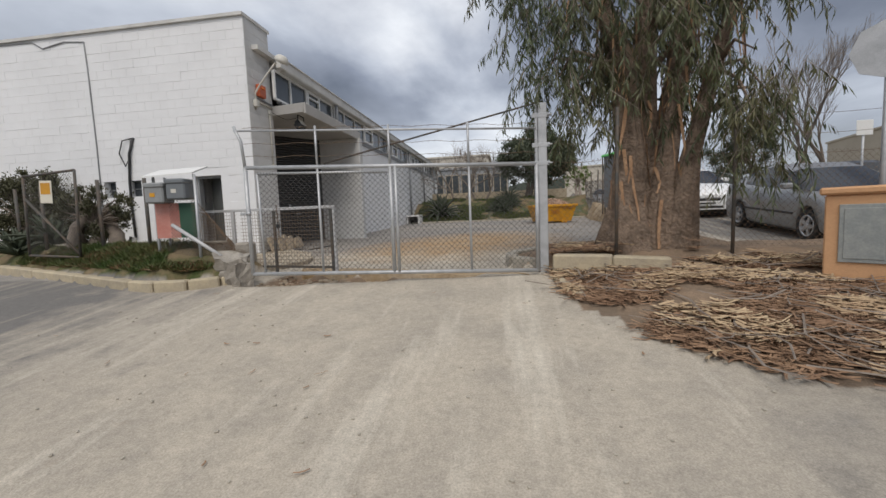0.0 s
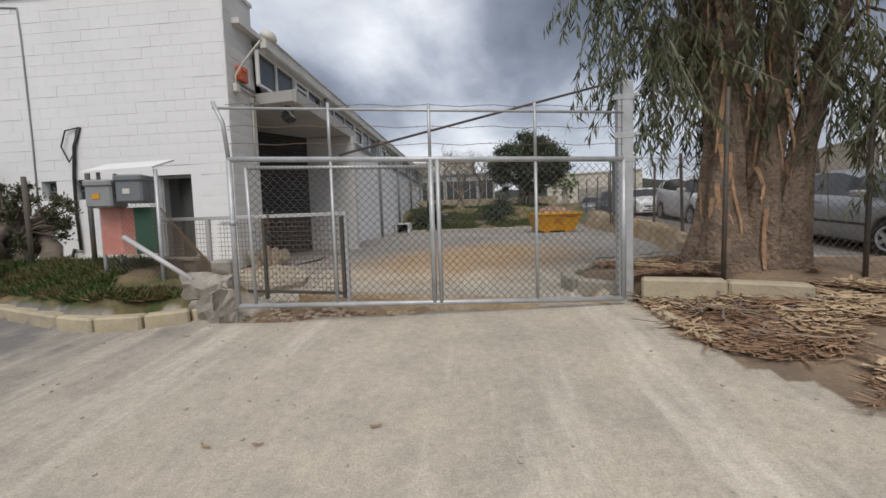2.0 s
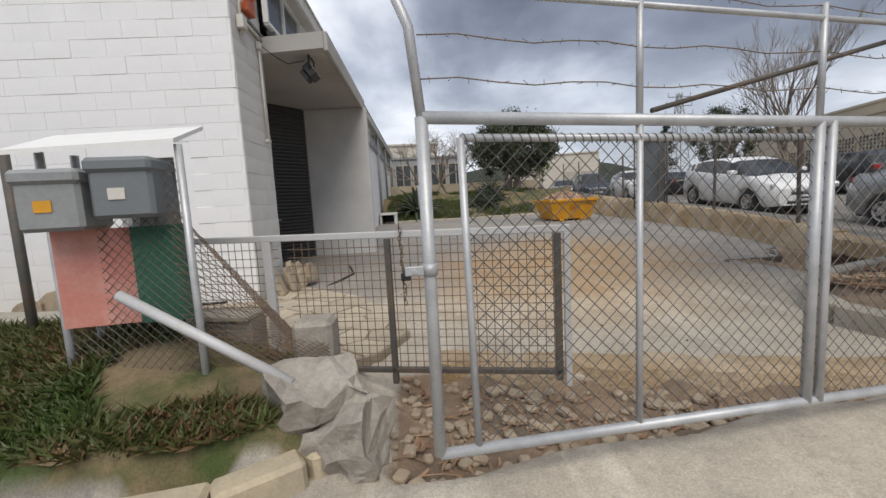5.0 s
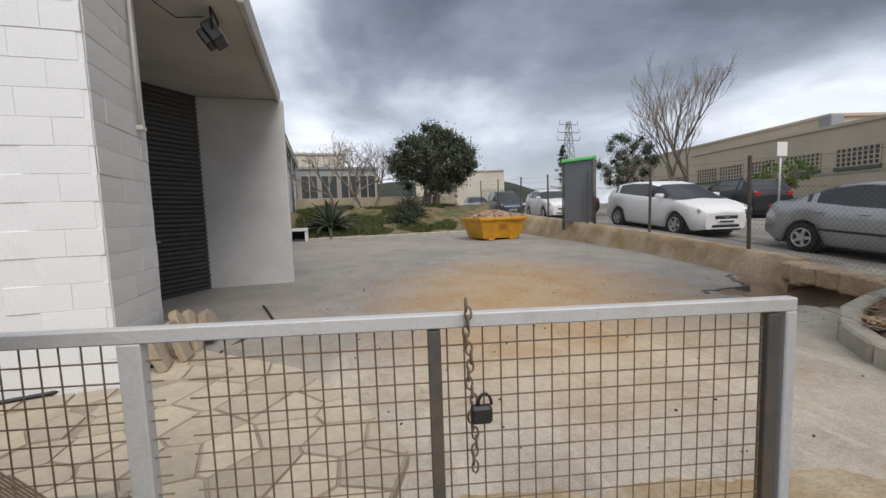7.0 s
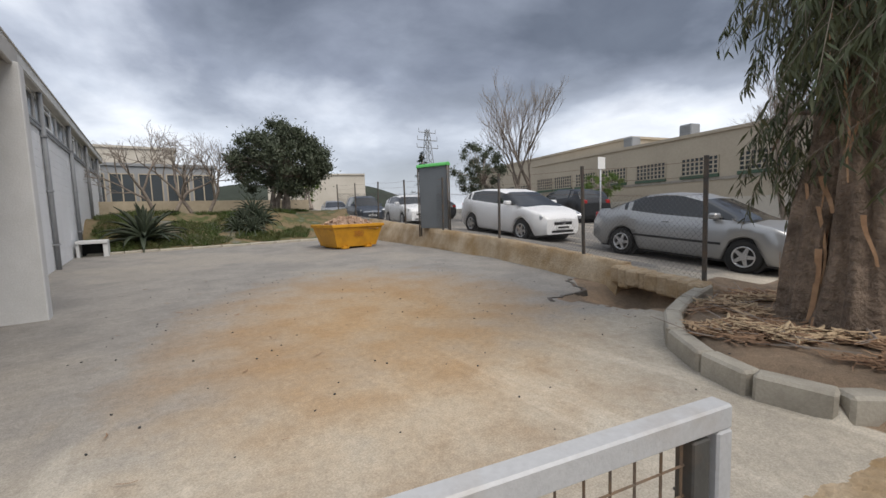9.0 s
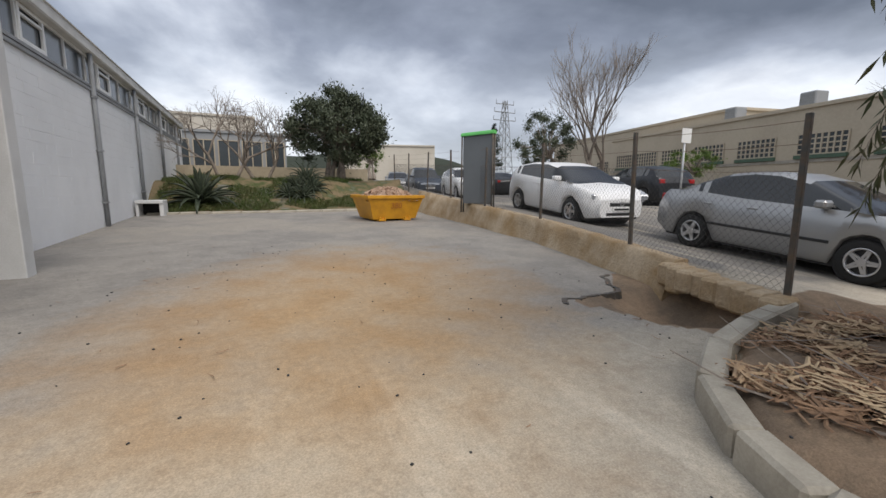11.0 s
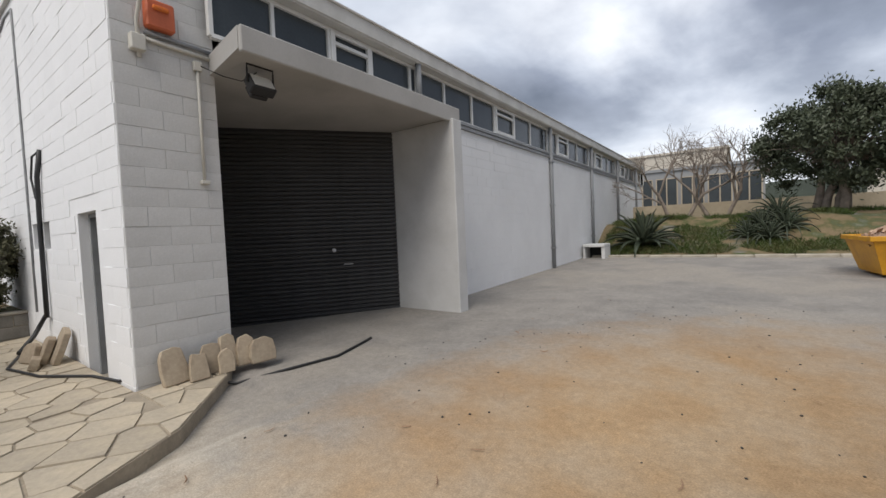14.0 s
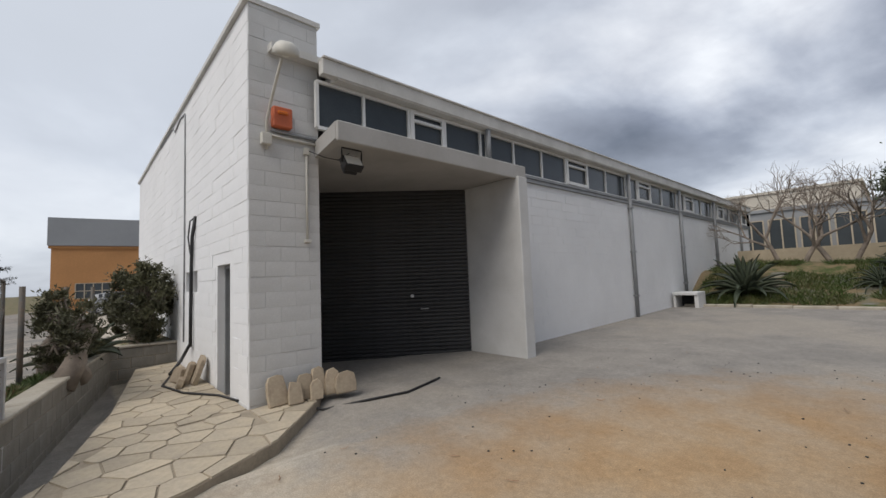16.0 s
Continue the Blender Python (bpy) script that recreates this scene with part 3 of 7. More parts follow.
def retaining_wall():
    """Stained battered concrete footing between the yard and the car park."""
    bm = bmesh.new()
    rows = []
    for i in range(70):
        y = 9.55 + i * 0.195
        x = fence_x(y)
        top = car_park(y) + 0.05
        lo = lerp(y, PROFILE) - 0.15
        j = lambda k: 0.05 * noise.noise((x * 2, y * 2.3, k))
        foot = 0.30 + 0.12 * noise.noise((0, y * 0.7, 3)) + 0.25 * smooth(17, 21, y)
        rows.append([bm.verts.new(v) for v in ((x - foot + j(1), y, lo), (x - foot * 0.85 + j(2), y, lo + 0.3 * (top - lo) + j(6)), (x - foot * 0.45 + j(3), y, lo + 0.75 * (top - lo) + j(7)), (x - 0.12 + j(4), y, top + j(5)), (x + 0.14, y, top + j(8) * 0.4), (x + 0.14, y, lo))])
    for a, b in zip(rows, rows[1:]):
        for k in range(5):
            bm.faces.new((a[k], a[k + 1], b[k + 1], b[k])).smooth = True
    for r in (rows[0], rows[-1]):
        bm.faces.new(r)
    bmesh.ops.recalc_face_normals(bm, faces=bm.faces)
    return tagged(part("retaining_wall", bm, RETAIN), "rust-stained battered concrete footing below the fence", "wall", kind="structure")


retaining_wall()
bm = bmesh.new()
for i in range(9):      # broken edge by the hollow
    y = 8.2 + i * 0.17
    x = fence_x(y) - 0.16 + rnd.uniform(-0.06, 0.05)
    w, h = rnd.uniform(0.14, 0.2), rnd.uniform(0.12, 0.2)
    add_box(bm, x - w, y - 0.1, car_park(y) - 0.12 - h, x + w, y + 0.1, car_park(y) + 0.02, bevel=0.03)
tagged(part("broken_footing", bm, RETAIN), "broken concrete lumps beside the washed-out hollow", "rubble", kind="structure")
# torn edge of the yard's paving
bm = bmesh.new()
edge = [(1.2, 9.6), (1.32, 9.75), (1.5, 9.70), (1.72, 9.74), (1.95, 9.71), (2.2, 9.75), (2.3, 9.84), (2.33, 10.02), (2.5, 10.2), (2.62, 10.42), (2.85, 10.5)]
fine = []
for (a, b), (c, d) in zip(edge, edge[1:]):
    for k in range(5):
        x, y = a + (c - a) * k / 5 + rnd.uniform(-.02, .02), b + (d - b) * k / 5 + rnd.uniform(-.02, .02)
        w = rnd.uniform(0.02, 0.05)
        fine.append([bm.verts.new(q) for q in ((x + w * .3, y - w, land(x, y) - 0.07), (x, y - w * .5, lerp(y, PROFILE) + 0.012), (x - .02, y + 0.05, lerp(y, PROFILE) + 0.006), (x, y + 0.05, lerp(y, PROFILE) - 0.08))])
for p, q in zip(fine, fine[1:]):
    for k in range(4):
        bm.faces.new((p[k], p[(k + 1) % 4], q[(k + 1) % 4], q[k]))
bmesh.ops.recalc_face_normals(bm, faces=bm.faces)
tagged(part("torn_paving", bm, DARK_STEEL), "dark crumbled asphalt edge of the yard paving", "paving edge", kind="structure")

bm = bmesh.new()
fine = []
for k in range(90):
    x = -3.55 + k * 0.043
    y, z = slab_edge(x), lerp(slab_edge(x), PROFILE)
    j = [0.03 * noise.noise((x * 5, 0, q)) for q in range(4)]
    fine.append([bm.verts.new(p) for p in ((x, y + 0.30, z - 0.35), (x, y + 0.30, z + 0.004), (x, y + 0.01 + j[0], z + 0.006 + j[1] * 0.3), (x, y - 0.02 + j[1], z - 0.03 + j[2]), (x, y - 0.05 + j[2], z - 0.20), (x, y - 0.04, z - 0.35))])
for p, q in zip(fine, fine[1:]):
    for k in range(6):
        bm.faces.new((p[k], p[(k + 1) % 6], q[(k + 1) % 6], q[k]))
bm.faces.new(fine[0]); bm.faces.new(fine[-1])
bmesh.ops.recalc_face_normals(bm, faces=bm.faces)
tagged(part("slab_edge", bm, RETAIN), "broken stained concrete edge of the yard slab behind the gate", "paving edge", kind="structure")


def add_link(bm, a, b, z0a, z1a, z0b, z1b, pitch, r, sag=0.0):
    """Chain link: two sets of crossing wires over the panel from a to b."""
    a, b = Vector(a), Vector(b)
    L = (b - a).length
    H = z1a - z0a

    def at(s, f):
        f0 = min(1.0, max(0.0, f))
        k = s / L
        lo, hi = z0a + (z0b - z0a) * k, z1a + (z1b - z1a) * k
        p = a.lerp(b, k)
        return Vector((p.x, p.y, lo + (hi - lo) * f0))
    s = -H
    while s < L:
        for way in (1, -1):
            s0, s1, f0, f1 = s, s + H, 0.0, 1.0
            if s0 < 0:
                f0 = -s0 / H; s0 = 0
            if s1 > L:
                f1 = (L - s) / H; s1 = L
            if s1 - s0 > 0.03:
                g0, g1 = (f0, f1) if way == 1 else (1 - f0, 1 - f1)
                n = max(1, int((s1 - s0) / 1.2))
                pts = [at(s0 + (s1 - s0) * i / n, g0 + (g1 - g0) * i / n) for i in range(n + 1)]
                for p, q in zip(pts, pts[1:]):
                    add_rod(bm, p, q, r, n=4, cap=False)
        s += pitch


# sliding vehicle gate
def vehicle_gate():
    e = thing("gate", "galvanised steel tube and chain-link vehicle gate, closed", "gate")
    A, B = Vector((-3.535, 5.23, 0)), Vector((0.40, 5.74, 0))
    zb, zt = (0.745, 0.66), (2.21, 2.11)

    def P(k, z, off=0.0):
        p = A.lerp(B, k)
        return Vector((p.x, p.y + off, z))
    zl = lambda k, z: z[0] + (z[1] - z[0]) * k
    bm = bmesh.new()
    add_rod(bm, P(0, zt[0]), P(1, zt[1]), 0.027, n=12)
    add_rod(bm, P(0, zb[0]), P(1, zb[1]), 0.026, n=10)
    for k in (0.0, 0.5, 1.0):
        add_rod(bm, P(k, zl(k, zb)), P(k, zl(k, zt)), 0.027, n=12)
    add_rod(bm, P(0.5, zl(.5, zb), 0.0) + Vector((0.07, 0, 0)), P(0.5, zl(.5, zt)) + Vector((0.07, 0, 0)), 0.022, n=8)
    for k in (0.25, 0.77):
        add_rod(bm, P(k, zl(k, zb)), P(k, zl(k, zt)), 0.017, n=8)
    add_rod(bm, P(0.04, zt[0] - 0.085), P(0.49, zl(.49, zt) - 0.075), 0.017, n=8)
    add_rod(bm, P(0.045, zb[0]), P(0.04, zt[0] - 0.085), 0.017, n=8)
    part("frame", bm, GALV, e)
    bm = bmesh.new()
    coil = []
    for i in range(44 * 8):
        k, a = 0.04 + 0.45 * i / (44 * 8), 2 * pi * i / 8
        coil.append(P(k, zt[0] - 0.087 - 0.10 * (k - 0.04) * 0.9 + 0.021 * sin(a), 0.021 * cos(a)))
    add_tube(bm, coil, 0.0022, n=4, cap=False)
    part("wire_tie", bm, WIRE, e, label="wire wound round the inner rail")
    bm = bmesh.new()
    add_link(bm, P(0.04, 0), P(0.5, 0), zb[0] + 0.03, zt[0] - 0.09, zl(.5, zb) + 0.03, zl(.5, zt) - 0.08, 0.075, 0.0023)
    add_link(bm, P(0.5, 0), P(1, 0), zl(.5, zb) + 0.03, zl(.5, zt) - 0.03, zb[1] + 0.03, zt[1] - 0.04, 0.075, 0.0023)
    tagged(part("chain_link", bm, WIRE, e), "galvanised chain-link mesh", kind="stuff")
    # raised barbed wire bars
    bm = bmesh.new()
    add_tube(bm, [P(0.0, zt[0]), P(-0.008, zt[0] + 0.35), P(-0.03, zt[0] + 0.56)], 0.021, n=8)
    for k, h in ((0.25, 0.55), (0.5, 0.55), (0.77, 0.56)):
        add_rod(bm, P(k, zl(k, zt)), P(k, zl(k, zt) + h), 0.016, n=8)
    add_rod(bm, P(-0.03, zt[0] + 0.50), P(1, zt[1] + 0.47), 0.014, n=8)
    part("arm", bm, GALV, e)
    bm = bmesh.new()
    for h in (0.15, 0.32, 0.53):
        pts = [P(i / 24, zl(i / 24, zt) + h + 0.012 * sin(i * 1.7)) for i in range(25)]
        add_tube(bm, pts, 0.0028, n=4)
        for i in range(48):
            k = (i + 0.5) / 48
            c = P(k, zl(k, zt) + h)
            d = Vector((rnd.uniform(-1, 1), rnd.uniform(-1, 1), rnd.uniform(-1, 1))).normalized() * 0.014
            add_rod(bm, c - d, c + d, 0.0015, n=3, cap=False)
    part("barbed_wire", bm, RUSTY, e)
    bm = bmesh.new()
    add_rod(bm, P(0.27, zt[0] + 0.02, 0.03), P(1.0, 2.93, 0.1), 0.012, n=8)
    part("stay", bm, DARK_STEEL, e)
    bm = bmesh.new()       # latch plate and collar
    add_rod(bm, P(0, 1.56), P(0, 1.61), 0.034, n=12)
    part("collar", bm, GALV, e)
    bm = bmesh.new()
    add_box(bm, -3.64, 5.195, 1.565, -3.56, 5.205, 1.605, bevel=0.004)
    add_rod(bm, (-3.60, 5.17, 1.585), (-3.60, 5.23, 1.585), 0.009, n=8)
    part("latch", bm, GALV, e)
    bm = bmesh.new()
    add_rod(bm, P(-0.004, 1.84, 0.045), P(-0.004, 1.94, 0.045), 0.017, n=10)
    part("hinge", bm, GALV, e)
    return e


vehicle_gate()
post = thing("gate_post", "tall galvanised steel gate post with guide plates", "post")
bm = bmesh.new()
add_box(bm, 0.44, 5.90, 0.5, 0.56, 6.02, 2.95, bevel=0.008)
add_box(bm, 0.40, 5.90, 0.62, 0.435, 6.0, 2.95, bevel=0.004)
part("shaft", bm, GALV, post)
for z in (2.1, 2.35, 2.75):
    bm = bmesh.new()
    add_box(bm, 0.36, 5.895, z, 0.60, 5.905, z + 0.06, bevel=0.003)
    add_rod(bm, (0.57, 5.88, z + 0.03), (0.63, 5.88, z + 0.03), 0.012, n=8)
    part("guide_plate", bm, GALV, post)


def add_grid(bm, P, w, z0, z1, pitch, r):
    n = int(w / pitch)
    for i in range(1, n):
        x = w * i / n
        add_rod(bm, P(x, z0), P(x + rnd.uniform(-.004, .004), z1), r, n=4, cap=False)
    k = int((z1 - z0) / pitch)
    for i in range(1, k):
        z = z0 + (z1 - z0) * i / k
        add_rod(bm, P(0, z), P(w, z + rnd.uniform(-.004, .004)), r, n=4, cap=False)


def wicket():
    e = thing("low_fence", "low grey steel fence with square wire mesh and a padlocked wicket", "fence")
    A, B = Vector((-5.54, 6.65, 0)), Vector((-2.63, 6.04, 0))
    d = (B - A).normalized()
    P = lambda s, z, o=0.0: Vector((A.x + d.x * s, A.y + d.y * s + o, z))
    L = (B - A).length
    z1 = lambda s: 1.70 - 0.006 * s
    m = Matrix.Translation(A) @ Matrix.Rotation(atan2(d.y, d.x), 4, "Z")
    bm = bmesh.new()
    tilt = Matrix.Rotation(math.atan(0.006), 4, "Y")
    mt = m @ Matrix.Translation((0, 0, 1.70)) @ tilt
    add_box(bm, 0, -0.02, -0.045, L, 0.02, 0, m=mt, bevel=0.004)
    for s, w in ((0.0, 0.04), (0.87, 0.065), (L - 0.04, 0.04)):
        add_box(bm, s, -0.021, 0.62, s + w, 0.021, z1(s) - 0.045, m=m, bevel=0.004)
    part("frame", bm, WORN_PAINT, e)
    bm = bmesh.new()
    add_box(bm, 1.76, -0.018, 0.62, 1.80, 0.018, z1(2) - 0.05, m=m, bevel=0.003)
    add_box(bm, L - 0.10, -0.018, 0.66, L - 0.055, 0.018, z1(L) - 0.05, m=m, bevel=0.003)
    add_box(bm, 1.05, -0.018, 0.70, L - 0.05, 0.018, 0.735, m=m, bevel=0.003)
    part("rail", bm, DARK_STEEL, e)
    bm = bmesh.new()
    add_grid(bm, lambda s, z: P(1.05 + s, z), L - 1.1, 0.72, 1.645, 0.055, 0.0028)
    add_grid(bm, lambda s, z: P(0.04 + s, z), 0.94, 1.12, 1.65, 0.055, 0.0028)
    tagged(part("wire_mesh", bm, RUSTY, e), "rusty square wire mesh", kind="stuff")
    ch = thing("chain", "rusty chain and padlock hanging from the wicket rail", "chain")
    bm = bmesh.new()
    s = 1.87
    for i in range(20):
        c = P(s + 0.006 * sin(i * 1.3) + 0.004 * i / 4, z1(s) + 0.03 - 0.027 * i, -0.035)
        flat = Vector((d.x, d.y, 0)) if i % 2 else Vector((-d.y, d.x, 0))
        ring = [c + 0.010 * cos(a) * flat + Vector((0, 0, 0.021 * sin(a))) for a in (2 * pi * k / 8 for k in range(9))]
        add_tube(bm, ring, 0.0036, n=5, cap=False)
    part("link", bm, RUSTY, ch)
    bm = bmesh.new()
    add_box(bm, s + 0.01, -0.075, 1.36, s + 0.075, -0.042, 1.415, m=m, bevel=0.008)
    ring = [P(s + 0.042 + 0.02 * cos(a), 1.415 + 0.035 * sin(a), -0.058) for a in (pi * k / 8 for k in range(9))]
    add_tube(bm, ring, 0.005, n=6)
    part("padlock", bm, BLACK, ch)


wicket()


# low block wall round the verge, with its cap
def block_wall():
    e = thing("wall_verge", "raw grey concrete block wall with a stone cap around the verge", "wall", kind="structure")
    runs = [(Vector((-4.75, 6.42, 0)), Vector((-10.6, 7.56, 0))), (Vector((-10.6, 7.56, 0)), Vector((-10.6, 8.94, 0)))]
    for a, b in runs:
        d = b - a
        m = Matrix.Translation(a) @ Matrix.Rotation(atan2(d.y, d.x), 4, "Z")
        L, k = d.length, 0
        bm = bmesh.new()
        add_box(bm, 0, -0.085, 0.2, L, 0.085, 1.12, m=m)
        part("core", bm, MORTAR, e)
        z = 0.32
        while z < 1.1:
            x = -0.2 * (k % 2)
            while x < L:
                x0, x1 = max(0.0, x), min(L, x + 0.392)
                if x1 - x0 > 0.05:
                    q = bmesh.new()
                    add_box(q, x0 - (x0 + x1) / 2, -0.097, -0.096, x1 - (x0 + x1) / 2, 0.097, 0.096, bevel=0.008)
                    ob = part("block", q, BLOCK, e)
                    ob.matrix_basis = m @ Matrix.Translation(((x0 + x1) / 2, 0, z + 0.098))
                x += 0.4
            z += 0.2
            k += 1
        q = bmesh.new()
        n = int(L / 0.6)
        for i in range(n):
            add_box(q, L * i / n + 0.003, -0.125, 1.122, L * (i + 1) / n - 0.003, 0.125, 1.165, m=m, bevel=0.01)
        part("cap", q, KERB, e)


block_wall()


# crazy paving at the pedestrian door
def clip(poly, p, n):
    out = []
    for a, b in zip(poly, poly[1:] + poly[:1]):
        da, db = (a - p).dot(n), (b - p).dot(n)
        if da <= 0:
            out.append(a)
        if (da < 0 < db) or (db < 0 < da):
            out.append(a.lerp(b, da / (da - db)))
    return out


def crazy_paving():
    e = thing("pavement", "crazy paving of tan stone slabs before the door", "pavement", kind="structure")
    V2 = lambda x, y: Vector((x, y))
    outline = [V2(-10.2, 8.0), V2(-7.0, 7.48), V2(-5.0, 6.98), V2(-4.35, 6.5), V2(-3.95, 6.7), V2(-3.72, 7.2), V2(-3.9, 7.8), V2(-4.35, 8.62), V2(-5.35, 9.52), V2(-5.66, 9.7), V2(-5.66, 8.72), V2(-10.4, 8.72)]
    cx = V2(-6.5, 8.1)
    level = lambda x, y: lerp(y, PROFILE) + 0.075

    def inside(p):
        c = False
        for a, b in zip(outline, outline[1:] + outline[:1]):
            if (a.y > p.y) != (b.y > p.y) and p.x < (b.x - a.x) * (p.y - a.y) / (b.y - a.y) + a.x:
                c = not c
        return c
    bm = bmesh.new()
    top = [bm.verts.new((p.x, p.y, level(p.x, p.y) - 0.012)) for p in outline]
    low = [bm.verts.new((p.x, p.y, 0.3)) for p in outline]
    bm.faces.new(top)
    for i in range(len(top)):
        bm.faces.new((top[i], low[i], low[(i + 1) % len(top)], top[(i + 1) % len(top)]))
    bmesh.ops.recalc_face_normals(bm, faces=bm.faces)
    part("bed", bm, MORTAR, e)
    seeds = []
    for i in range(4000):
        p = V2(rnd.uniform(-10.4, -3.7), rnd.uniform(6.5, 9.8))
        if inside(p) and all((p - q).length > 0.27 for q in seeds):
            seeds.append(p)
    for p in seeds:
        poly = [p + V2(a, b) for a, b in ((-.45, -.45), (.45, -.45), (.45, .45), (-.45, .45))]
        for q in seeds:
            if q is not p and (q - p).length < 0.9:
                mid = (p + q) / 2
                poly = clip(poly, mid - (q - p).normalized() * 0.011, (q - p).normalized())
        if len(poly) < 3:
            continue
        for a, b in zip(outline, outline[1:] + outline[:1]):
            t = max(0, min(1, (p - a).dot(b - a) / (b - a).length_squared))
            n = V2((b - a).y, -(b - a).x).normalized()
            if n.dot(p - a) > 0:
                n = -n
            if (p - a.lerp(b, t)).length < 0.6 and (all(n.dot(q - a) < 0.02 for q in (p,))):
                poly = clip(poly, a - n * 0.01, n)
        if len(poly) < 3:
            continue
        bm = bmesh.new()
        h = rnd.uniform(-0.003, 0.006)
        up = [bm.verts.new((v.x - p.x, v.y - p.y, level(v.x, v.y) + h)) for v in poly]
        dn = [bm.verts.new((v.x - p.x + (v.x - p.x) * 0.02, v.y - p.y + (v.y - p.y) * 0.02, level(v.x, v.y) - 0.03)) for v in poly]
        bm.faces.new(up)
        for i in range(len(up)):
            bm.faces.new((up[i], dn[i], dn[(i + 1) % len(up)], up[(i + 1) % len(up)]))
        bmesh.ops.recalc_face_normals(bm, faces=bm.faces)
        part("paving_stone", bm, STONE, e).location = (p.x, p.y, 0)


crazy_paving()


# car park fence on the footing
def link_fence():
    ys = [8.22, 10.57, 13.6, 16.5, 19.3, 22.2, 25.4, 28.6]
    e = thing("chain_link_fence", "rusty chain-link fence on slim dark posts beside the car park", "fence")
    mesh, wire = bmesh.new(), bmesh.new()
    for i, y in enumerate(ys):
        x = fence_x(y)
        z = car_park(y)
        bm = bmesh.new()
        t = rnd.uniform(-0.03, 0.03)
        add_box(bm, x - 0.025, y - 0.025, z - 0.2, x + 0.025, y + 0.025, z + 1.72, m=Matrix.Translation((x, y, z)) @ Matrix.Rotation(t, 4, "Y") @ Matrix.Translation((-x, -y, -z)), bevel=0.004)
        part("post", bm, DARK_STEEL, e)
    for a, b in zip(ys, ys[1:]):
        pa, pb = Vector((fence_x(a), a, 0)), Vector((fence_x(b), b, 0))
        add_link(mesh, pa, pb, car_park(a) + 0.03, car_park(a) + 1.2, car_park(b) + 0.03, car_park(b) + 1.2, 0.085, 0.0017)
        for h in (1.2, 1.45, 1.66):
            add_tube(wire, [pa.lerp(pb, k / 6) + Vector((0, 0, car_park(a + (b - a) * k / 6) + h - 0.03 * sin(pi * k / 6))) for k in range(7)], 0.003, n=4)
    tagged(part("chain_link", mesh, WIRE, e), "grey chain-link mesh", kind="stuff")
    part("wire", wire, RUSTY, e)


link_fence()


# street-side fence beside the gate post, under the tree
def tree_fence():
    e = thing("street_fence", "sagging chain-link fence on thin dark posts under the tree", "fence")
    pts = [Vector((0.6, 5.95, 0.85)), Vector((1.45, 5.85, 0.85)), Vector((3.0, 6.05, 0.85)), Vector((4.9, 6.0, 0.8)), Vector((7.5, 5.6, 0.7)), Vector((11, 5.2, 0.6))]
    mesh, wire = bmesh.new(), bmesh.new()
    for p in pts[1:]:
        bm = bmesh.new()
        add_rod(bm, p - Vector((0, 0, 0.2)), p + Vector((0.02, 0, 1.95)), 0.024, n=8)
        part("post", bm, DARK_STEEL, e)
    for a, b in zip(pts, pts[1:]):
        add_link(mesh, a, b, a.z + 0.05, a.z + 1.3, b.z + 0.05, b.z + 1.3, 0.085, 0.0016)
        for h in (1.3, 1.55, 1.8):
            add_tube(wire, [a.lerp(b, k / 6) + Vector((0, 0, h - 0.04 * sin(pi * k / 6))) for k in range(7)], 0.0025, n=4)
    tagged(part("chain_link", mesh, RUSTY, e), "rusty chain-link mesh", kind="stuff")
    part("wire", wire, RUSTY, e)


tree_fence()


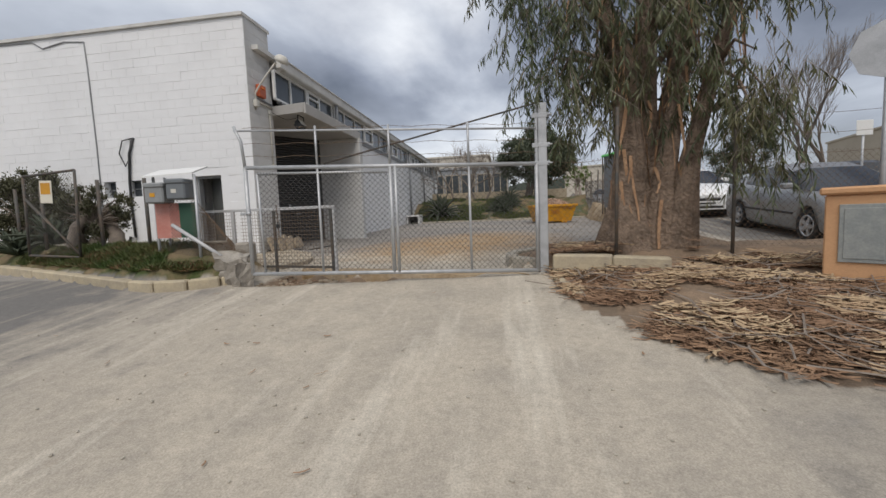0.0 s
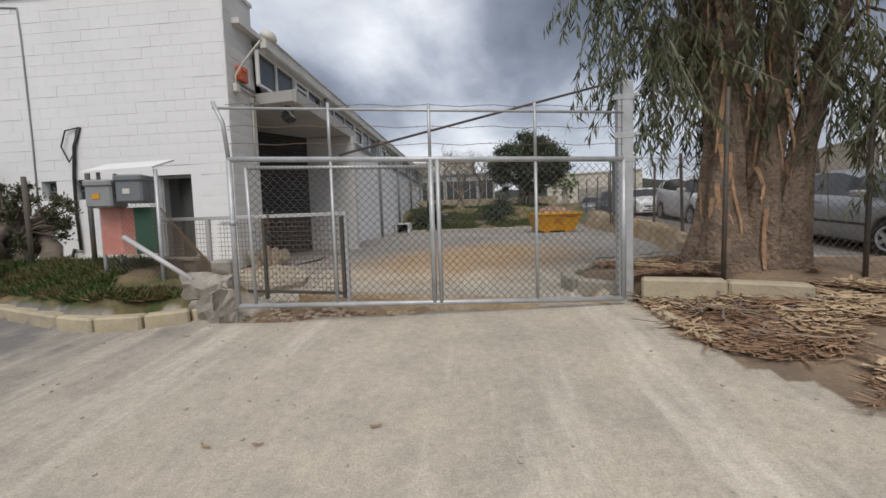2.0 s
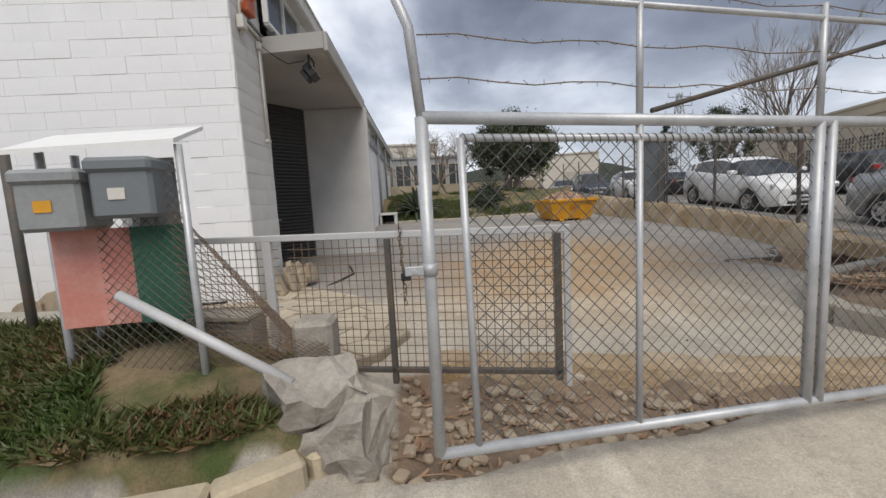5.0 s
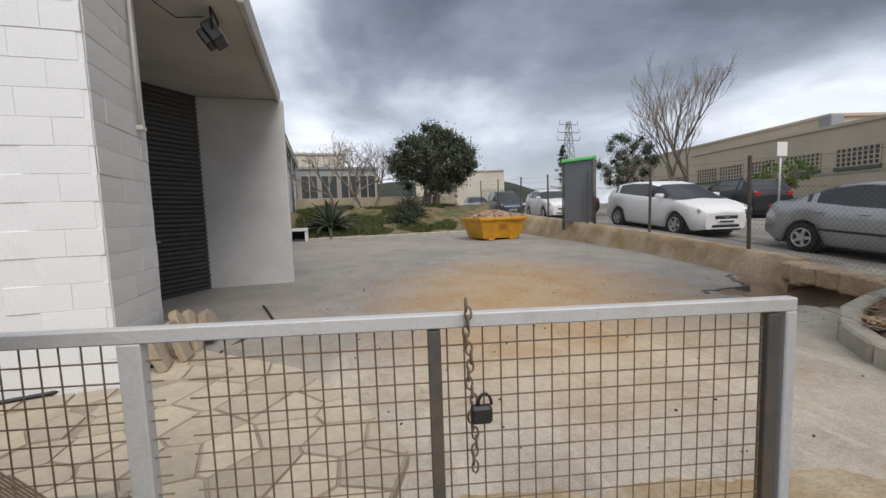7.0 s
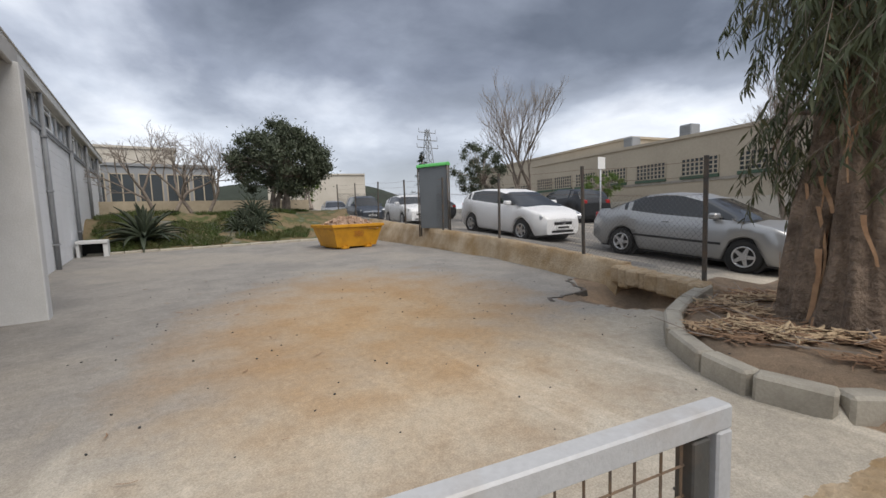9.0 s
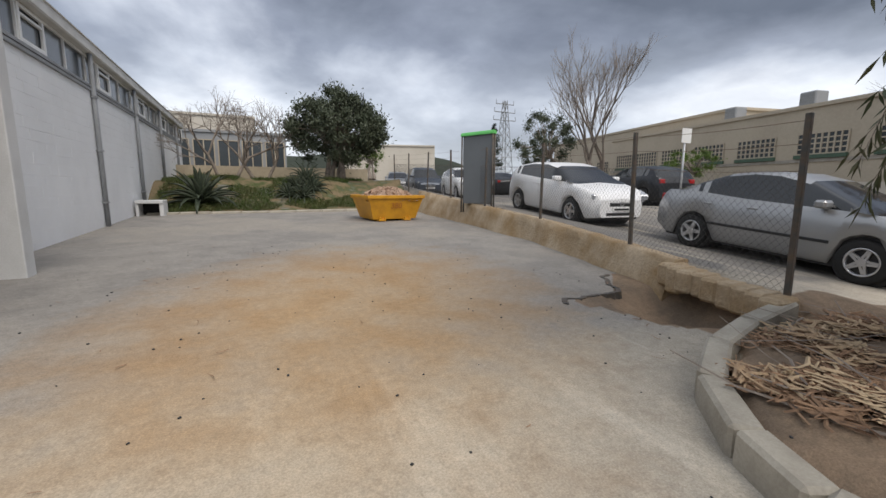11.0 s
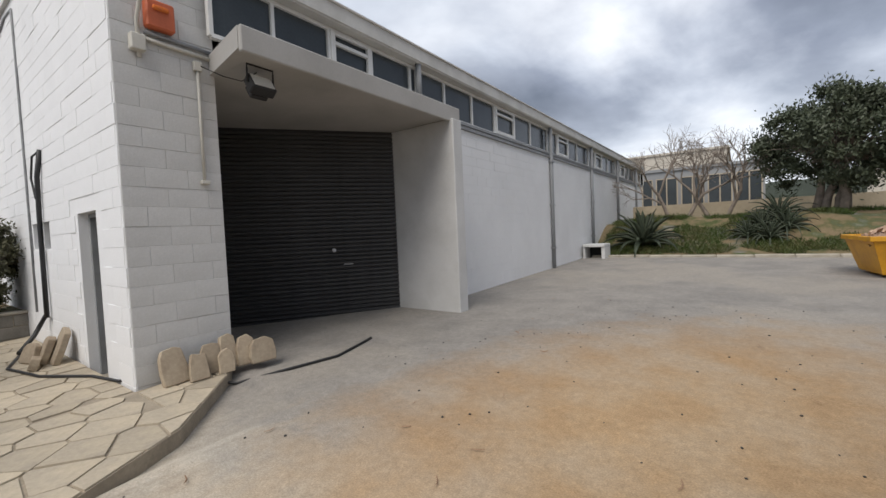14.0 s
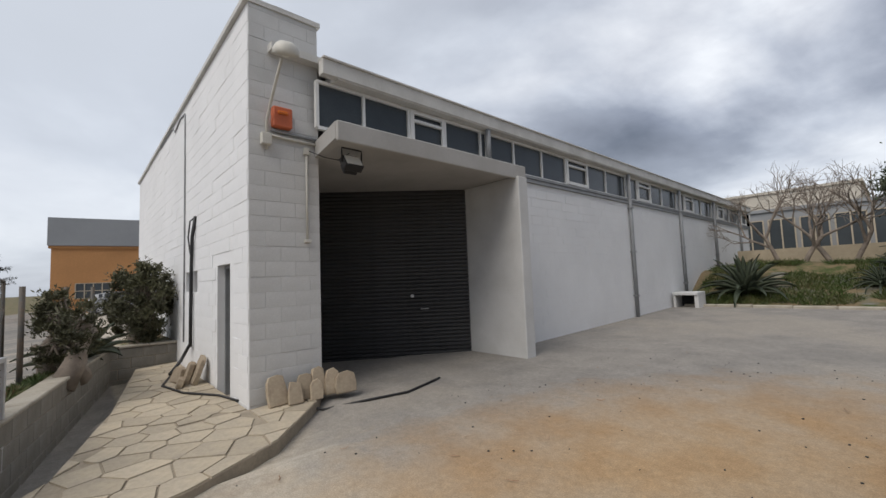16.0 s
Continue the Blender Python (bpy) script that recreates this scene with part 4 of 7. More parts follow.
# waste skip
def skip():
    e = thing("skip", "battered yellow waste skip heaped with rubble", "skip", (2.1, 19.3, lerp(19.3, PROFILE)))
    e.rotation_euler = (0, 0, radians(6))
    W0, W1, D0, D1, H = 0.74, 0.95, 0.60, 0.80, 0.80
    bm = bmesh.new()
    lo = [(-W0, -D0), (W0, -D0), (W0, D0), (-W0, D0)]
    hi = [(-W1, -D1), (W1, -D1), (W1, D1), (-W1, D1)]
    ring = lambda q, z, k=1.0: [bm.verts.new((x * k, y * k, z)) for x, y in q]
    a, b = ring(lo, 0.06), ring(hi, H)
    c, d = ring(hi, H, 0.97), ring(lo, 0.10, 0.97)
    bm.faces.new(a[::-1])
    for p, q in ((a, b), (b, c), (c, d)):
        for i in range(4):
            bm.faces.new((p[i], p[(i + 1) % 4], q[(i + 1) % 4], q[i]))
    bm.faces.new(d)
    bmesh.ops.recalc_face_normals(bm, faces=bm.faces)
    part("tub", bm, YELLOW, e)
    bm = bmesh.new()
    for s in (-1, 1):
        add_box(bm, -W1 - 0.03, s * D1 - 0.03, H - 0.09, W1 + 0.03, s * D1 + 0.03, H + 0.01, bevel=0.01)
        add_box(bm, s * W1 - 0.03, -D1, H - 0.09, s * W1 + 0.03, D1, H + 0.008, bevel=0.01)
    part("rim", bm, YELLOW, e)
    bm = bmesh.new()
    for s in (-0.45, 0.42):
        add_box(bm, s - 0.12, -D0 - 0.07, 0.0, s + 0.12, D0 + 0.07, 0.07, bevel=0.01)
        add_box(bm, s - 0.10, -D0 - 0.09, 0.0, s - 0.06, -D0 - 0.02, 0.13, bevel=0.008)
        add_box(bm, s + 0.06, -D0 - 0.09, 0.0, s + 0.10, -D0 - 0.02, 0.13, bevel=0.008)
    part("skid", bm, YELLOW, e)
    f = bpy.data.curves.new("number", "FONT")
    f.body, f.size, f.extrude = "380", 0.26, 0.002
    f.align_x = "CENTER"
    f.materials.append(material("faded_red_lettering", (0.42, 0.16, 0.03), 0.6, vary=0.2))
    t = new("number", f)
    t.parent = e
    t.matrix_basis = Matrix.Translation((0.0, -0.728, 0.40)) @ Matrix.Rotation(radians(90) + math.atan((D1 - D0) / (H - 0.06)), 4, "X")
    heap = thing("rubble_heap", "heap of tan building rubble in the skip", "rubble", (2.1, 19.3, lerp(19.3, PROFILE) + 0.62))
    bm = bmesh.new()
    n = 26
    g = [[bm.verts.new((-0.86 + 1.72 * i / n, -0.74 + 1.48 * j / n, 0.02 + 0.36 * (1 - ((i / n - .5) * 2) ** 2) * (1 - ((j / n - .5) * 2) ** 2) + 0.07 * noise.noise((i * 0.6, j * 0.6, 2)))) for i in range(n + 1)] for j in range(n + 1)]
    for j in range(n):
        for i in range(n):
            bm.faces.new((g[j][i], g[j][i + 1], g[j + 1][i + 1], g[j + 1][i]))
    part("heap", bm, RUBBLE, heap)
    bm = bmesh.new()
    for i in range(170):
        x, y = rnd.uniform(-0.74, 0.74), rnd.uniform(-0.62, 0.62)
        z = 0.04 + 0.36 * (1 - (x / 0.98) ** 2) * (1 - (y / 0.74) ** 2)
        s = rnd.uniform(0.02, 0.085)
        add_box(bm, -s, -s * rnd.uniform(.4, 1), -s * .5, s, s * rnd.uniform(.4, 1), s * .5, m=Matrix.Translation((x, y, z)) @ Euler((rnd.uniform(0, 3), rnd.uniform(0, 3), rnd.uniform(0, 3))).to_matrix().to_4x4())
    tagged(part("fragments", bm, RUBBLE, heap), "broken brick and plaster fragments", kind="stuff")


skip()

# information board beside the fence
ib = thing("sign_board", "tall grey notice board with a green cap, seen from behind", "sign board")
A, B = Vector((4.0, 17.55, 1.42)), Vector((4.42, 16.45, 1.42))
d = B - A
m = Matrix.Translation(A) @ Matrix.Rotation(atan2(d.y, d.x), 4, "Z")
L = d.length
bm = bmesh.new()
add_box(bm, 0.05, -0.03, 0.08, L - 0.05, 0.03, 2.1, m=m, bevel=0.01)
part("panel", bm, BOARD, ib)
bm = bmesh.new()
for x in (0.0, L):
    for o in (-0.05, 0.05):
        add_rod(bm, m @ Vector((x, o, -0.2)), m @ Vector((x, o, 2.14)), 0.025, n=8)
part("post", bm, DARK_STEEL, ib)
bm = bmesh.new()
pts = [(-0.09 * cos(a) - 0.0, 2.10 + 0.11 * sin(a)) for a in (pi * k / 8 for k in range(9))]
r0 = [bm.verts.new(m @ Vector((-0.03, p, z))) for p, z in pts]
r1 = [bm.verts.new(m @ Vector((L + 0.03, p, z + 0.0))) for p, z in pts]
for i in range(8):
    bm.faces.new((r0[i], r0[i + 1], r1[i + 1], r1[i]))
bm.faces.new(r0); bm.faces.new(r1)
part("cap", bm, GREEN, ib)

# ---- vehicles ----
TYRE = material("tyre_rubber", (0.018, 0.018, 0.018), 0.85, vary=0.2)
ALLOY = material("alloy_wheel", (0.55, 0.55, 0.56), 0.3, 0.7, vary=0.08)
CARGLASS = material("tinted_car_glass", (0.012, 0.014, 0.016), 0.06, vary=0.1, bump=0, spec=0.8)
LAMPGLASS = material("headlamp_glass", (0.55, 0.57, 0.6), 0.1, 0.3, vary=0.3, scale=12, bump=0)
REDLAMP = material("tail_lamp", (0.35, 0.01, 0.01), 0.15, vary=0.2, bump=0)
PLATE = material("number_plate", (0.75, 0.75, 0.74), 0.5, vary=0.05)


def paint(name, colour, metal):
    return material(name, colour, 0.28, metal, vary=0.05, scale=2, bump=0.0, spec=0.6)


def wheel_meshes(r):
    bm = bmesh.new()
    prof = [(0.62, 0.085), (0.92, 0.10), (1.0, 0.07), (1.0, -0.07), (0.92, -0.10), (0.62, -0.085)]
    rings = [[bm.verts.new((r * k * cos(2 * pi * i / 28), o, r * k * sin(2 * pi * i / 28))) for i in range(28)] for k, o in prof]
    for a, b in zip(rings, rings[1:]):
        for i in range(28):
            bm.faces.new((a[i], a[(i + 1) % 28], b[(i + 1) % 28], b[i])).smooth = True
    bmesh.ops.recalc_face_normals(bm, faces=bm.faces)
    tyre = mesh_of("tyre", bm, TYRE)
    bm = bmesh.new()
    for i in range(5):
        a = 2 * pi * i / 5
        m = Matrix.Rotation(a, 4, "Y")
        for s in (-1, 1):
            add_box(bm, 0.0, -0.085, s * 0.028 - 0.016, r * 0.60, -0.05, s * 0.028 + 0.016, m=m @ Matrix.Rotation(s * 0.10, 4, "Y"))
    ring = [[bm.verts.new((r * k * cos(2 * pi * i / 28), o, r * k * sin(2 * pi * i / 28))) for i in range(28)] for k, o in ((0.66, -0.075), (0.63, -0.095), (0.57, -0.085), (0.55, -0.04))]
    for a, b in zip(ring, ring[1:]):
        for i in range(28):
            bm.faces.new((a[i], a[(i + 1) % 28], b[(i + 1) % 28], b[i])).smooth = True
    add_rod(bm, (0, -0.10, 0), (0, -0.03, 0), 0.055, n=12)
    bmesh.ops.recalc_face_normals(bm, faces=bm.faces)
    rim = mesh_of("rim", bm, ALLOY)
    bm = bmesh.new()
    add_rod(bm, (0, -0.035, 0), (0, 0.05, 0), r * 0.6, n=24)
    return tyre, rim, mesh_of("brake_disc", bm, BLACK)


# stations: x along the car from the front (share of length), bonnet or belt z, roof z, half width at the belt, half width of the roof
SHAPES = {
    "hatch": dict(L=4.02, W=1.74, H=1.48, wb=(0.80, 3.31), r=0.31, belt=[(0, .64), (.025, .77), (.10, .89), (.22, .98), (.30, 1.0), (.6, 1.04), (.9, 1.10), (.97, 1.02), (1, .80)],
                  roof=[(.20, .97), (.42, 1.37), (.54, 1.45), (.72, 1.44), (.88, 1.35), (.985, 1.04)], posts=(.405, .60, .84)),
    "sedan": dict(L=4.34, W=1.77, H=1.50, wb=(0.90, 3.48), r=0.315, belt=[(0, .60), (.02, .74), (.1, .88), (.22, .97), (.28, .99), (.6, 1.02), (.84, 1.09), (.97, 1.05), (1, .82)],
                  roof=[(.20, .95), (.41, 1.38), (.51, 1.48), (.60, 1.49), (.70, 1.43), (.90, 1.10)], posts=(.395, .575, .77)),
    "suv": dict(L=4.14, W=1.77, H=1.57, wb=(0.80, 3.33), r=0.34, belt=[(0, .70), (.03, .86), (.14, .98), (.25, 1.06), (.28, 1.08), (.6, 1.12), (.9, 1.18), (.97, 1.08), (1, .85)],
                roof=[(.25, 1.06), (.40, 1.46), (.52, 1.57), (.75, 1.54), (.90, 1.42), (.97, 1.12)], posts=(.395, .60, .78)),
    "van": dict(L=4.4, W=1.80, H=1.70, wb=(0.85, 3.55), r=0.32, belt=[(0, .62), (.03, .82), (.14, .96), (.22, 1.04), (.25, 1.06), (.6, 1.08), (.93, 1.1), (.98, 1.0), (1, .80)],
                roof=[(.2, 1.02), (.36, 1.58), (.5, 1.70), (.85, 1.67), (.94, 1.56), (.985, 1.1)], posts=(.35, .56, .76)),
}


def car(kind, body_mat, label, rear, front, z_at, group="parked cars", rear_lamps=True, plate_text=""):
    """rear, front: where the wheels on the car's right side meet the ground (x, y); the car faces from rear to front."""
    S = SHAPES[kind]
    L, hw = S["L"], S["W"] / 2
    rear, front = Vector(rear), Vector(front)
    d = (front - rear).normalized()
    mid_w = (S["wb"][0] + S["wb"][1]) / 2
    cen = (front + rear) / 2
    side = Vector((-d.y, d.x))          # to the car's left
    org = cen + d * mid_w + side * (hw - 0.12)
    zc = (z_at(front.y) + z_at(rear.y)) / 2
    pitch = math.asin((z_at(rear.y) - z_at(front.y)) / (front - rear).length)
    e = thing("car", label, "car", (0, 0, 0), group)
    e.matrix_basis = Matrix.Translation((org.x, org.y, zc)) @ Matrix.Rotation(atan2(-d.y, -d.x), 4, "Z") @ Matrix.Translation((mid_w, 0, 0)) @ Matrix.Rotation(-pitch, 4, "Y") @ Matrix.Translation((-mid_w, 0, 0))
    xs = sorted(set([0, .008, .03, .07, .12, .18, .22, .25, .27, .30, .33, .37, .41, .45, .5, .55, .6, .65, .7, .75, .8, .84, .88, .92, .95, .98, .993, 1.0] + [p for p, _ in S["roof"]] + [p + q for p in S["posts"] for q in (-.012, .012)]))
    body, glass = bmesh.new(), bmesh.new()
    rows = []
    r0, r1 = S["roof"][0][0], S["roof"][-1][0]
    for k in xs:
        x = k * L
        belt = lerp(k, S["belt"])
        roof = lerp(k, S["roof"]) if r0 < k < r1 else belt
        taper = 1 - 0.30 * smooth(0.10, 0.0, k) ** 1.5 - 0.12 * smooth(0.92, 1.0, k)
        w = hw * taper
        low = 0.20 + 0.05 * smooth(0.06, 0, k) + 0.12 * smooth(0.94, 1, k)
        cab = roof - belt
        rw = w * (1 - 0.26 * min(1, cab / 0.42)) if cab > 0.001 else w * 0.90
        sh = max(belt - 0.06, low + 0.1)
        arch = 0
        for c in S["wb"]:
            dx = abs(x - c)
            if dx < S["r"] + 0.05:
                arch = max(arch, (S["r"] + 0.05) ** 2 - dx * dx)
        lowside = max(low, (S["r"] + arch ** 0.5) if arch > 0 else low)
        lowside = min(lowside, sh - 0.1)
        mid = max(lowside + 0.03, low + (sh - low) * 0.55)
        mid = min(mid, sh - 0.04)
        half = [(w * 0.90, lowside), (w * 0.985, min(lowside + 0.06, mid - 0.01)), (w, mid), (w * 0.985, sh), (w * 0.93, belt), (rw, max(belt + 0.002, roof - 0.05 if cab > 0.1 else belt + 0.01)), (rw * 0.82, max(belt + 0.004, roof)), (0, (roof if cab > 0.02 else belt + 0.03) + 0.012)]
        ring = [(x, -y, z) for y, z in half] + [(x, y, z) for y, z in half[-2::-1]]
        rows.append((k, cab, ring))
    n = len(rows[0][2])
    vb = [[body.verts.new(p) for p in ring] for _, _, ring in rows]
    for i in range(len(rows) - 1):
        ka, kb = rows[i][0], rows[i + 1][0]
        km = (ka + kb) / 2
        for j in range(n - 1):
            q = [vb[i][j], vb[i + 1][j], vb[i + 1][j + 1], vb[i][j + 1]]
            sidewin = j in (4, n - 6) and r0 + 0.05 < ka and kb < r1 - 0.01 and min(rows[i][1], rows[i + 1][1]) > 0.09 and abs(km - S["posts"][2]) > 0.013 and km < S["posts"][2] + 0.05
            screen = 4 < j < n - 6 and ((r0 - 0.001 <= ka and kb <= S["roof"][1][0] + 0.02) or (ka >= S["roof"][-2][0] - 0.001 and kb <= r1 + 0.001))
            if sidewin or screen:
                f = glass.faces.new([glass.verts.new(v.co) for v in q])
            else:
                f = body.faces.new(q)
            f.smooth = True
    body.faces.new(vb[0]); body.faces.new(vb[-1][::-1])
    bmesh.ops.remove_doubles(glass, verts=glass.verts, dist=0.0005)
    for m in (body, glass):
        bmesh.ops.recalc_face_normals(m, faces=m.faces)
    part("body", body, body_mat, e)
    part("window", glass, CARGLASS, e, label="dark tinted car glass")
    bm = bmesh.new()
    add_box(bm, 0.25, -hw * 0.86, 0.16, L - 0.25, hw * 0.86, 0.42)
    for c in S["wb"]:
        add_rod(bm, (c, -hw * 0.89, S["r"]), (c, hw * 0.89, S["r"]), S["r"] + 0.055, n=24)
    part("underbody", bm, BLACK, e)
    tyre, rim, disc = wheel_meshes(S["r"])
    for c in S["wb"]:
        for s in (-1, 1):
            w = new("wheel", disc)
            w.parent = e
            w.matrix_basis = Matrix.Translation((c, s * (hw - 0.105), S["r"])) @ Matrix.Rotation(0 if s < 0 else pi, 4, "Z")
            for me in (tyre, rim):
                o = new(me.name.split(".")[0], me)
                o.parent = w
    belt0, belt1 = lerp(.06, S["belt"]), lerp(.3, S["belt"])
    for s in (-1, 1):
        bm = bmesh.new()
        add_box(bm, 0.02, -0.20, -0.075, 0.46, 0.05, 0.065, m=Matrix.Translation((0.10, s * hw * 0.76, belt0 - 0.13)) @ Matrix.Rotation(s * radians(16), 4, "Z") @ Matrix.Rotation(radians(-14), 4, "Y"), bevel=0.03)
        part("headlamp", bm, LAMPGLASS, e, label="clear headlamp")
        if rear_lamps:
            bm = bmesh.new()
            zz = lerp(.95, S["belt"]) - 0.17
            add_box(bm, L - 0.22, s * hw * 0.72 - 0.12, zz - 0.09, L - 0.008, s * hw * 0.72 + 0.13, zz + 0.09, bevel=0.03)
            part("tail_lamp", bm, REDLAMP, e, label="red tail lamp")
        bm = bmesh.new()
        add_box(bm, -0.09, -0.11, -0.06, 0.07, 0.11, 0.06, m=Matrix.Translation((0.335 * L, s * (hw + 0.05), belt1 + 0.07)), bevel=0.03)
        part("mirror", bm, body_mat, e)
        for hx in (0.56, 0.74):
            bm = bmesh.new()
            add_box(bm, hx * L - 0.09, s * (hw - 0.012) - 0.018, belt1 - 0.13, hx * L + 0.09, s * (hw - 0.012) + 0.018, belt1 - 0.10, bevel=0.008)
            part("handle", bm, body_mat, e)
    bm = bmesh.new()
    add_box(bm, -0.012, -hw * 0.40, 0.50, 0.05, hw * 0.40, 0.60, bevel=0.015)
    add_box(bm, -0.005, -hw * 0.50, 0.27, 0.08, hw * 0.50, 0.37, bevel=0.02)
    part("grille", bm, BLACK, e)
    bm = bmesh.new()
    add_box(bm, -0.022, -0.26, 0.385, 0.0, 0.26, 0.49, bevel=0.004)
    part("number_plate", bm, PLATE, e)
    bm = bmesh.new()
    add_box(bm, -0.026, -0.21, 0.415, -0.021, 0.21, 0.46)
    part("plate_mark", bm, BLACK, e)
    bm = bmesh.new()       # badge ring and bright bar across the grille
    add_tube(bm, [(-0.02, 0.055 * cos(a), 0.58 + 0.055 * sin(a)) for a in (2 * pi * k / 16 for k in range(17))], 0.008, n=6, cap=False)
    add_box(bm, -0.018, -hw * 0.36, 0.575, -0.008, hw * 0.36, 0.588)
    part("badge", bm, ALLOY, e)
    if kind == "sedan":
        for s in (-1, 1):
            bm = bmesh.new()
            add_box(bm, 0.30 * L, s * (hw + 0.004) - 0.012, 0.50, 0.73 * L, s * (hw + 0.004) + 0.012, 0.545, bevel=0.006)
            part("rub_strip", bm, BLACK, e)
    return e


SILVER = paint("grey_metallic_paint", (0.36, 0.365, 0.37), 0.5)
WHITEPAINT = paint("white_car_paint", (0.80, 0.80, 0.80), 0.0)
DARKPAINT = paint("dark_car_paint", (0.02, 0.022, 0.026), 0.3)
BLUEGREY = paint("blue_grey_paint", (0.06, 0.075, 0.10), 0.4)
car("sedan", SILVER, "grey metallic saloon car with alloy wheels, parked", (5.88, 11.35), (5.75, 8.75), street)
car("hatch", WHITEPAINT, "small white hatchback parked behind the fence", (5.42, 16.47), (5.20, 14.0), street)
car("suv", WHITEPAINT, "white compact crossover parked behind the notice board", (7.75, 26.8), (7.25, 24.3), street)
car("van", BLUEGREY, "dark grey people carrier parked beyond the crossover", (7.9, 33.2), (7.4, 30.5), street)
car("sedan", SILVER, "grey estate car parked farther up the street", (8.3, 39.5), (7.7, 37.0), street)
# across the street, facing away
car("suv", DARKPAINT, "black car parked across the street", (13.6, 17.2), (14.2, 19.7), street)
car("sedan", DARKPAINT, "dark saloon with red tail lamps parked across the street", (14.2, 29.5), (14.8, 32.0), street)

# ---- trees and plants ----
BARK = material("eucalyptus_bark", (0.33, 0.245, 0.18), 0.9, vary=0.5, scale=3.2, fine=16, bump=1.0, second=(0.13, 0.095, 0.07), depth=0.10)
BARK_PALE = material("peeled_bark", (0.50, 0.31, 0.18), 0.8, vary=0.3, scale=3, fine=20, bump=0.4, second=(0.33, 0.185, 0.10))
TWIG = material("grey_twig", (0.27, 0.225, 0.185), 0.9, vary=0.3, scale=5, second=(0.17, 0.14, 0.115))


def leaf_mat(name, c, d, thin=0.25):
    m = material(name, c, 0.55, vary=0.35, scale=1.2, fine=9, bump=0, second=d, spec=0.4)
    b = m.node_tree.nodes["Principled BSDF"]
    b.inputs["Subsurface Weight"].default_value = 0.0
    return m


GUM = leaf_mat("gum_leaf", (0.075, 0.095, 0.045), (0.11, 0.10, 0.045))
OLIVE = leaf_mat("olive_leaf", (0.080, 0.095, 0.058), (0.045, 0.06, 0.032))
SCRUB = leaf_mat("scrub_leaf", (0.10, 0.10, 0.05), (0.06, 0.06, 0.035))
AGAVE = leaf_mat("agave_leaf", (0.065, 0.08, 0.052), (0.04, 0.055, 0.032))
GRASS = leaf_mat("grass_blade", (0.05, 0.085, 0.016), (0.10, 0.10, 0.035))
FRESH = leaf_mat("fresh_leaf", (0.13, 0.20, 0.03), (0.08, 0.13, 0.03))
RED_SUCC = leaf_mat("ice_plant", (0.10, 0.12, 0.045), (0.20, 0.085, 0.05))
PINE = leaf_mat("conifer_needles", (0.02, 0.035, 0.018), (0.012, 0.022, 0.012))
LITTER = material("bark_litter", (0.34, 0.215, 0.13), 0.9, vary=0.5, scale=5.0, fine=14, bump=0.2, second=(0.17, 0.095, 0.055))
LITTER_PALE = material("pale_litter", (0.50, 0.38, 0.24), 0.85, vary=0.3, scale=2.0, fine=12, bump=0.2, second=(0.40, 0.27, 0.16))


class Leaves:
    """Gathers many small leaves into one mesh."""

    def __init__(self):
        self.v, self.f = [], []

    def leaf(self, p, d, length, width, bend=0.15, n=None):
        d = d.normalized()
        u = d.cross(Vector((rnd.gauss(0, 1), rnd.gauss(0, 1), rnd.gauss(0, 1)))).normalized()
        k = len(self.v)
        s = Vector((0, 0, -bend * length))
        self.v += [p, p + d * length * 0.45 + u * width / 2 + s * 0.4, p + d * length + s, p + d * length * 0.45 - u * width / 2 + s * 0.4]
        self.f += [(k, k + 1, k + 2), (k, k + 2, k + 3)]

    def done(self, name, mat, parent=None, label=""):
        me = bpy.data.meshes.new(name)
        me.from_pydata([tuple(q) for q in self.v], [], self.f)
        me.materials.append(mat)
        o = new(name, me)
        o.parent = parent
        return tagged(o, label, kind="stuff")


def rvec():
    return Vector((rnd.gauss(0, 1), rnd.gauss(0, 1), rnd.gauss(0, 1))).normalized()


def ribbed_trunk(bm, pts, radii, n=28, depth=0.10, seed=0.0):
    """A trunk with flutes and ridges of bark."""
    rings = []
    fine = []
    for (p, q), (r, s) in zip(zip(pts, pts[1:]), zip(radii, radii[1:])):
        for k in range(6):
            fine.append((Vector(p).lerp(Vector(q), k / 6), r + (s - r) * k / 6))
    fine.append((Vector(pts[-1]), radii[-1]))
    for c, r in fine:
        ring = []
        for i in range(n):
            a = 2 * pi * i / n
            w = 1 + depth * noise.noise((cos(a) * 2.2 + seed, sin(a) * 2.2, c.z * 0.5)) * 2 + depth * 0.7 * noise.noise((cos(a) * 7, sin(a) * 7 + seed, c.z * 0.7)) + depth * 0.45 * noise.noise((cos(a) * 17, sin(a) * 17 + seed, c.z * 1.6))
            ring.append(bm.verts.new(c + Vector((cos(a), sin(a), 0)) * r * w))
        rings.append(ring)
    for a, b in zip(rings, rings[1:]):
        for i in range(n):
            bm.faces.new((a[i], a[(i + 1) % n], b[(i + 1) % n], b[i])).smooth = True


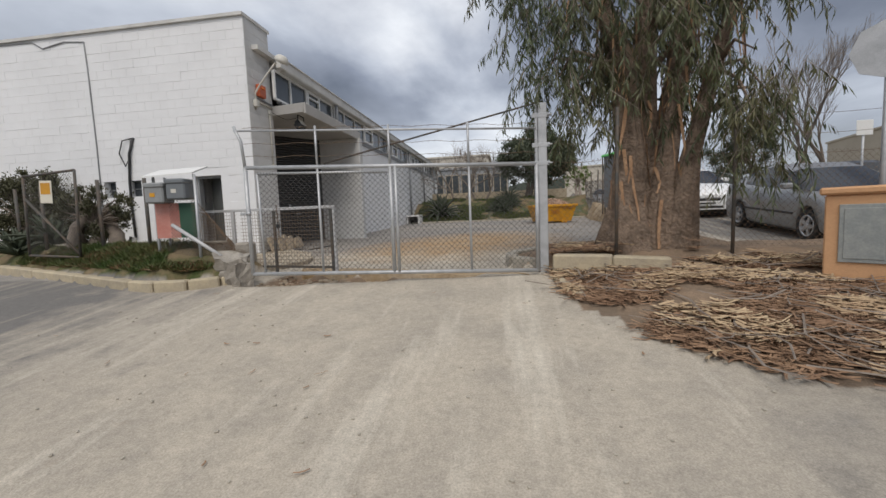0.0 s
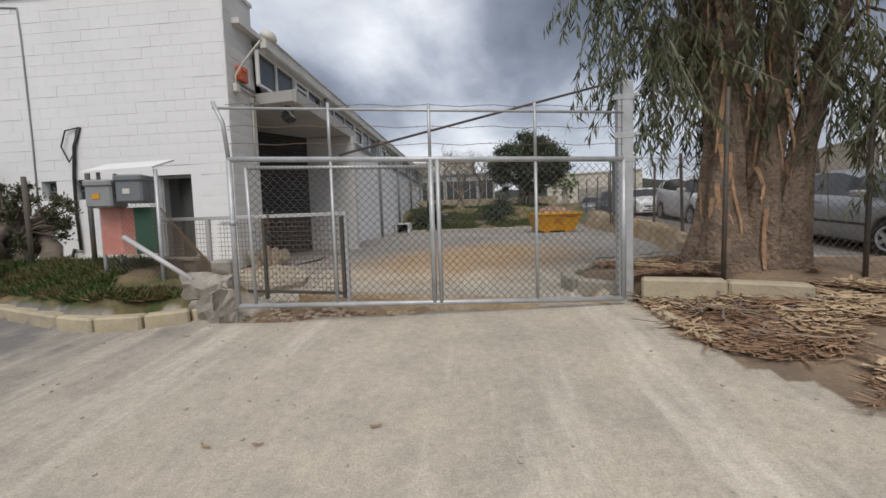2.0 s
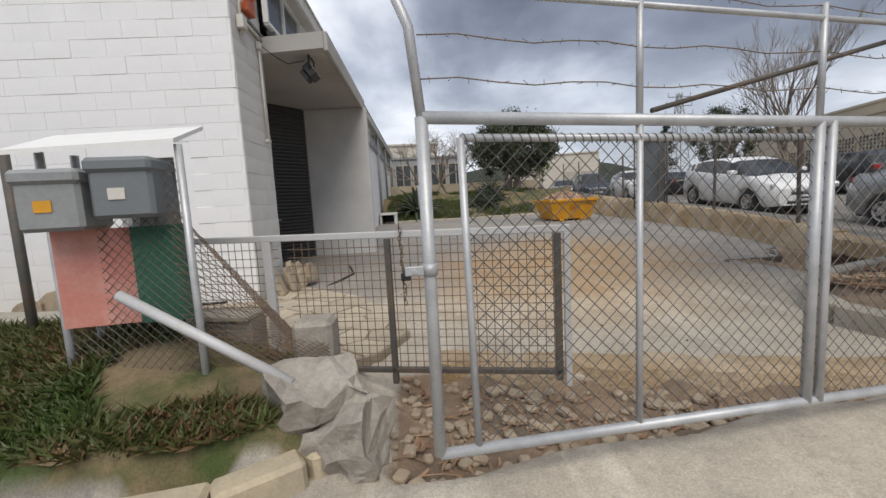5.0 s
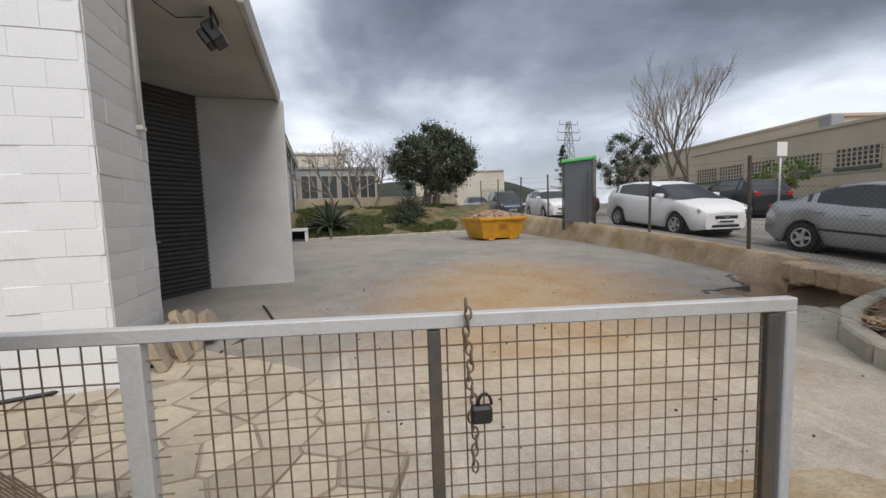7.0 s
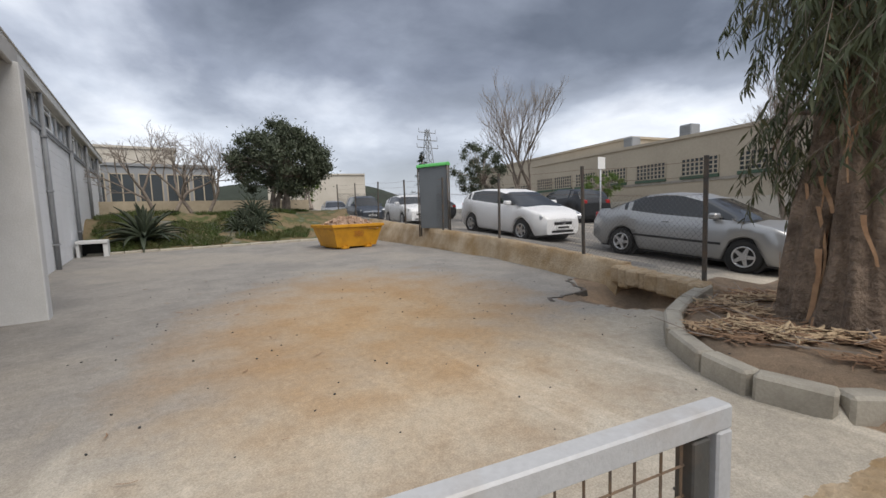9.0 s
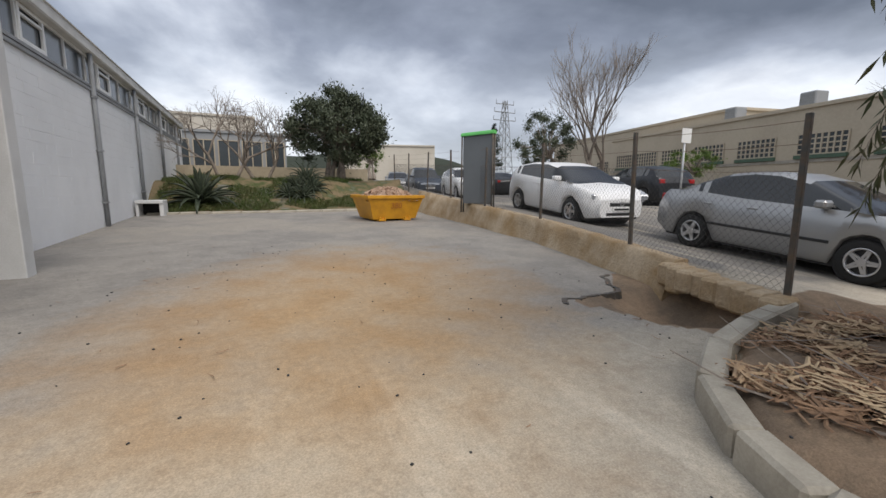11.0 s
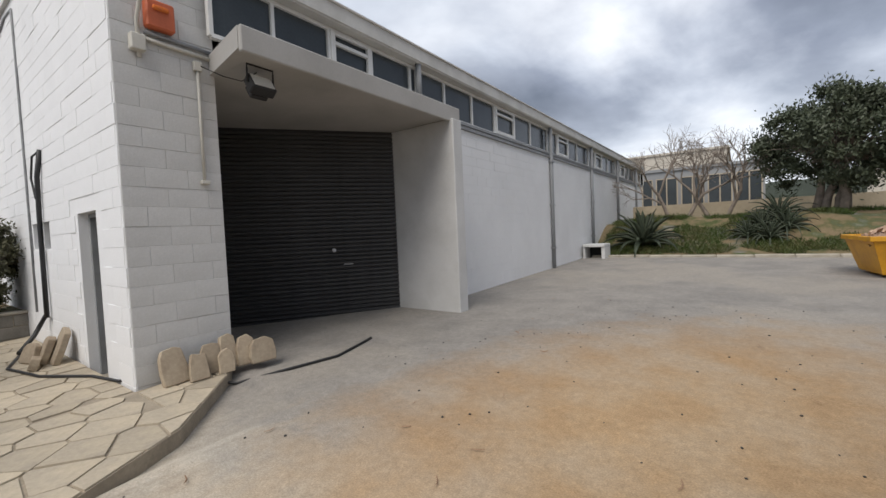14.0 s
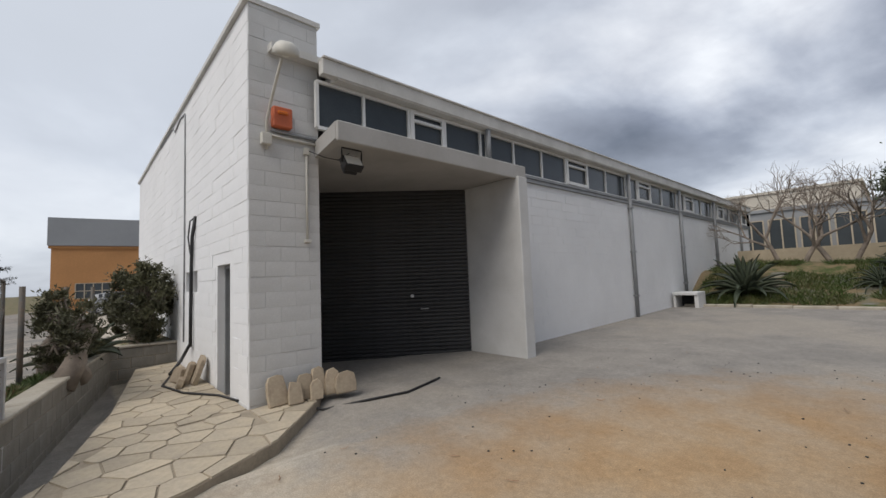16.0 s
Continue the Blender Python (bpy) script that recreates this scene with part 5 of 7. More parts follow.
def gum_tree():
    e = thing("eucalyptus_tree", "huge multi-stemmed eucalyptus with peeling bark and drooping leaves", "tree")
    bm = bmesh.new()
    stems = [
        ([(1.75, 7.0, 0.5), (1.75, 7.0, 0.95), (1.78, 7.02, 1.5), (1.85, 7.05, 2.4), (1.72, 7.05, 3.6), (1.35, 7.1, 4.6), (0.8, 7.2, 5.6), (0.1, 7.4, 6.8)], [0.86, 0.66, 0.50, 0.38, 0.33, 0.27, 0.22, 0.14]),
        ([(2.25, 7.15, 0.5), (2.25, 7.15, 1.0), (2.35, 7.15, 1.8), (2.6, 7.2, 3.0), (2.8, 7.25, 4.2), (3.0, 7.3, 5.6), (3.1, 7.4, 7.6), (3.3, 7.5, 9.5)], [0.72, 0.58, 0.44, 0.36, 0.32, 0.28, 0.2, 0.1]),
        ([(2.05, 7.45, 0.5), (2.05, 7.4, 1.4), (2.15, 7.3, 2.6), (2.2, 7.3, 4.0), (2.15, 7.3, 6.0), (2.2, 7.4, 9.0)], [0.6, 0.48, 0.36, 0.3, 0.24, 0.12]),
        ([(2.55, 7.0, 0.5), (2.6, 7.0, 1.1), (2.8, 7.0, 2.2), (3.15, 7.0, 3.4), (3.6, 7.0, 4.8), (4.2, 7.0, 6.5)], [0.5, 0.40, 0.25, 0.2, 0.15, 0.09]),
    ]
    stems = [([(x * 0.85 + 0.27, y - 0.50, z) for x, y, z in p], [q * (0.58 if i < 2 else 0.48) for i, q in enumerate(r)]) for p, r in stems]
    for k, (p, r) in enumerate(stems):
        ribbed_trunk(bm, p, r, n=72, depth=0.17, seed=k * 7.3)
    part("trunk", bm, BARK, e)
    bm = bmesh.new()      # loose ribbons of bark
    for i in range(150):
        p, r = stems[rnd.choice((0, 0, 1, 1, 2, 3))]
        z = rnd.uniform(0.95, 5.5)
        j = max(q for q in range(len(p) - 1) if p[q][2] <= z)
        k = (z - p[j][2]) / (p[j + 1][2] - p[j][2])
        c = Vector(p[j]).lerp(Vector(p[j + 1]), min(1, k))
        rad = r[j] + (r[j + 1] - r[j]) * min(1, k)
        a = rnd.uniform(0, 2 * pi)
        o = Vector((cos(a), sin(a), 0))
        t = Vector((-sin(a), cos(a), 0))
        w, ln = rnd.uniform(0.006, 0.028), rnd.uniform(0.3, 1.3)
        top = c + o * rad * 1.03
        steps = 5
        vs = []
        for q in range(steps + 1):
            f = q / steps
            b = top + Vector((0, 0, -ln * f)) + o * (0.03 + 0.10 * f * f * rnd.uniform(0.3, 1.2) + 0.10 * max(0, 1.25 - (top.z - ln * f))) + t * 0.05 * sin(f * 3 + i)
            if b.z < 0.86:
                b.z = 0.86
            vs.append((bm.verts.new(b - t * w * (1 - 0.5 * f)), bm.verts.new(b + t * w * (1 - 0.5 * f))))
        for x, y in zip(vs, vs[1:]):
            bm.faces.new((x[0], x[1], y[1], y[0]))
    tagged(part("bark_ribbon", bm, BARK_PALE, e), "loose peeling tan bark ribbons", kind="stuff")
    # limbs and drooping sprays
    bm, lv = bmesh.new(), Leaves()
    tips = []
    for i in range(34):
        p, r = stems[i % 4]
        j = rnd.randrange(3, len(p))
        c = Vector(p[j]) + Vector((0, 0, rnd.uniform(-0.6, 0.3)))
        if c.z < 2.4:
            c.z = rnd.uniform(2.6, 4.0)
        a = rnd.uniform(0, 2 * pi)
        reach = rnd.uniform(0.4, 1.3)
        o = Vector((cos(a), sin(a) * 0.8, 0))
        q = [c, c + o * reach * 0.4 + Vector((0, 0, 0.35)), c + o * reach * 0.8 + Vector((0, 0, 0.4)), c + o * reach + Vector((0, 0, 0.05))]
        add_tube(bm, q, [0.05, 0.035, 0.02, 0.01], n=6)
        tips += [q[1], q[2], q[3], q[3].lerp(q[2], 0.5)]
    # the low hanging boughs seen beside the stems
    for c in ((0.75, 6.9, 4.3), (0.85, 6.7, 3.6), (0.95, 6.6, 3.0), (0.7, 7.0, 4.9), (1.2, 6.5, 4.4), (1.9, 6.3, 4.4), (2.3, 6.3, 4.0), (2.5, 6.3, 4.6), (3.3, 6.5, 3.4), (3.5, 6.6, 2.9), (3.2, 6.3, 4.6), (0.3, 7.0, 5.4), (1.6, 6.3, 5.2), (2.9, 6.4, 5.3), (3.4, 6.5, 2.4)):
        c = Vector(c) + Vector((-0.15, -0.6, 0))
        near = min((Vector(q) for p, _ in stems for q in p), key=lambda q: (q - c - Vector((0, 0, 0.4))).length)
        add_tube(bm, [near, near.lerp(c, 0.5) + Vector((0, 0, 0.25)), c], [0.04, 0.022, 0.008], n=6)
        for k in range(5):
            tips.append(c + Vector((rnd.gauss(0, .22), rnd.gauss(0, .22), rnd.gauss(0, .2))))
    part("limb", bm, BARK, e)
    tw = bmesh.new()
    for c in tips:
        for s in range(5):
            d = Vector((rnd.gauss(0, 0.5), rnd.gauss(0, 0.5), -1)).normalized()
            b = c + Vector((rnd.gauss(0, .18), rnd.gauss(0, .18), rnd.gauss(0, .12)))
            ln = rnd.uniform(0.35, 0.95)
            add_rod(tw, b, b + d * ln, 0.004, 0.002, n=3, cap=False)
            for k in range(24):
                q = b + d * ln * (k + 1) / 24
                lv.leaf(q, Vector((rnd.gauss(0, .45), rnd.gauss(0, .45), -1)), rnd.uniform(0.10, 0.19), rnd.uniform(0.016, 0.028), 0.1)
    tagged(part("twig", tw, TWIG, e), "fine hanging twigs", kind="stuff")
    lv.done("leaf", GUM, e, "long drooping dark green leaves")


gum_tree()


def branching(bm, p, d, length, r, depth, tips, spread=0.6, up=0.25, split=3):
    pts, q = [p], p
    for k in range(3):
        d = (d + rvec() * 0.16 + Vector((0, 0, up * 0.25))).normalized()
        q = q + d * length / 3
        pts.append(q)
    add_tube(bm, pts if depth > 1 else [pts[0], pts[-1]], [r, r * .88, r * .76, r * .64][:len(pts) if depth > 1 else 2], n=6 if r > 0.03 else 3, cap=False)
    if depth == 0:
        tips.append((q, d))
        return
    for k in range(split):
        nd = (d + rvec() * spread + Vector((0, 0, up))).normalized()
        branching(bm, pts[-1] if k else pts[2], nd, length * rnd.uniform(.62, .85), r * 0.56, depth - 1, tips, spread, up, split)


def bare_tree(at, height, name, label, stems=2, depth=4, spread=0.6, leaves=0, up=0.25, r=0.11):
    e = thing(name, label, "tree")
    bm, tips = bmesh.new(), []
    at = Vector(at)
    for s in range(stems):
        d = Vector((rnd.uniform(-.5, .5) + (s - (stems - 1) / 2) * 0.6, rnd.uniform(-.3, .3), 1)).normalized()
        branching(bm, at + Vector((s * 0.25 * stems - 0.12 * stems, 0, -0.1)), d, height * 0.27, r, depth, tips, spread, up)
    part("branch", bm, TWIG, e)
    if leaves:
        lv = Leaves()
        for q, d in tips:
            for k in range(leaves):
                lv.leaf(q + rvec() * 0.16, rvec() + d, rnd.uniform(.05, .09), rnd.uniform(.02, .04))
        lv.done("leaf", SCRUB, e, "sparse small leaves")
    return e


bare_tree((-2.9, 27.6, 2.2), 5.0, "fig_tree", "leafless pale fig tree on the bank", stems=2, depth=5, spread=0.8, up=0.1, r=0.10)
bare_tree((-1.5, 28.0, 2.2), 5.1, "fig_tree", "leafless pale fig tree on the bank", stems=2, depth=5, spread=0.8, up=0.1, r=0.10)
bare_tree((16.4, 24.0, 1.25), 9.2, "street_tree", "bare street tree with fine upright twigs", stems=2, depth=6, spread=0.5, up=0.22, r=0.15)
bare_tree((17.0, 11.0, 1.1), 7.2, "street_tree", "bare street tree with fine upright twigs", stems=2, depth=6, spread=0.5, up=0.22, r=0.13)


def crown_tree(name, at, trunk_h, centre, size, count, mat, label, leaf=(0.05, 0.10, 0.018, 0.03), clumps=60, trunks=3, seed=0.0):
    e = thing(name, label, "tree")
    bm, lv = bmesh.new(), Leaves()
    at, centre = Vector(at), Vector(centre)
    heads = []
    for k in range(clumps):
        d = rvec()
        w = rnd.uniform(0.45, 1.0) ** 0.5
        q = centre + Vector((d.x * size[0], d.y * size[1], d.z * size[2])) * w * (1 + 0.25 * noise.noise((d * 2 + Vector((seed, 0, 0)))))
        heads.append(q)
    for k in range(trunks):
        a = at + Vector((rnd.uniform(-.15, .15) * trunks, rnd.uniform(-.2, .2), -0.1))
        mid = a.lerp(centre, 0.5) + rvec() * 0.2
        add_tube(bm, [a, a.lerp(mid, 0.5) + rvec() * 0.1, mid, mid.lerp(centre, 0.7) + rvec() * 0.3], [0.16, 0.13, 0.10, 0.05], n=8)
    for q in heads:
        add_tube(bm, [at.lerp(centre, 0.7), at.lerp(centre, 0.9).lerp(q, 0.5) + rvec() * 0.1, q], [0.035, 0.02, 0.006], n=4, cap=False)
        for k in range(count // clumps):
            o = rvec() * abs(rnd.gauss(0, 0.19)) * (sum(size) / 3) * 0.62
            lv.leaf(q + o, rvec() * 0.8 + Vector((0, 0, 0.6)), rnd.uniform(leaf[0], leaf[1]) * 1.5, rnd.uniform(leaf[2], leaf[3]) * 1.5, 0.0)
    part("trunk", bm, TWIG, e)
    lv.done("leaf", mat, e, "dense small leaves")
    return e


crown_tree("olive_tree", (2.1, 27.2, 2.25), 1, (2.1, 27.3, 4.75), (2.35, 2.0, 1.65), 52000, OLIVE, "broad dense dark olive tree on the bank", clumps=190, trunks=5, leaf=(0.07, 0.13, 0.03, 0.05))
crown_tree("shrub", (-11.3, 8.3, 1.2), 1, (-11.1, 8.2, 1.95), (0.95, 0.6, 0.85), 22000, SCRUB, "rounded grey-green shrub against the white wall", leaf=(0.04, 0.07, 0.014, 0.022), clumps=130, trunks=4)
crown_tree("street_tree", (13.6, 24.5, 1.7), 1, (12.6, 24.5, 4.4), (1.9, 1.5, 1.6), 16000, OLIVE, "grey-green street tree with loose foliage", leaf=(0.05, 0.10, 0.02, 0.035), clumps=60, trunks=2, seed=4)
crown_tree("street_tree", (19.5, 20.5, 1.5), 1, (19.2, 20.5, 3.3), (1.3, 1.2, 0.75), 4200, FRESH, "small green street tree", leaf=(0.05, 0.10, 0.02, 0.035), clumps=36, trunks=2, seed=9)
crown_tree("bush", (6.2, 36.5, 2.6), 1, (6.6, 38.0, 4.2), (1.3, 1.2, 1.0), 3000, FRESH, "bright green bush beside the street", leaf=(0.06, 0.12, 0.03, 0.05), clumps=30, trunks=2, seed=2)


def spiky(name, at, n, length, width, mat, label, droop=0.5, flat=0.2):
    e = thing(name, label, "plant")
    at = Vector(at)
    bm = bmesh.new()
    for i in range(n):
        a = i * 2.39996 + rnd.uniform(-.2, .2)
        k = i / n
        el = radians(8 + 78 * k) + rnd.uniform(-.1, .1)
        ln = length * rnd.uniform(0.75, 1.05) * (1 - 0.25 * k)
        o = Vector((cos(a), sin(a), 0))
        t = Vector((-sin(a), cos(a), 0))
        rows = []
        for q in range(8):
            f = q / 7
            bend = el - droop * f * f * (1.1 - k)
            c = at + o * ln * f * cos(bend) + Vector((0, 0, 0.05 + ln * f * sin(bend)))
            w = width * (0.55 + 0.75 * sin(min(1, f * 1.5) * pi * 0.5)) * (1 - f) ** 0.55 / 1.1
            up = Vector((0, 0, 1)) * cos(bend) - o * sin(bend)
            rows.append((bm.verts.new(c - t * w + up * w * 0.5), bm.verts.new(c - up * 0.02), bm.verts.new(c + t * w + up * w * 0.5), bm.verts.new(c - up * (0.02 + 0.05 * (1 - f)))))
        for x, y in zip(rows, rows[1:]):
            for m in range(4):
                bm.faces.new((x[m], x[(m + 1) % 4], y[(m + 1) % 4], y[m])).smooth = True
    bmesh.ops.recalc_face_normals(bm, faces=bm.faces)
    tagged(part("leaf", bm, mat, e), "thick pointed grey-green leaves", kind="stuff")
    return e


spiky("agave", (-3.7, 24.0, land(-3.7, 24.0)), 46, 1.75, 0.13, AGAVE, "large grey-green agave on the bank")
for x, y, s in ((0.0, 24.4, 1.0), (0.45, 24.9, 1.15), (-0.55, 24.6, 0.9), (0.3, 25.6, 1.3), (-0.2, 25.2, 1.0)):
    tagged(spiky("yucca", (x, y, land(x, y)), 40, s, 0.035, AGAVE, "clump of narrow-leaved yucca on the bank", droop=0.9), group="yucca clump on the bank")
spiky("agave", (-9.3, 7.6 - 0.35, land(-9.3, 7.2)), 24, 0.85, 0.09, AGAVE, "dark broad-leaved agave in the verge", droop=0.3)
spiky("agave", (-10.0, 7.05, land(-10.0, 7.05)), 24, 0.75, 0.08, AGAVE, "dark broad-leaved agave in the verge", droop=0.3)


def tufts(name, label, mat, spots, count, h, w, lean=0.5):
    lv = Leaves()
    for i in range(count):
        x, y = spots()
        lv.leaf(Vector((x, y, land(x, y) - 0.01)), Vector((rnd.gauss(0, lean), rnd.gauss(0, lean), 1)), rnd.uniform(*h), rnd.uniform(*w), 0.25)
    return tagged(lv.done(name, mat), label, "grass")


def verge_spot(x0=-9.5, x1=-4.25):
    while True:
        x = rnd.uniform(x0, x1)
        y = rnd.uniform(kerb_y(x) + 0.12, wall_y(x) - 0.15)
        if noise.noise((x * 1.1, y * 1.1, 5)) > -0.25:
            return x, y


def bank_spot():
    while True:
        x, y = rnd.uniform(-5.2, 3.2), rnd.uniform(23.0, 27.5)
        if noise.noise((x * 0.8, y * 0.9, 1)) > -0.02 + (0.35 if x > 0.8 else 0):
            return x, y


def patchy(spot, k, lim):
    def f():
        while True:
            x, y = spot()
            if noise.noise((x * 1.5, y * 1.5, k)) > lim:
                return x, y
    return f


tufts("verge_grass", "low green and yellow ground cover on the verge", GRASS, patchy(verge_spot, 11, -0.3), 21000, (0.06, 0.19), (0.008, 0.018), 0.7)
tufts("ice_plant", "fleshy reddish green ice plant on the verge", RED_SUCC, patchy(verge_spot, 21, -0.1), 12000, (0.06, 0.14), (0.014, 0.024), 0.8)
tufts("bank_grass", "rough green grass on the bank", GRASS, bank_spot, 22000, (0.08, 0.30), (0.012, 0.025), 0.5)


def litter(name, label, mat, spots, count, ln, wd, lift=0.03):
    bm = bmesh.new()
    for i in range(count):
        x, y = spots()
        a = rnd.uniform(0, 2 * pi)
        l, w = rnd.uniform(*ln), rnd.uniform(*wd)
        z = land(x, y) + rnd.uniform(0.004, lift)
        d, t = Vector((cos(a), sin(a), 0)), Vector((-sin(a), cos(a), rnd.uniform(-.5, .5)))
        c = Vector((x, y, z))
        curl = rnd.uniform(0, 0.10) * l
        rows = []
        for f in (-0.5, -0.17, 0.17, 0.5):
            m = c + d * l * f + t * 0.10 * l * sin(f * 4 + i) + Vector((0, 0, curl * (4 * f * f) + 0.01))
            ww = w * (1 - 1.2 * f * f)
            rows.append((bm.verts.new(m - t * ww), bm.verts.new(m + Vector((0, 0, w * 0.5))), bm.verts.new(m + t * ww)))
        for p, q in zip(rows, rows[1:]):
            for k in (0, 1):
                bm.faces.new((p[k], p[k + 1], q[k + 1], q[k]))
    return tagged(part(name, bm, mat), label, "litter", kind="stuff")


def dirt_spot():
    while True:
        x, y = rnd.uniform(0.6, 6.5), rnd.uniform(2.2, 7.9)
        if (y < 6.0 and dirt_edge(x, y) > -0.12 * rnd.random()) or (y >= 6.0 and isle_edge(x, y) > 0.1 and x < fence_x(y) + 0.4):
            if hypot(x - 2.0, y - 6.6) > 0.7:
                return x, y


def near_spot():
    while True:
        x, y = dirt_spot()
        if x < 4.2 and noise.noise((x * 1.3, y * 1.3, 3)) > -0.15:
            return x, y


litter("bark_litter", "layer of fallen brown bark and leaves round the tree", LITTER, near_spot, 7500, (0.06, 0.38), (0.004, 0.013))
litter("pale_bark", "curled pale strips of fallen bark", LITTER_PALE, patchy(near_spot, 9, 0.02), 2200, (0.08, 0.34), (0.006, 0.018), 0.06)
litter("fallen_twigs", "long fallen twigs and sticks under the tree", TWIG, near_spot, 160, (0.5, 1.3), (0.006, 0.012), 0.08)


def yard_spot():
    return rnd.uniform(-4.2, 2.6), rnd.uniform(6.6, 15)


def street_spot():
    while True:
        x, y = rnd.uniform(-5, 4), rnd.uniform(-1, 5.6)
        if y < kerb_y(x) - 0.2 and dirt_edge(x, y) < 0:
            return x, y


def specks(name, label, mat, spots, count, size):
    bm = bmesh.new()
    for i in range(count):
        x, y = spots()
        s = rnd.uniform(*size)
        add_box(bm, -s, -s * rnd.uniform(.5, 1), -s * .4, s, s * rnd.uniform(.5, 1), s * .6, m=Matrix.Translation((x, y, land(x, y) + s * .4)) @ Matrix.Rotation(rnd.uniform(0, 6), 4, "Z"), bevel=s * 0.3)
    return tagged(part(name, bm, mat), label, "litter", kind="stuff")


specks("gum_nuts", "scattered dark gum nuts on the yard", BLACK, yard_spot, 190, (0.005, 0.011))
def ditch_spot():
    while True:
        x, y = rnd.uniform(-3.9, 0.4), rnd.uniform(5.3, 6.8)
        if channel(x, y) > 0.5:
            return x, y


specks("ditch_rubble", "broken stones and clods in the ditch behind the gate", ROCK, ditch_spot, 260, (0.01, 0.05))
litter("ditch_leaves", "dead twigs and leaves lying in the ditch", LITTER, ditch_spot, 160, (0.06, 0.25), (0.004, 0.012), 0.03)
specks("grit", "scattered pale stone grit on the drive", KERB, street_spot, 260, (0.005, 0.013))
litter("stray_leaves", "stray dry leaves lying on the yard", LITTER, yard_spot, 40, (0.04, 0.12), (0.003, 0.006), 0.006)
litter("street_leaves", "stray dry leaves lying on the street", LITTER, street_spot, 40, (0.04, 0.12), (0.004, 0.009), 0.008)

# ---- fittings on the building ----
ORANGE = material("orange_siren", (0.55, 0.13, 0.05), 0.5, vary=0.15, scale=6)
CREAM = material("cream_plastic", (0.60, 0.58, 0.52), 0.5, vary=0.08)
LAMP_GLASS = material("lamp_diffuser", (0.75, 0.74, 0.68), 0.3, vary=0.1, bump=0)
RENDER = material("peach_render", (0.62, 0.36, 0.19), 0.9, vary=0.12, scale=2, fine=40, bump=0.4, second=(0.54, 0.30, 0.155))
TAN = material("tan_render", (0.46, 0.40, 0.31), 0.9, vary=0.12, scale=0.4, fine=8, bump=0.1, second=(0.41, 0.35, 0.27))
TAN_PALE = material("pale_render", (0.56, 0.52, 0.45), 0.9, vary=0.1, scale=0.4, fine=8, bump=0.1, second=(0.49, 0.45, 0.38))
BRICK_WALL = material("ochre_block_wall", (0.40, 0.34, 0.25), 0.9, vary=0.2, scale=0.8, fine=5, bump=0.2, second=(0.33, 0.28, 0.2))
STEEL_GREY = material("grey_cladding", (0.30, 0.31, 0.32), 0.5, 0.2, vary=0.1, scale=0.5)
ORANGE_WALL = material("orange_render", (0.50, 0.25, 0.10), 0.9, vary=0.12, scale=0.4, fine=8, bump=0.1)
FARHILL = material("wooded_hill", (0.035, 0.045, 0.03), 0.95, vary=0.4, scale=0.05, fine=0.4, bump=0)


def street_light():
    e = thing("wall_lamp", "white domed lamp on a bent pipe arm above the pier", "lamp")
    bm = bmesh.new()
    add_tube(bm, [(FACE_T + 0.04, 8.96, 4.05), (FACE_T + 0.04, 8.96, 4.42), (FACE_T + 0.19, 8.96, 4.62), (FACE_T + 0.45, 8.96, 4.90), (FACE_T + 0.60, 8.96, 5.05)], 0.02, n=8)
    part("arm", bm, CREAM, e)
    m = Matrix.Translation((FACE_T + 0.73, 8.96, 5.06)) @ Matrix.Rotation(radians(30), 4, "Y") @ Matrix.Rotation(radians(8), 4, "X")
    bm = bmesh.new()
    prof = [(0.03, 0.13), (0.07, 0.125), (0.12, 0.09), (0.155, 0.03), (0.16, -0.03), (0.15, -0.03), (0.14, 0.02), (0.10, 0.07), (0.04, 0.10)]
    rings = [[bm.verts.new(m @ Vector((r * cos(2 * pi * i / 20), r * sin(2 * pi * i / 20), z))) for i in range(20)] for r, z in prof]
    for a, b in zip(rings, rings[1:]):
        for i in range(20):
            bm.faces.new((a[i], a[(i + 1) % 20], b[(i + 1) % 20], b[i])).smooth = True
    bm.faces.new(rings[0])
    bmesh.ops.recalc_face_normals(bm, faces=bm.faces)
    part("shade", bm, CREAM, e)
    bm = bmesh.new()
    bmesh.ops.create_uvsphere(bm, u_segments=12, v_segments=8, radius=0.055, matrix=m @ Matrix.Translation((0, 0, 0.0)))
    part("bulb", bm, LAMP_GLASS, e)


street_light()
sir = thing("siren_box", "orange alarm siren box with a flashing lens", "alarm")
bm = bmesh.new()
add_box(bm, FACE_T + 0.012, 9.02, 4.36, FACE_T + 0.12, 9.28, 4.64, bevel=0.015)
part("case", bm, ORANGE, sir)
bm = bmesh.new()
add_box(bm, FACE_T + 0.12, 9.07, 4.53, FACE_T + 0.15, 9.22, 4.58, bevel=0.014)
part("lens", bm, material("amber_lens", (0.65, 0.16, 0.02), 0.25, vary=0.1), sir)
jb = thing("junction_box", "grey junction box with conduits along the pier", "junction box")
bm = bmesh.new()
add_box(bm, FACE_T + 0.012, 8.88, 4.10, FACE_T + 0.10, 9.01, 4.26, bevel=0.01)
part("case", bm, CREAM, jb)
for z in (4.25, 4.32):
    bm = bmesh.new()
    add_tube(bm, [(FACE_T + 0.035, 9.02, z), (FACE_T + 0.035, 9.66, z - 0.02)], 0.022, n=8)
    part("conduit", bm, GREY_TRIM if z > 4.3 else CREAM, jb)
bm = bmesh.new()
add_rod(bm, (FACE_T + 0.04, 9.50, 4.08), (FACE_T + 0.04, 9.50, 2.86), 0.016, n=8)
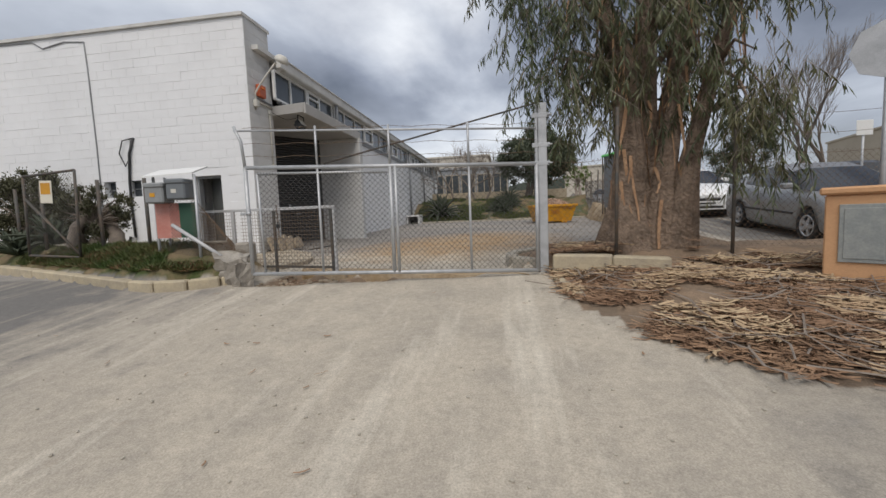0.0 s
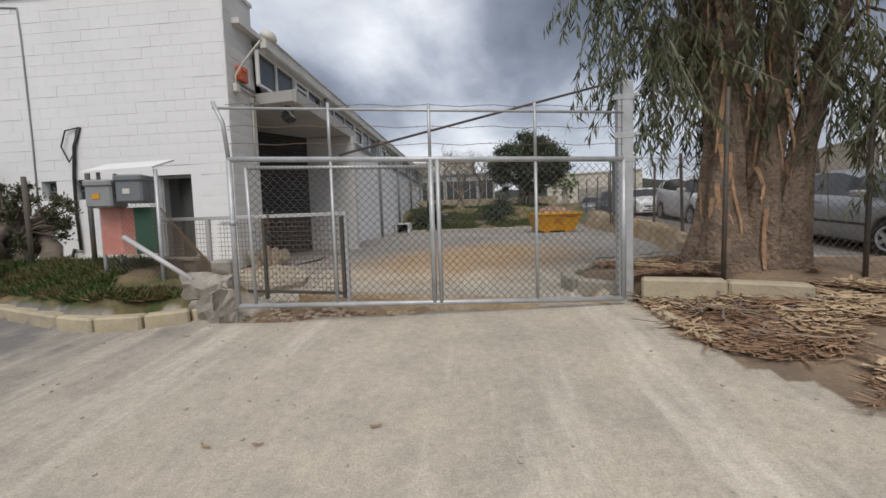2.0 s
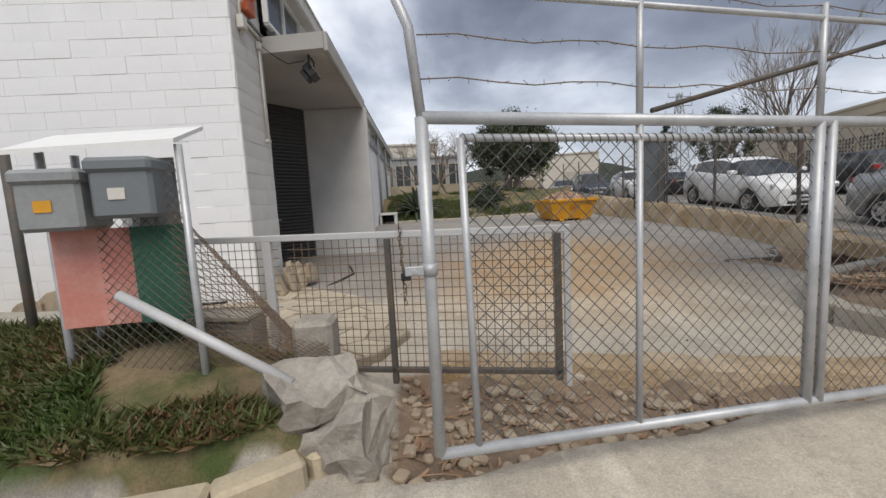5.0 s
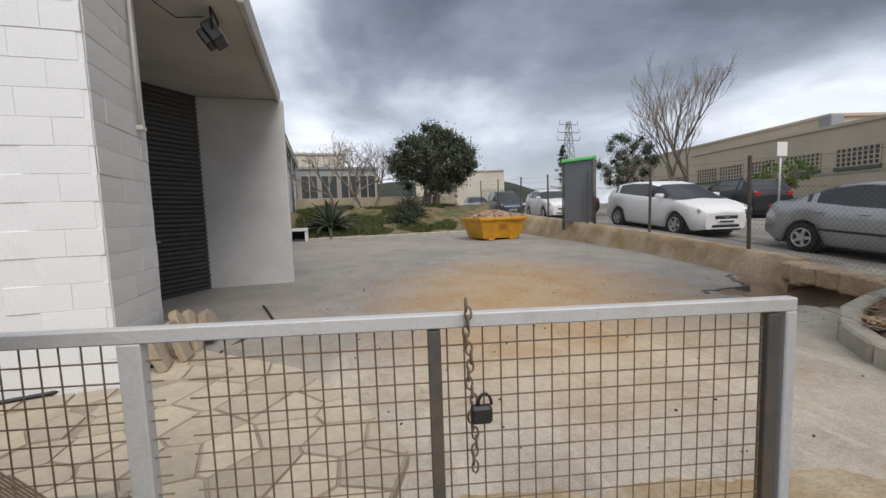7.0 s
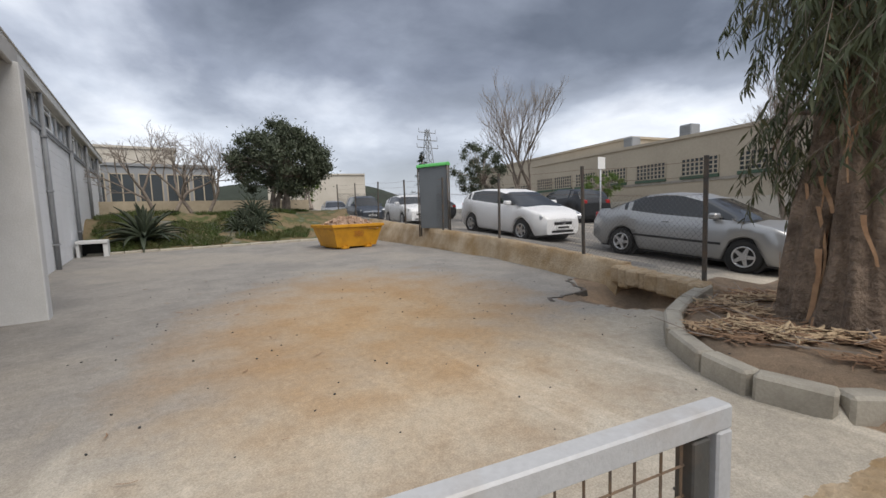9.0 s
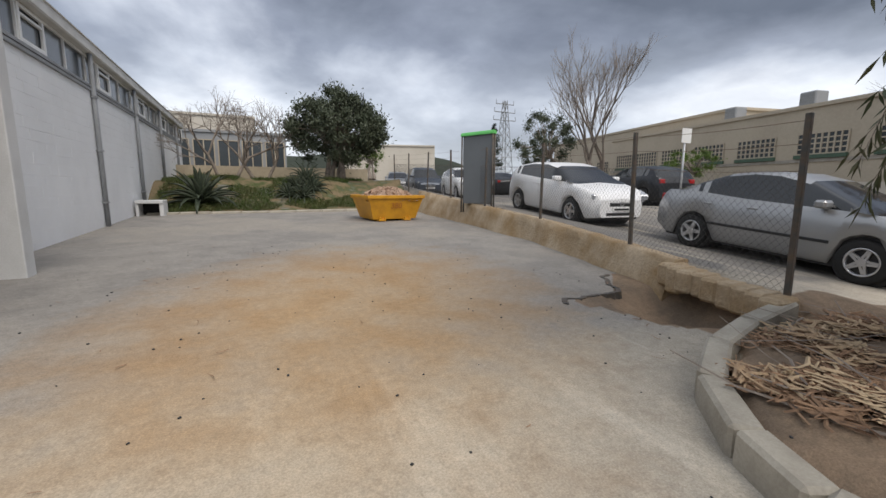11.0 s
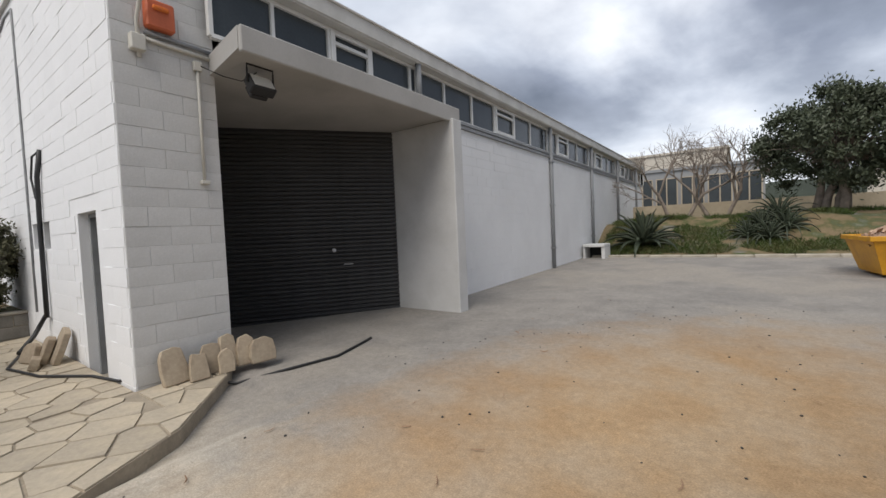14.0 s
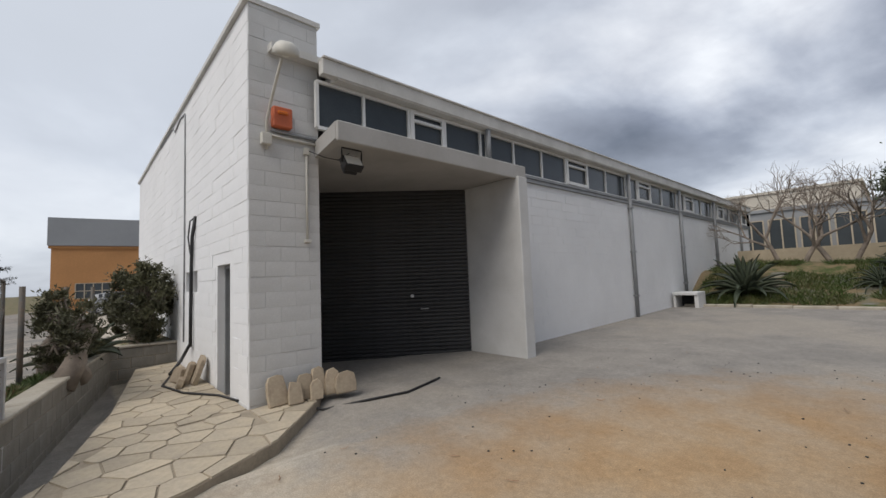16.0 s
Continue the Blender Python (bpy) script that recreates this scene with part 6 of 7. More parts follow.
add_box(bm, FACE_T + 0.012, 9.46, 4.06, FACE_T + 0.07, 9.54, 4.16, bevel=0.006)
add_box(bm, FACE_T + 0.012, 9.46, 2.82, FACE_T + 0.07, 9.55, 2.86, bevel=0.006)
part("drop_pipe", bm, CREAM, jb)
bm = bmesh.new()
add_tube(bm, [(FACE_T + 0.06, 9.52, 4.12), (FACE_T + 0.2, 9.7, 4.02), (-5.35, 9.85, 3.98), (-5.12, 9.9, 4.03)], 0.006, n=6)
part("cable", bm, BLACK, jb)
fl = thing("floodlight", "black square floodlight hung under the canopy", "lamp")
m = Matrix.Translation((-5.02, 9.88, 3.86)) @ Matrix.Rotation(radians(-35), 4, "Y")
bm = bmesh.new()
add_box(bm, -0.07, -0.14, -0.10, 0.05, 0.14, 0.10, m=m, bevel=0.012)
add_box(bm, -0.14, -0.10, -0.08, -0.07, 0.10, 0.08, m=m, bevel=0.012)
part("housing", bm, BLACK, fl)
bm = bmesh.new()
add_box(bm, 0.05, -0.115, -0.078, 0.056, 0.115, 0.078, m=m)
part("glass", bm, LAMP_GLASS, fl)
bm = bmesh.new()
add_tube(bm, [m @ Vector((0, -0.15, 0)), (-5.02, 9.73, 4.0), (-5.02, 9.73, 4.055), (-5.02, 10.03, 4.055), (-5.02, 10.03, 4.0), m @ Vector((0, 0.15, 0))], 0.012, n=6)
part("bracket", bm, BLACK, fl)

# doorway and slit windows
dl = thing("door_2", "dark metal door standing ajar in the street wall", "door", kind="structure")
bm = bmesh.new()
add_box(bm, -0.68, -0.02, 0.0, 0.0, 0.02, 1.83, m=Matrix.Translation((-6.53, FACE_S + 0.2, 0.74)) @ Matrix.Rotation(radians(-28), 4, "Z"), bevel=0.004)
part("leaf", bm, material("door_paint", (0.10, 0.105, 0.10), 0.6, vary=0.2), dl)
bm = bmesh.new()
add_box(bm, -7.20, FACE_S + 0.1, 0.6, -7.15, FACE_S + 0.24, 2.57)
add_box(bm, -6.54, FACE_S + 0.1, 0.6, -6.50, FACE_S + 0.24, 2.57)
add_box(bm, -7.15, FACE_S + 0.1, 2.53, -6.54, FACE_S + 0.24, 2.575)
part("frame", bm, GREY_TRIM, dl)
# walls added inside, the interior's darkness put into their colour
wall("wall_inner", [(-10.2, 11.2, 0.3, -9.2, 11.4, 5.3), (-12.0, 9.2, 0.3, -11.8, 11.4, 5.3), (-11.8, 11.2, 0.3, -10.2, 11.4, 5.3)], INNER_SHADE, "added near-black inner wall standing in for interior shade")
tagged(boxes("floor", [(-17.7, FACE_S + 0.25, 0.4, -5.7, 33.7, 0.66)], CONCRETE), "bare concrete floor inside the factory", "floor", kind="structure")
for x0, x1, z0, z1 in SMALL:
    w = thing("window_2", "small dark louvre window in the street wall", "window", kind="structure")
    bm = bmesh.new()
    add_box(bm, x0 + 0.015, FACE_S + 0.16, z0 + 0.015, x1 - 0.015, FACE_S + 0.18, z1 - 0.015)
    part("pane", bm, PANE, w)
    bm = bmesh.new()
    for z in (z0, (z0 + z1) / 2 - 0.01, z1 - 0.02):
        add_box(bm, x0, FACE_S + 0.13, z, x1, FACE_S + 0.2, z + 0.02)
    part("frame", bm, GREY_TRIM, w)


def hanging_cable(name, label, pts, r, mat=BLACK):
    bm = bmesh.new()
    add_tube(bm, pts, r, n=6)
    return tagged(part(name, bm, mat), label, "cable")


ys = FACE_S - 0.02
hanging_cable("wall_cable", "grey cable run down the white street wall", [(-13, ys, 6.0), (-11.2, ys, 5.98), (-10.9, ys, 5.8), (-10.3, ys, 5.9), (-9.75, ys, 5.85), (-9.72, ys, 5.2), (-9.70, ys, 3.4), (-9.72, ys, 1.2)], 0.016, GREY_TRIM)
hanging_cable("cable_loop", "looped dark cables hanging on the street wall", [(-8.72, ys, 3.55), (-8.95, ys - 0.04, 3.5), (-9.05, ys - 0.05, 3.2), (-8.92, ys - 0.04, 2.9), (-8.8, ys - 0.03, 3.1), (-8.74, ys - 0.02, 3.5)], 0.014)
hanging_cable("cable_bundle", "thick dark cable bundle down the street wall", [(-8.68, ys, 3.56), (-8.80, ys - 0.03, 3.2), (-8.86, ys - 0.03, 2.6), (-8.88, ys - 0.03, 1.9), (-8.84, ys - 0.04, 1.2), (-9.0, 8.7, 1.22), (-8.95, 8.55, 0.95), (-8.7, 8.35, 0.78)], 0.03)
gz = lambda x, y: lerp(y, PROFILE) + 0.095
hanging_cable("ground_cable", "black cable snaking over the paving to the yard", [(x, y, gz(x, y) if x < -5.2 else land(x, y) + 0.02) for x, y in ((-8.7, 8.35), (-8.0, 8.15), (-7.2, 8.3), (-6.6, 8.62), (-6.1, 8.72), (-5.6, 9.05), (-5.2, 9.5), (-4.9, 9.95), (-4.75, 10.5), (-4.9, 11.1), (-4.95, 11.25))], 0.016)


def slab_stone(at, size, tilt, turn, name="stone_slab", group="stone slabs leaning on the pier", label="rough tan stone slab leaning against the wall"):
    bm = bmesh.new()
    w, h, t = size
    n = 8
    prof = []
    for x, z in ((-.5, 0), (-.1, -.01), (.5, .01), (.52, .4), (.46, .9), (.15, 1.0), (-.3, .96), (-.48, .7), (-.53, .3)):
        prof.append((x * w * rnd.uniform(.92, 1.08), z * h * rnd.uniform(.94, 1.06)))
    a = [bm.verts.new((x, -t / 2, z)) for x, z in prof]
    b = [bm.verts.new((x * .97, t / 2, z)) for x, z in prof]
    bm.faces.new(a); bm.faces.new(b[::-1])
    for i in range(len(a)):
        bm.faces.new((a[i], b[i], b[(i + 1) % len(a)], a[(i + 1) % len(a)]))
    bmesh.ops.recalc_face_normals(bm, faces=bm.faces)
    bmesh.ops.bevel(bm, geom=bm.edges[:], offset=0.008, segments=1, affect="EDGES")
    ob = part(name, bm, ROCK)
    ob.matrix_basis = Matrix.Translation(at) @ Matrix.Rotation(turn, 4, "Z") @ Matrix.Rotation(tilt, 4, "X")
    return tagged(ob, label, "stone", group)


for y, off, w, h, t in ((9.02, .22, .30, .50, .07), (9.2, .33, .22, .36, .06), (9.36, .24, .26, .44, .06), (9.46, .36, .2, .32, .05), (9.56, .25, .24, .5, .07), (9.72, .30, .26, .42, .07), (9.86, .40, .34, .36, .08)):
    slab_stone((FACE_T + off, y, gz(-5.7, y) - 0.02), (w * 0.8, h * 0.78, t), radians(-16 + rnd.uniform(-5, 5)), radians(90 + rnd.uniform(-12, 12)))
for x, o, w, h, t in ((-7.75, .22, .3, .45, .07), (-7.95, .3, .32, .34, .08), (-8.12, .4, .28, .26, .07), (-7.7, .42, .24, .16, .09)):
    slab_stone((x, FACE_S - o, gz(x, 8.7) - 0.02), (w, h, t), radians(-20), radians(rnd.uniform(-14, 14)), label="rough tan stone slab leaning beside the doorway", group="stone slabs by the doorway")
dr = thing("drain_box", "small open concrete drain box at the foot of the bank", "drain")
bm = bmesh.new()
add_box(bm, -5.38, 22.15, 1.40, -4.62, 22.95, 1.50, bevel=0.012)
add_box(bm, -4.74, 22.2, 0.9, -4.62, 22.95, 1.398, bevel=0.012)
add_box(bm, -5.38, 22.2, 0.9, -5.30, 22.95, 1.398, bevel=0.012)
part("kerb", bm, WHITE_GREYISH, dr)
# back painted near-black for the shade inside the drain
bm = bmesh.new()
add_box(bm, -5.30, 22.8, 0.9, -4.74, 22.94, 1.398)
part("back", bm, INNER_SHADE, dr)

# ---- things beside the gate ----
TIN = material("grey_tin", (0.30, 0.31, 0.31), 0.5, 0.3, vary=0.15, scale=6)
PINK = material("faded_red_panel", (0.50, 0.20, 0.16), 0.8, vary=0.15, scale=4, second=(0.56, 0.30, 0.25))
MESHGREEN = material("green_shade_net", (0.035, 0.12, 0.075), 0.8, vary=0.2, scale=5)


def letter_stand():
    e = thing("letterbox_stand", "makeshift letterbox stand with a white tin roof", "letterbox")
    T = Matrix.Translation((-5.30, 6.05, 0.84)) @ Matrix.Rotation(radians(8), 4, "Z")
    bm = bmesh.new()
    v = [T @ Vector(p) for p in ((-0.42, -0.25, 1.38), (0.40, -0.25, 1.42), (0.42, 0.16, 1.56), (-0.40, 0.16, 1.52))]
    lo = [bm.verts.new(q) for q in v]
    hi = [bm.verts.new(q + Vector((0, 0, 0.025))) for q in v]
    bm.faces.new(lo[::-1]); bm.faces.new(hi)
    for i in range(4):
        bm.faces.new((lo[i], lo[(i + 1) % 4], hi[(i + 1) % 4], hi[i]))
    part("roof", bm, FRAME_WHITE, e)
    for x, y in ((0.40, -0.2), (-0.36, -0.05), (-0.30, 0.14)):
        bm = bmesh.new()
        add_rod(bm, T @ Vector((x, y, -0.35)), T @ Vector((x, y, 1.42)), 0.022, n=8)
        part("post", bm, GALV, e)
    for x, mat, z in ((-0.20, TIN, 1.0), (0.14, BOARD, 1.05)):
        bm = bmesh.new()
        add_box(bm, x - 0.15, -0.30, z - 0.02, x + 0.15, -0.02, z + 0.28, m=T, bevel=0.02)
        add_box(bm, x - 0.16, -0.32, z + 0.22, x + 0.16, -0.02, z + 0.30, m=T, bevel=0.02)
        part("letterbox", bm, mat, e, label="dark grey plastic letterbox")
        bm = bmesh.new()
        add_box(bm, x - 0.06, -0.306, z + 0.08, x + 0.02, -0.301, z + 0.14, m=T)
        part("sticker", bm, YELLOW if x < 0 else CREAM, e)
    bm = bmesh.new()
    add_box(bm, -0.34, -0.10, 0.42, 0.06, -0.08, 0.98, m=T)
    part("panel", bm, PINK, e, label="faded red panel")
    bm = bmesh.new()
    add_box(bm, 0.07, -0.13, 0.42, 0.36, -0.11, 0.98, m=T)
    part("net", bm, MESHGREEN, e, label="green shade netting")
    bm = bmesh.new()
    add_link(bm, T @ Vector((-0.36, -0.05, 0)), T @ Vector((0.40, -0.2, 0)), 0.95, 2.15, 0.95, 2.15, 0.06, 0.002)
    tagged(part("chain_link", bm, WIRE, e), "loose chain-link wire", kind="stuff")


letter_stand()
# sagging remnant of mesh between stand and low fence
bm = bmesh.new()
add_link(bm, (-4.98, 5.92, 0), (-4.45, 6.18, 0), 0.95, 1.95, 0.9, 1.1, 0.05, 0.0022)
add_link(bm, (-5.0, 5.9, 0), (-4.2, 6.12, 0), 0.85, 1.25, 0.8, 1.0, 0.05, 0.0022)
tagged(part("torn_mesh", bm, RUSTY), "torn sagging chain-link remnant beside the wicket", "mesh", kind="stuff")
bm = bmesh.new()
add_rod(bm, (-5.17, 5.72, 1.47), (-4.28, 5.60, 0.97), 0.028, n=12)
tagged(part("fallen_pole", bm, WORN_PAINT), "fallen white steel pole leaning on the verge", "pole")
lump = thing("concrete_footing", "broken concrete footing at the end of the fallen pole", "concrete")
bm = bmesh.new()
add_box(bm, -4.40, 5.52, 0.45, -3.96, 5.86, 0.97, m=Matrix.Translation((-4.2, 5.7, 0.7)) @ Matrix.Rotation(radians(24), 4, "Z") @ Matrix.Rotation(radians(9), 4, "X") @ Matrix.Translation((4.2, -5.7, -0.7)))
add_box(bm, -4.12, 5.40, 0.45, -3.86, 5.66, 0.84, m=Matrix.Translation((-4.0, 5.5, 0.7)) @ Matrix.Rotation(radians(-18), 4, "Z") @ Matrix.Rotation(radians(-8), 4, "Y") @ Matrix.Translation((4.0, -5.5, -0.7)))
bmesh.ops.subdivide_edges(bm, edges=bm.edges[:], cuts=5, use_grid_fill=True)
for v in bm.verts:
    v.co += 0.11 * noise.noise_vector(v.co * 4.5) + 0.035 * noise.noise_vector(v.co * 15)
part("lump", bm, CONCRETE, lump)
bm = bmesh.new()
add_box(bm, -4.44, 6.12, 0.45, -4.18, 6.36, 1.14, m=None, bevel=0.03)
part("stump", bm, CONCRETE, lump)


def open_leaf():
    e = thing("side_gate", "old mesh gate leaf standing open with a yellowed notice", "gate")
    m = Matrix.Translation((-8.75, 6.35, 0.95)) @ Matrix.Rotation(radians(-4), 4, "Z") @ Matrix.Rotation(radians(2.5), 4, "Y")
    bm = bmesh.new()
    P = lambda x, z: m @ Vector((x, 0, z))
    for a, b in (((0, 0.06), (0, 1.5)), ((1.2, 0.06), (1.2, 1.6)), ((0, 1.5), (1.2, 1.6)), ((0, 0.06), (1.2, 0.06)), ((0, 1.1), (1.2, 0.1))):
        add_rod(bm, P(*a), P(*b), 0.022, n=8)
    part("frame", bm, DARK_STEEL, e)
    bm = bmesh.new()
    add_link(bm, P(0, 0), P(1.2, 0), 1.02, 2.42, 1.02, 2.48, 0.065, 0.002)
    tagged(part("chain_link", bm, WIRE, e), "thin chain-link wire", kind="stuff")
    bm = bmesh.new()
    add_box(bm, 0.42, -0.035, 1.02, 0.70, -0.025, 1.42, m=m, bevel=0.003)
    part("notice", bm, material("notice_board", (0.70, 0.66, 0.55), 0.6, vary=0.08), e)
    bm = bmesh.new()
    add_box(bm, 0.45, -0.039, 1.18, 0.67, -0.036, 1.38, m=m)
    part("notice_mark", bm, YELLOW, e)


open_leaf()
for x, y in ((-7.45, 6.62), (-6.3, 6.45), (-9.2, 7.0), (-10.3, 7.35)):
    bm = bmesh.new()
    add_rod(bm, (x, y, 0.8), (x, y, 2.35), 0.03, n=8)
    tagged(part("fence_post", bm, DARK_STEEL), "dark steel fence post on the verge", "post", "posts on the verge")
crown_tree("shrub", (-8.1, 7.0, 1.1), 1, (-8.0, 7.0, 1.75), (0.75, 0.35, 0.55), 9000, SCRUB, "tangled brown-green shrub behind the gate leaf", leaf=(0.03, 0.06, 0.01, 0.018), clumps=70, trunks=4)

# meter kiosk
kio = thing("meter_kiosk", "peach rendered meter kiosk with a grey steel hatch", "kiosk", (3.75, 4.85, 0.44))
kio.rotation_euler = (0, 0, radians(-45))
bm = bmesh.new()
add_box(bm, -0.36, -0.25, -0.2, 0.40, 0.35, 1.08, bevel=0.015)
part("body", bm, RENDER, kio)
bm = bmesh.new()
add_box(bm, -0.40, -0.29, 1.08, 0.44, 0.39, 1.16, bevel=0.02)
part("cap", bm, RENDER, kio)
bm = bmesh.new()
add_box(bm, -0.24, -0.272, 0.38, 0.14, -0.245, 0.98, bevel=0.006)
add_box(bm, -0.20, -0.28, 0.42, 0.10, -0.27, 0.94, bevel=0.004)
part("hatch", bm, material("grey_hatch", (0.28, 0.30, 0.29), 0.5, 0.2, vary=0.2, scale=8, second=(0.36, 0.37, 0.35)), kio)
st = thing("stop_sign", "octagonal road sign seen from behind on a grey pole", "road sign", (4.42, 5.65, 0.6))
bm = bmesh.new()
add_rod(bm, (0, 0, -0.1), (0, 0, 2.9), 0.03, n=10)
part("pole", bm, GALV, st)
bm = bmesh.new()
add_rod(bm, (0, -0.045, 2.6), (0, -0.03, 2.6), 0.34, n=8)
part("plate", bm, GALV, st)
st.rotation_euler = (0, 0, radians(-35))
for px, py in ((12.0, 16.0),):
    pk = thing("parking_sign", "small white sign on a grey pole across the street", "road sign", (px, py, street(py)))
    bm = bmesh.new()
    add_rod(bm, (0, 0, -0.1), (0, 0, 2.7), 0.035, n=8)
    part("pole", bm, GALV, pk)
    bm = bmesh.new()
    add_box(bm, -0.25, -0.06, 2.3, 0.25, -0.04, 2.8, bevel=0.01)
    part("plate", bm, FRAME_WHITE, pk)

# ---- buildings around ----


def works(name, label, m, length, height, depth, wall_mat, band, windows, sill=GREEN):
    """A long low works building: local x along the front, y back from it. windows: x, width, z0, z1, columns, rows."""
    e = thing(name, label, "building", kind="")
    bm = bmesh.new()
    add_box(bm, 0, 0, -1.5, length, depth, height, m=m)
    part("wall", bm, wall_mat, e)
    bm = bmesh.new()
    add_box(bm, -0.15, -0.12, height, length + 0.15, depth, height + 0.18, m=m)
    part("roof", bm, wall_mat, e)
    if band:
        bm = bmesh.new()
        add_box(bm, -0.03, -0.06, band, length, -0.002, band + 0.16, m=m)
        part("band", bm, CONCRETE, e)
    for x, w, z0, z1, nc, nr in windows:
        bm = bmesh.new()
        add_box(bm, x, -0.02, z0, x + w, -0.006, z1, m=m)
        win = part("window", bm, PANE, e)
        bm = bmesh.new()
        for i in range(nc + 1):
            xx = x + w * i / nc
            add_box(bm, xx - 0.035, -0.07, z0, xx + 0.035, -0.021, z1, m=m)
        for i in range(nr + 1):
            zz = z0 + (z1 - z0) * i / nr
            add_box(bm, x, -0.065, zz - 0.03, x + w, -0.0215, zz + 0.03, m=m)
        part("frame", bm, TAN, win)
        if sill:
            bm = bmesh.new()
            add_box(bm, x - 0.06, -0.14, z0 - 0.22, x + w + 0.06, -0.003, z0 - 0.04, m=m)
            part("sill", bm, sill, win)
    return e


DULLGREEN = material("dull_green_paint", (0.07, 0.12, 0.08), 0.7, vary=0.15)
ANG = radians(77)
mR = Matrix.Translation((21.2, 8.0, 1.0)) @ Matrix.Rotation(ANG, 4, "Z") @ Matrix.Diagonal((1, -1, 1, 1))
works("works_building", "long tan works building across the street with gridded windows", mR, 26, 5.0, 14, TAN, 2.35, [(x, 2.25, 2.75, 3.75, 8, 4) for x in (1.2, 4.6, 8.0, 11.4, 14.6, 17.6, 20.4, 23.0)], DULLGREEN)
works("works_building", "taller tan works block behind the bare tree", mR @ Matrix.Translation((17, 3, 0)), 26, 6.3, 14, TAN, 0, [(x, 2.0, 2.6, 3.7, 6, 4) for x in (11, 14, 17, 20)], DULLGREEN)
for x in (5.0, 10.6, 15.2):
    u = thing("roof_cooler", "grey evaporative cooler box on the works roof", "cooler", group="roof coolers")
    bm = bmesh.new()
    add_box(bm, x, 1.2, 5.18, x + 0.85, 2.05, 6.10, m=mR, bevel=0.05)
    part("case", bm, STEEL_GREY, u)
    bm = bmesh.new()
    for k in range(6):
        add_box(bm, x + 0.08, 1.17, 5.30 + k * 0.13, x + 0.77, 1.198, 5.36 + k * 0.13, m=mR)
    part("louvre", bm, TIN, u)
# low wall and pavement line across the street
bm = bmesh.new()
add_box(bm, -2, -3.6, -1.5, 40, -3.4, 1.3, m=mR)
tagged(part("wall_street", bm, TAN_PALE), "low pale rendered wall along the far pavement", "wall", kind="structure")
mN = Matrix.Translation((-30, 46, 1.5))
works("hall", "broad pale hall with a shallow roof behind the yard", mN, 28.5, 6.2, 16, TAN_PALE, 4.4, [(14 + 3.2 * k, 2.6, 2.6, 3.7, 6, 2) for k in range(5)], None)
mN2 = Matrix.Translation((-12, 39.0, 2.2))
works("long_shed", "long low grey shed with white-framed panes behind the bank", mN2, 12.5, 3.4, 4, STEEL_GREY, 0, [(0.6 + 1.5 * k, 1.25, 0.9, 2.9, 2, 1) for k in range(8)], None)
bm = bmesh.new()
add_box(bm, -6, 31.4, 1.8, 4.6, 31.6, 3.05)
tagged(part("wall_bank", bm, BRICK_WALL), "ochre block wall behind the bank", "wall", kind="structure")
mN3 = Matrix.Translation((8.6, 60, 2.0)) @ Matrix.Rotation(radians(72), 4, "Z") @ Matrix.Diagonal((1, -1, 1, 1))
works("warehouse", "pale warehouse far up the street", mN3, 30, 5.2, 12, TAN_PALE, 3.6, [(1.5 + 4 * k, 2.6, 2.2, 3.2, 4, 2) for k in range(6)], None)
mL = Matrix.Translation((-44, 5.6, 0.8)) @ Matrix.Rotation(radians(80), 4, "Z")
works("orange_works", "orange rendered works with a grey metal parapet", mL, 24, 5.0, 14, ORANGE_WALL, 0, [(1.5 + 3.2 * k, 2.2, 1.0, 2.2, 4, 2) for k in range(6)], None)
bm = bmesh.new()
add_box(bm, -0.2, -0.2, 5.2, 24.2, 14, 7.4, m=mL)
tagged(part("parapet", bm, STEEL_GREY), "tall grey metal parapet of the orange works", "parapet", kind="structure")
car("suv", SILVER, "silver car parked by the orange works", (-36.5, 8.4), (-36.0, 10.9), lambda y: land(-36, 9.5), rear_lamps=True)


def conifer(at, h, label):
    e = thing("pine_tree", label, "tree")
    at = Vector(at)
    bm, lv = bmesh.new(), Leaves()
    add_tube(bm, [at, at + Vector((0.1, 0, h * .5)), at + Vector((0, 0, h))], [0.2, 0.14, 0.04], n=8)
    for i in range(70):
        f = rnd.uniform(0.25, 1)
        a = rnd.uniform(0, 2 * pi)
        r = h * 0.30 * (1.08 - f) * rnd.uniform(.5, 1.1)
        p = at + Vector((0, 0, h * f))
        q = p + Vector((cos(a) * r, sin(a) * r, 0.1 * r))
        add_rod(bm, p, q, 0.03, 0.01, n=4, cap=False)
        for k in range(60):
            c = p.lerp(q, rnd.uniform(.25, 1.05)) + rvec() * 0.12 * h / 8
            lv.leaf(c, rvec() + Vector((cos(a), sin(a), 0.2)), rnd.uniform(.15, .3), .05)
    part("trunk", bm, TWIG, e)
    lv.done("needles", PINE, e, "dark needle sprays")


conifer((-47, 1.6, 0.8), 7.4, "dark layered conifer by the orange works")
conifer((27, 53, 2.0), 8.0, "dark pointed conifer far up the street")


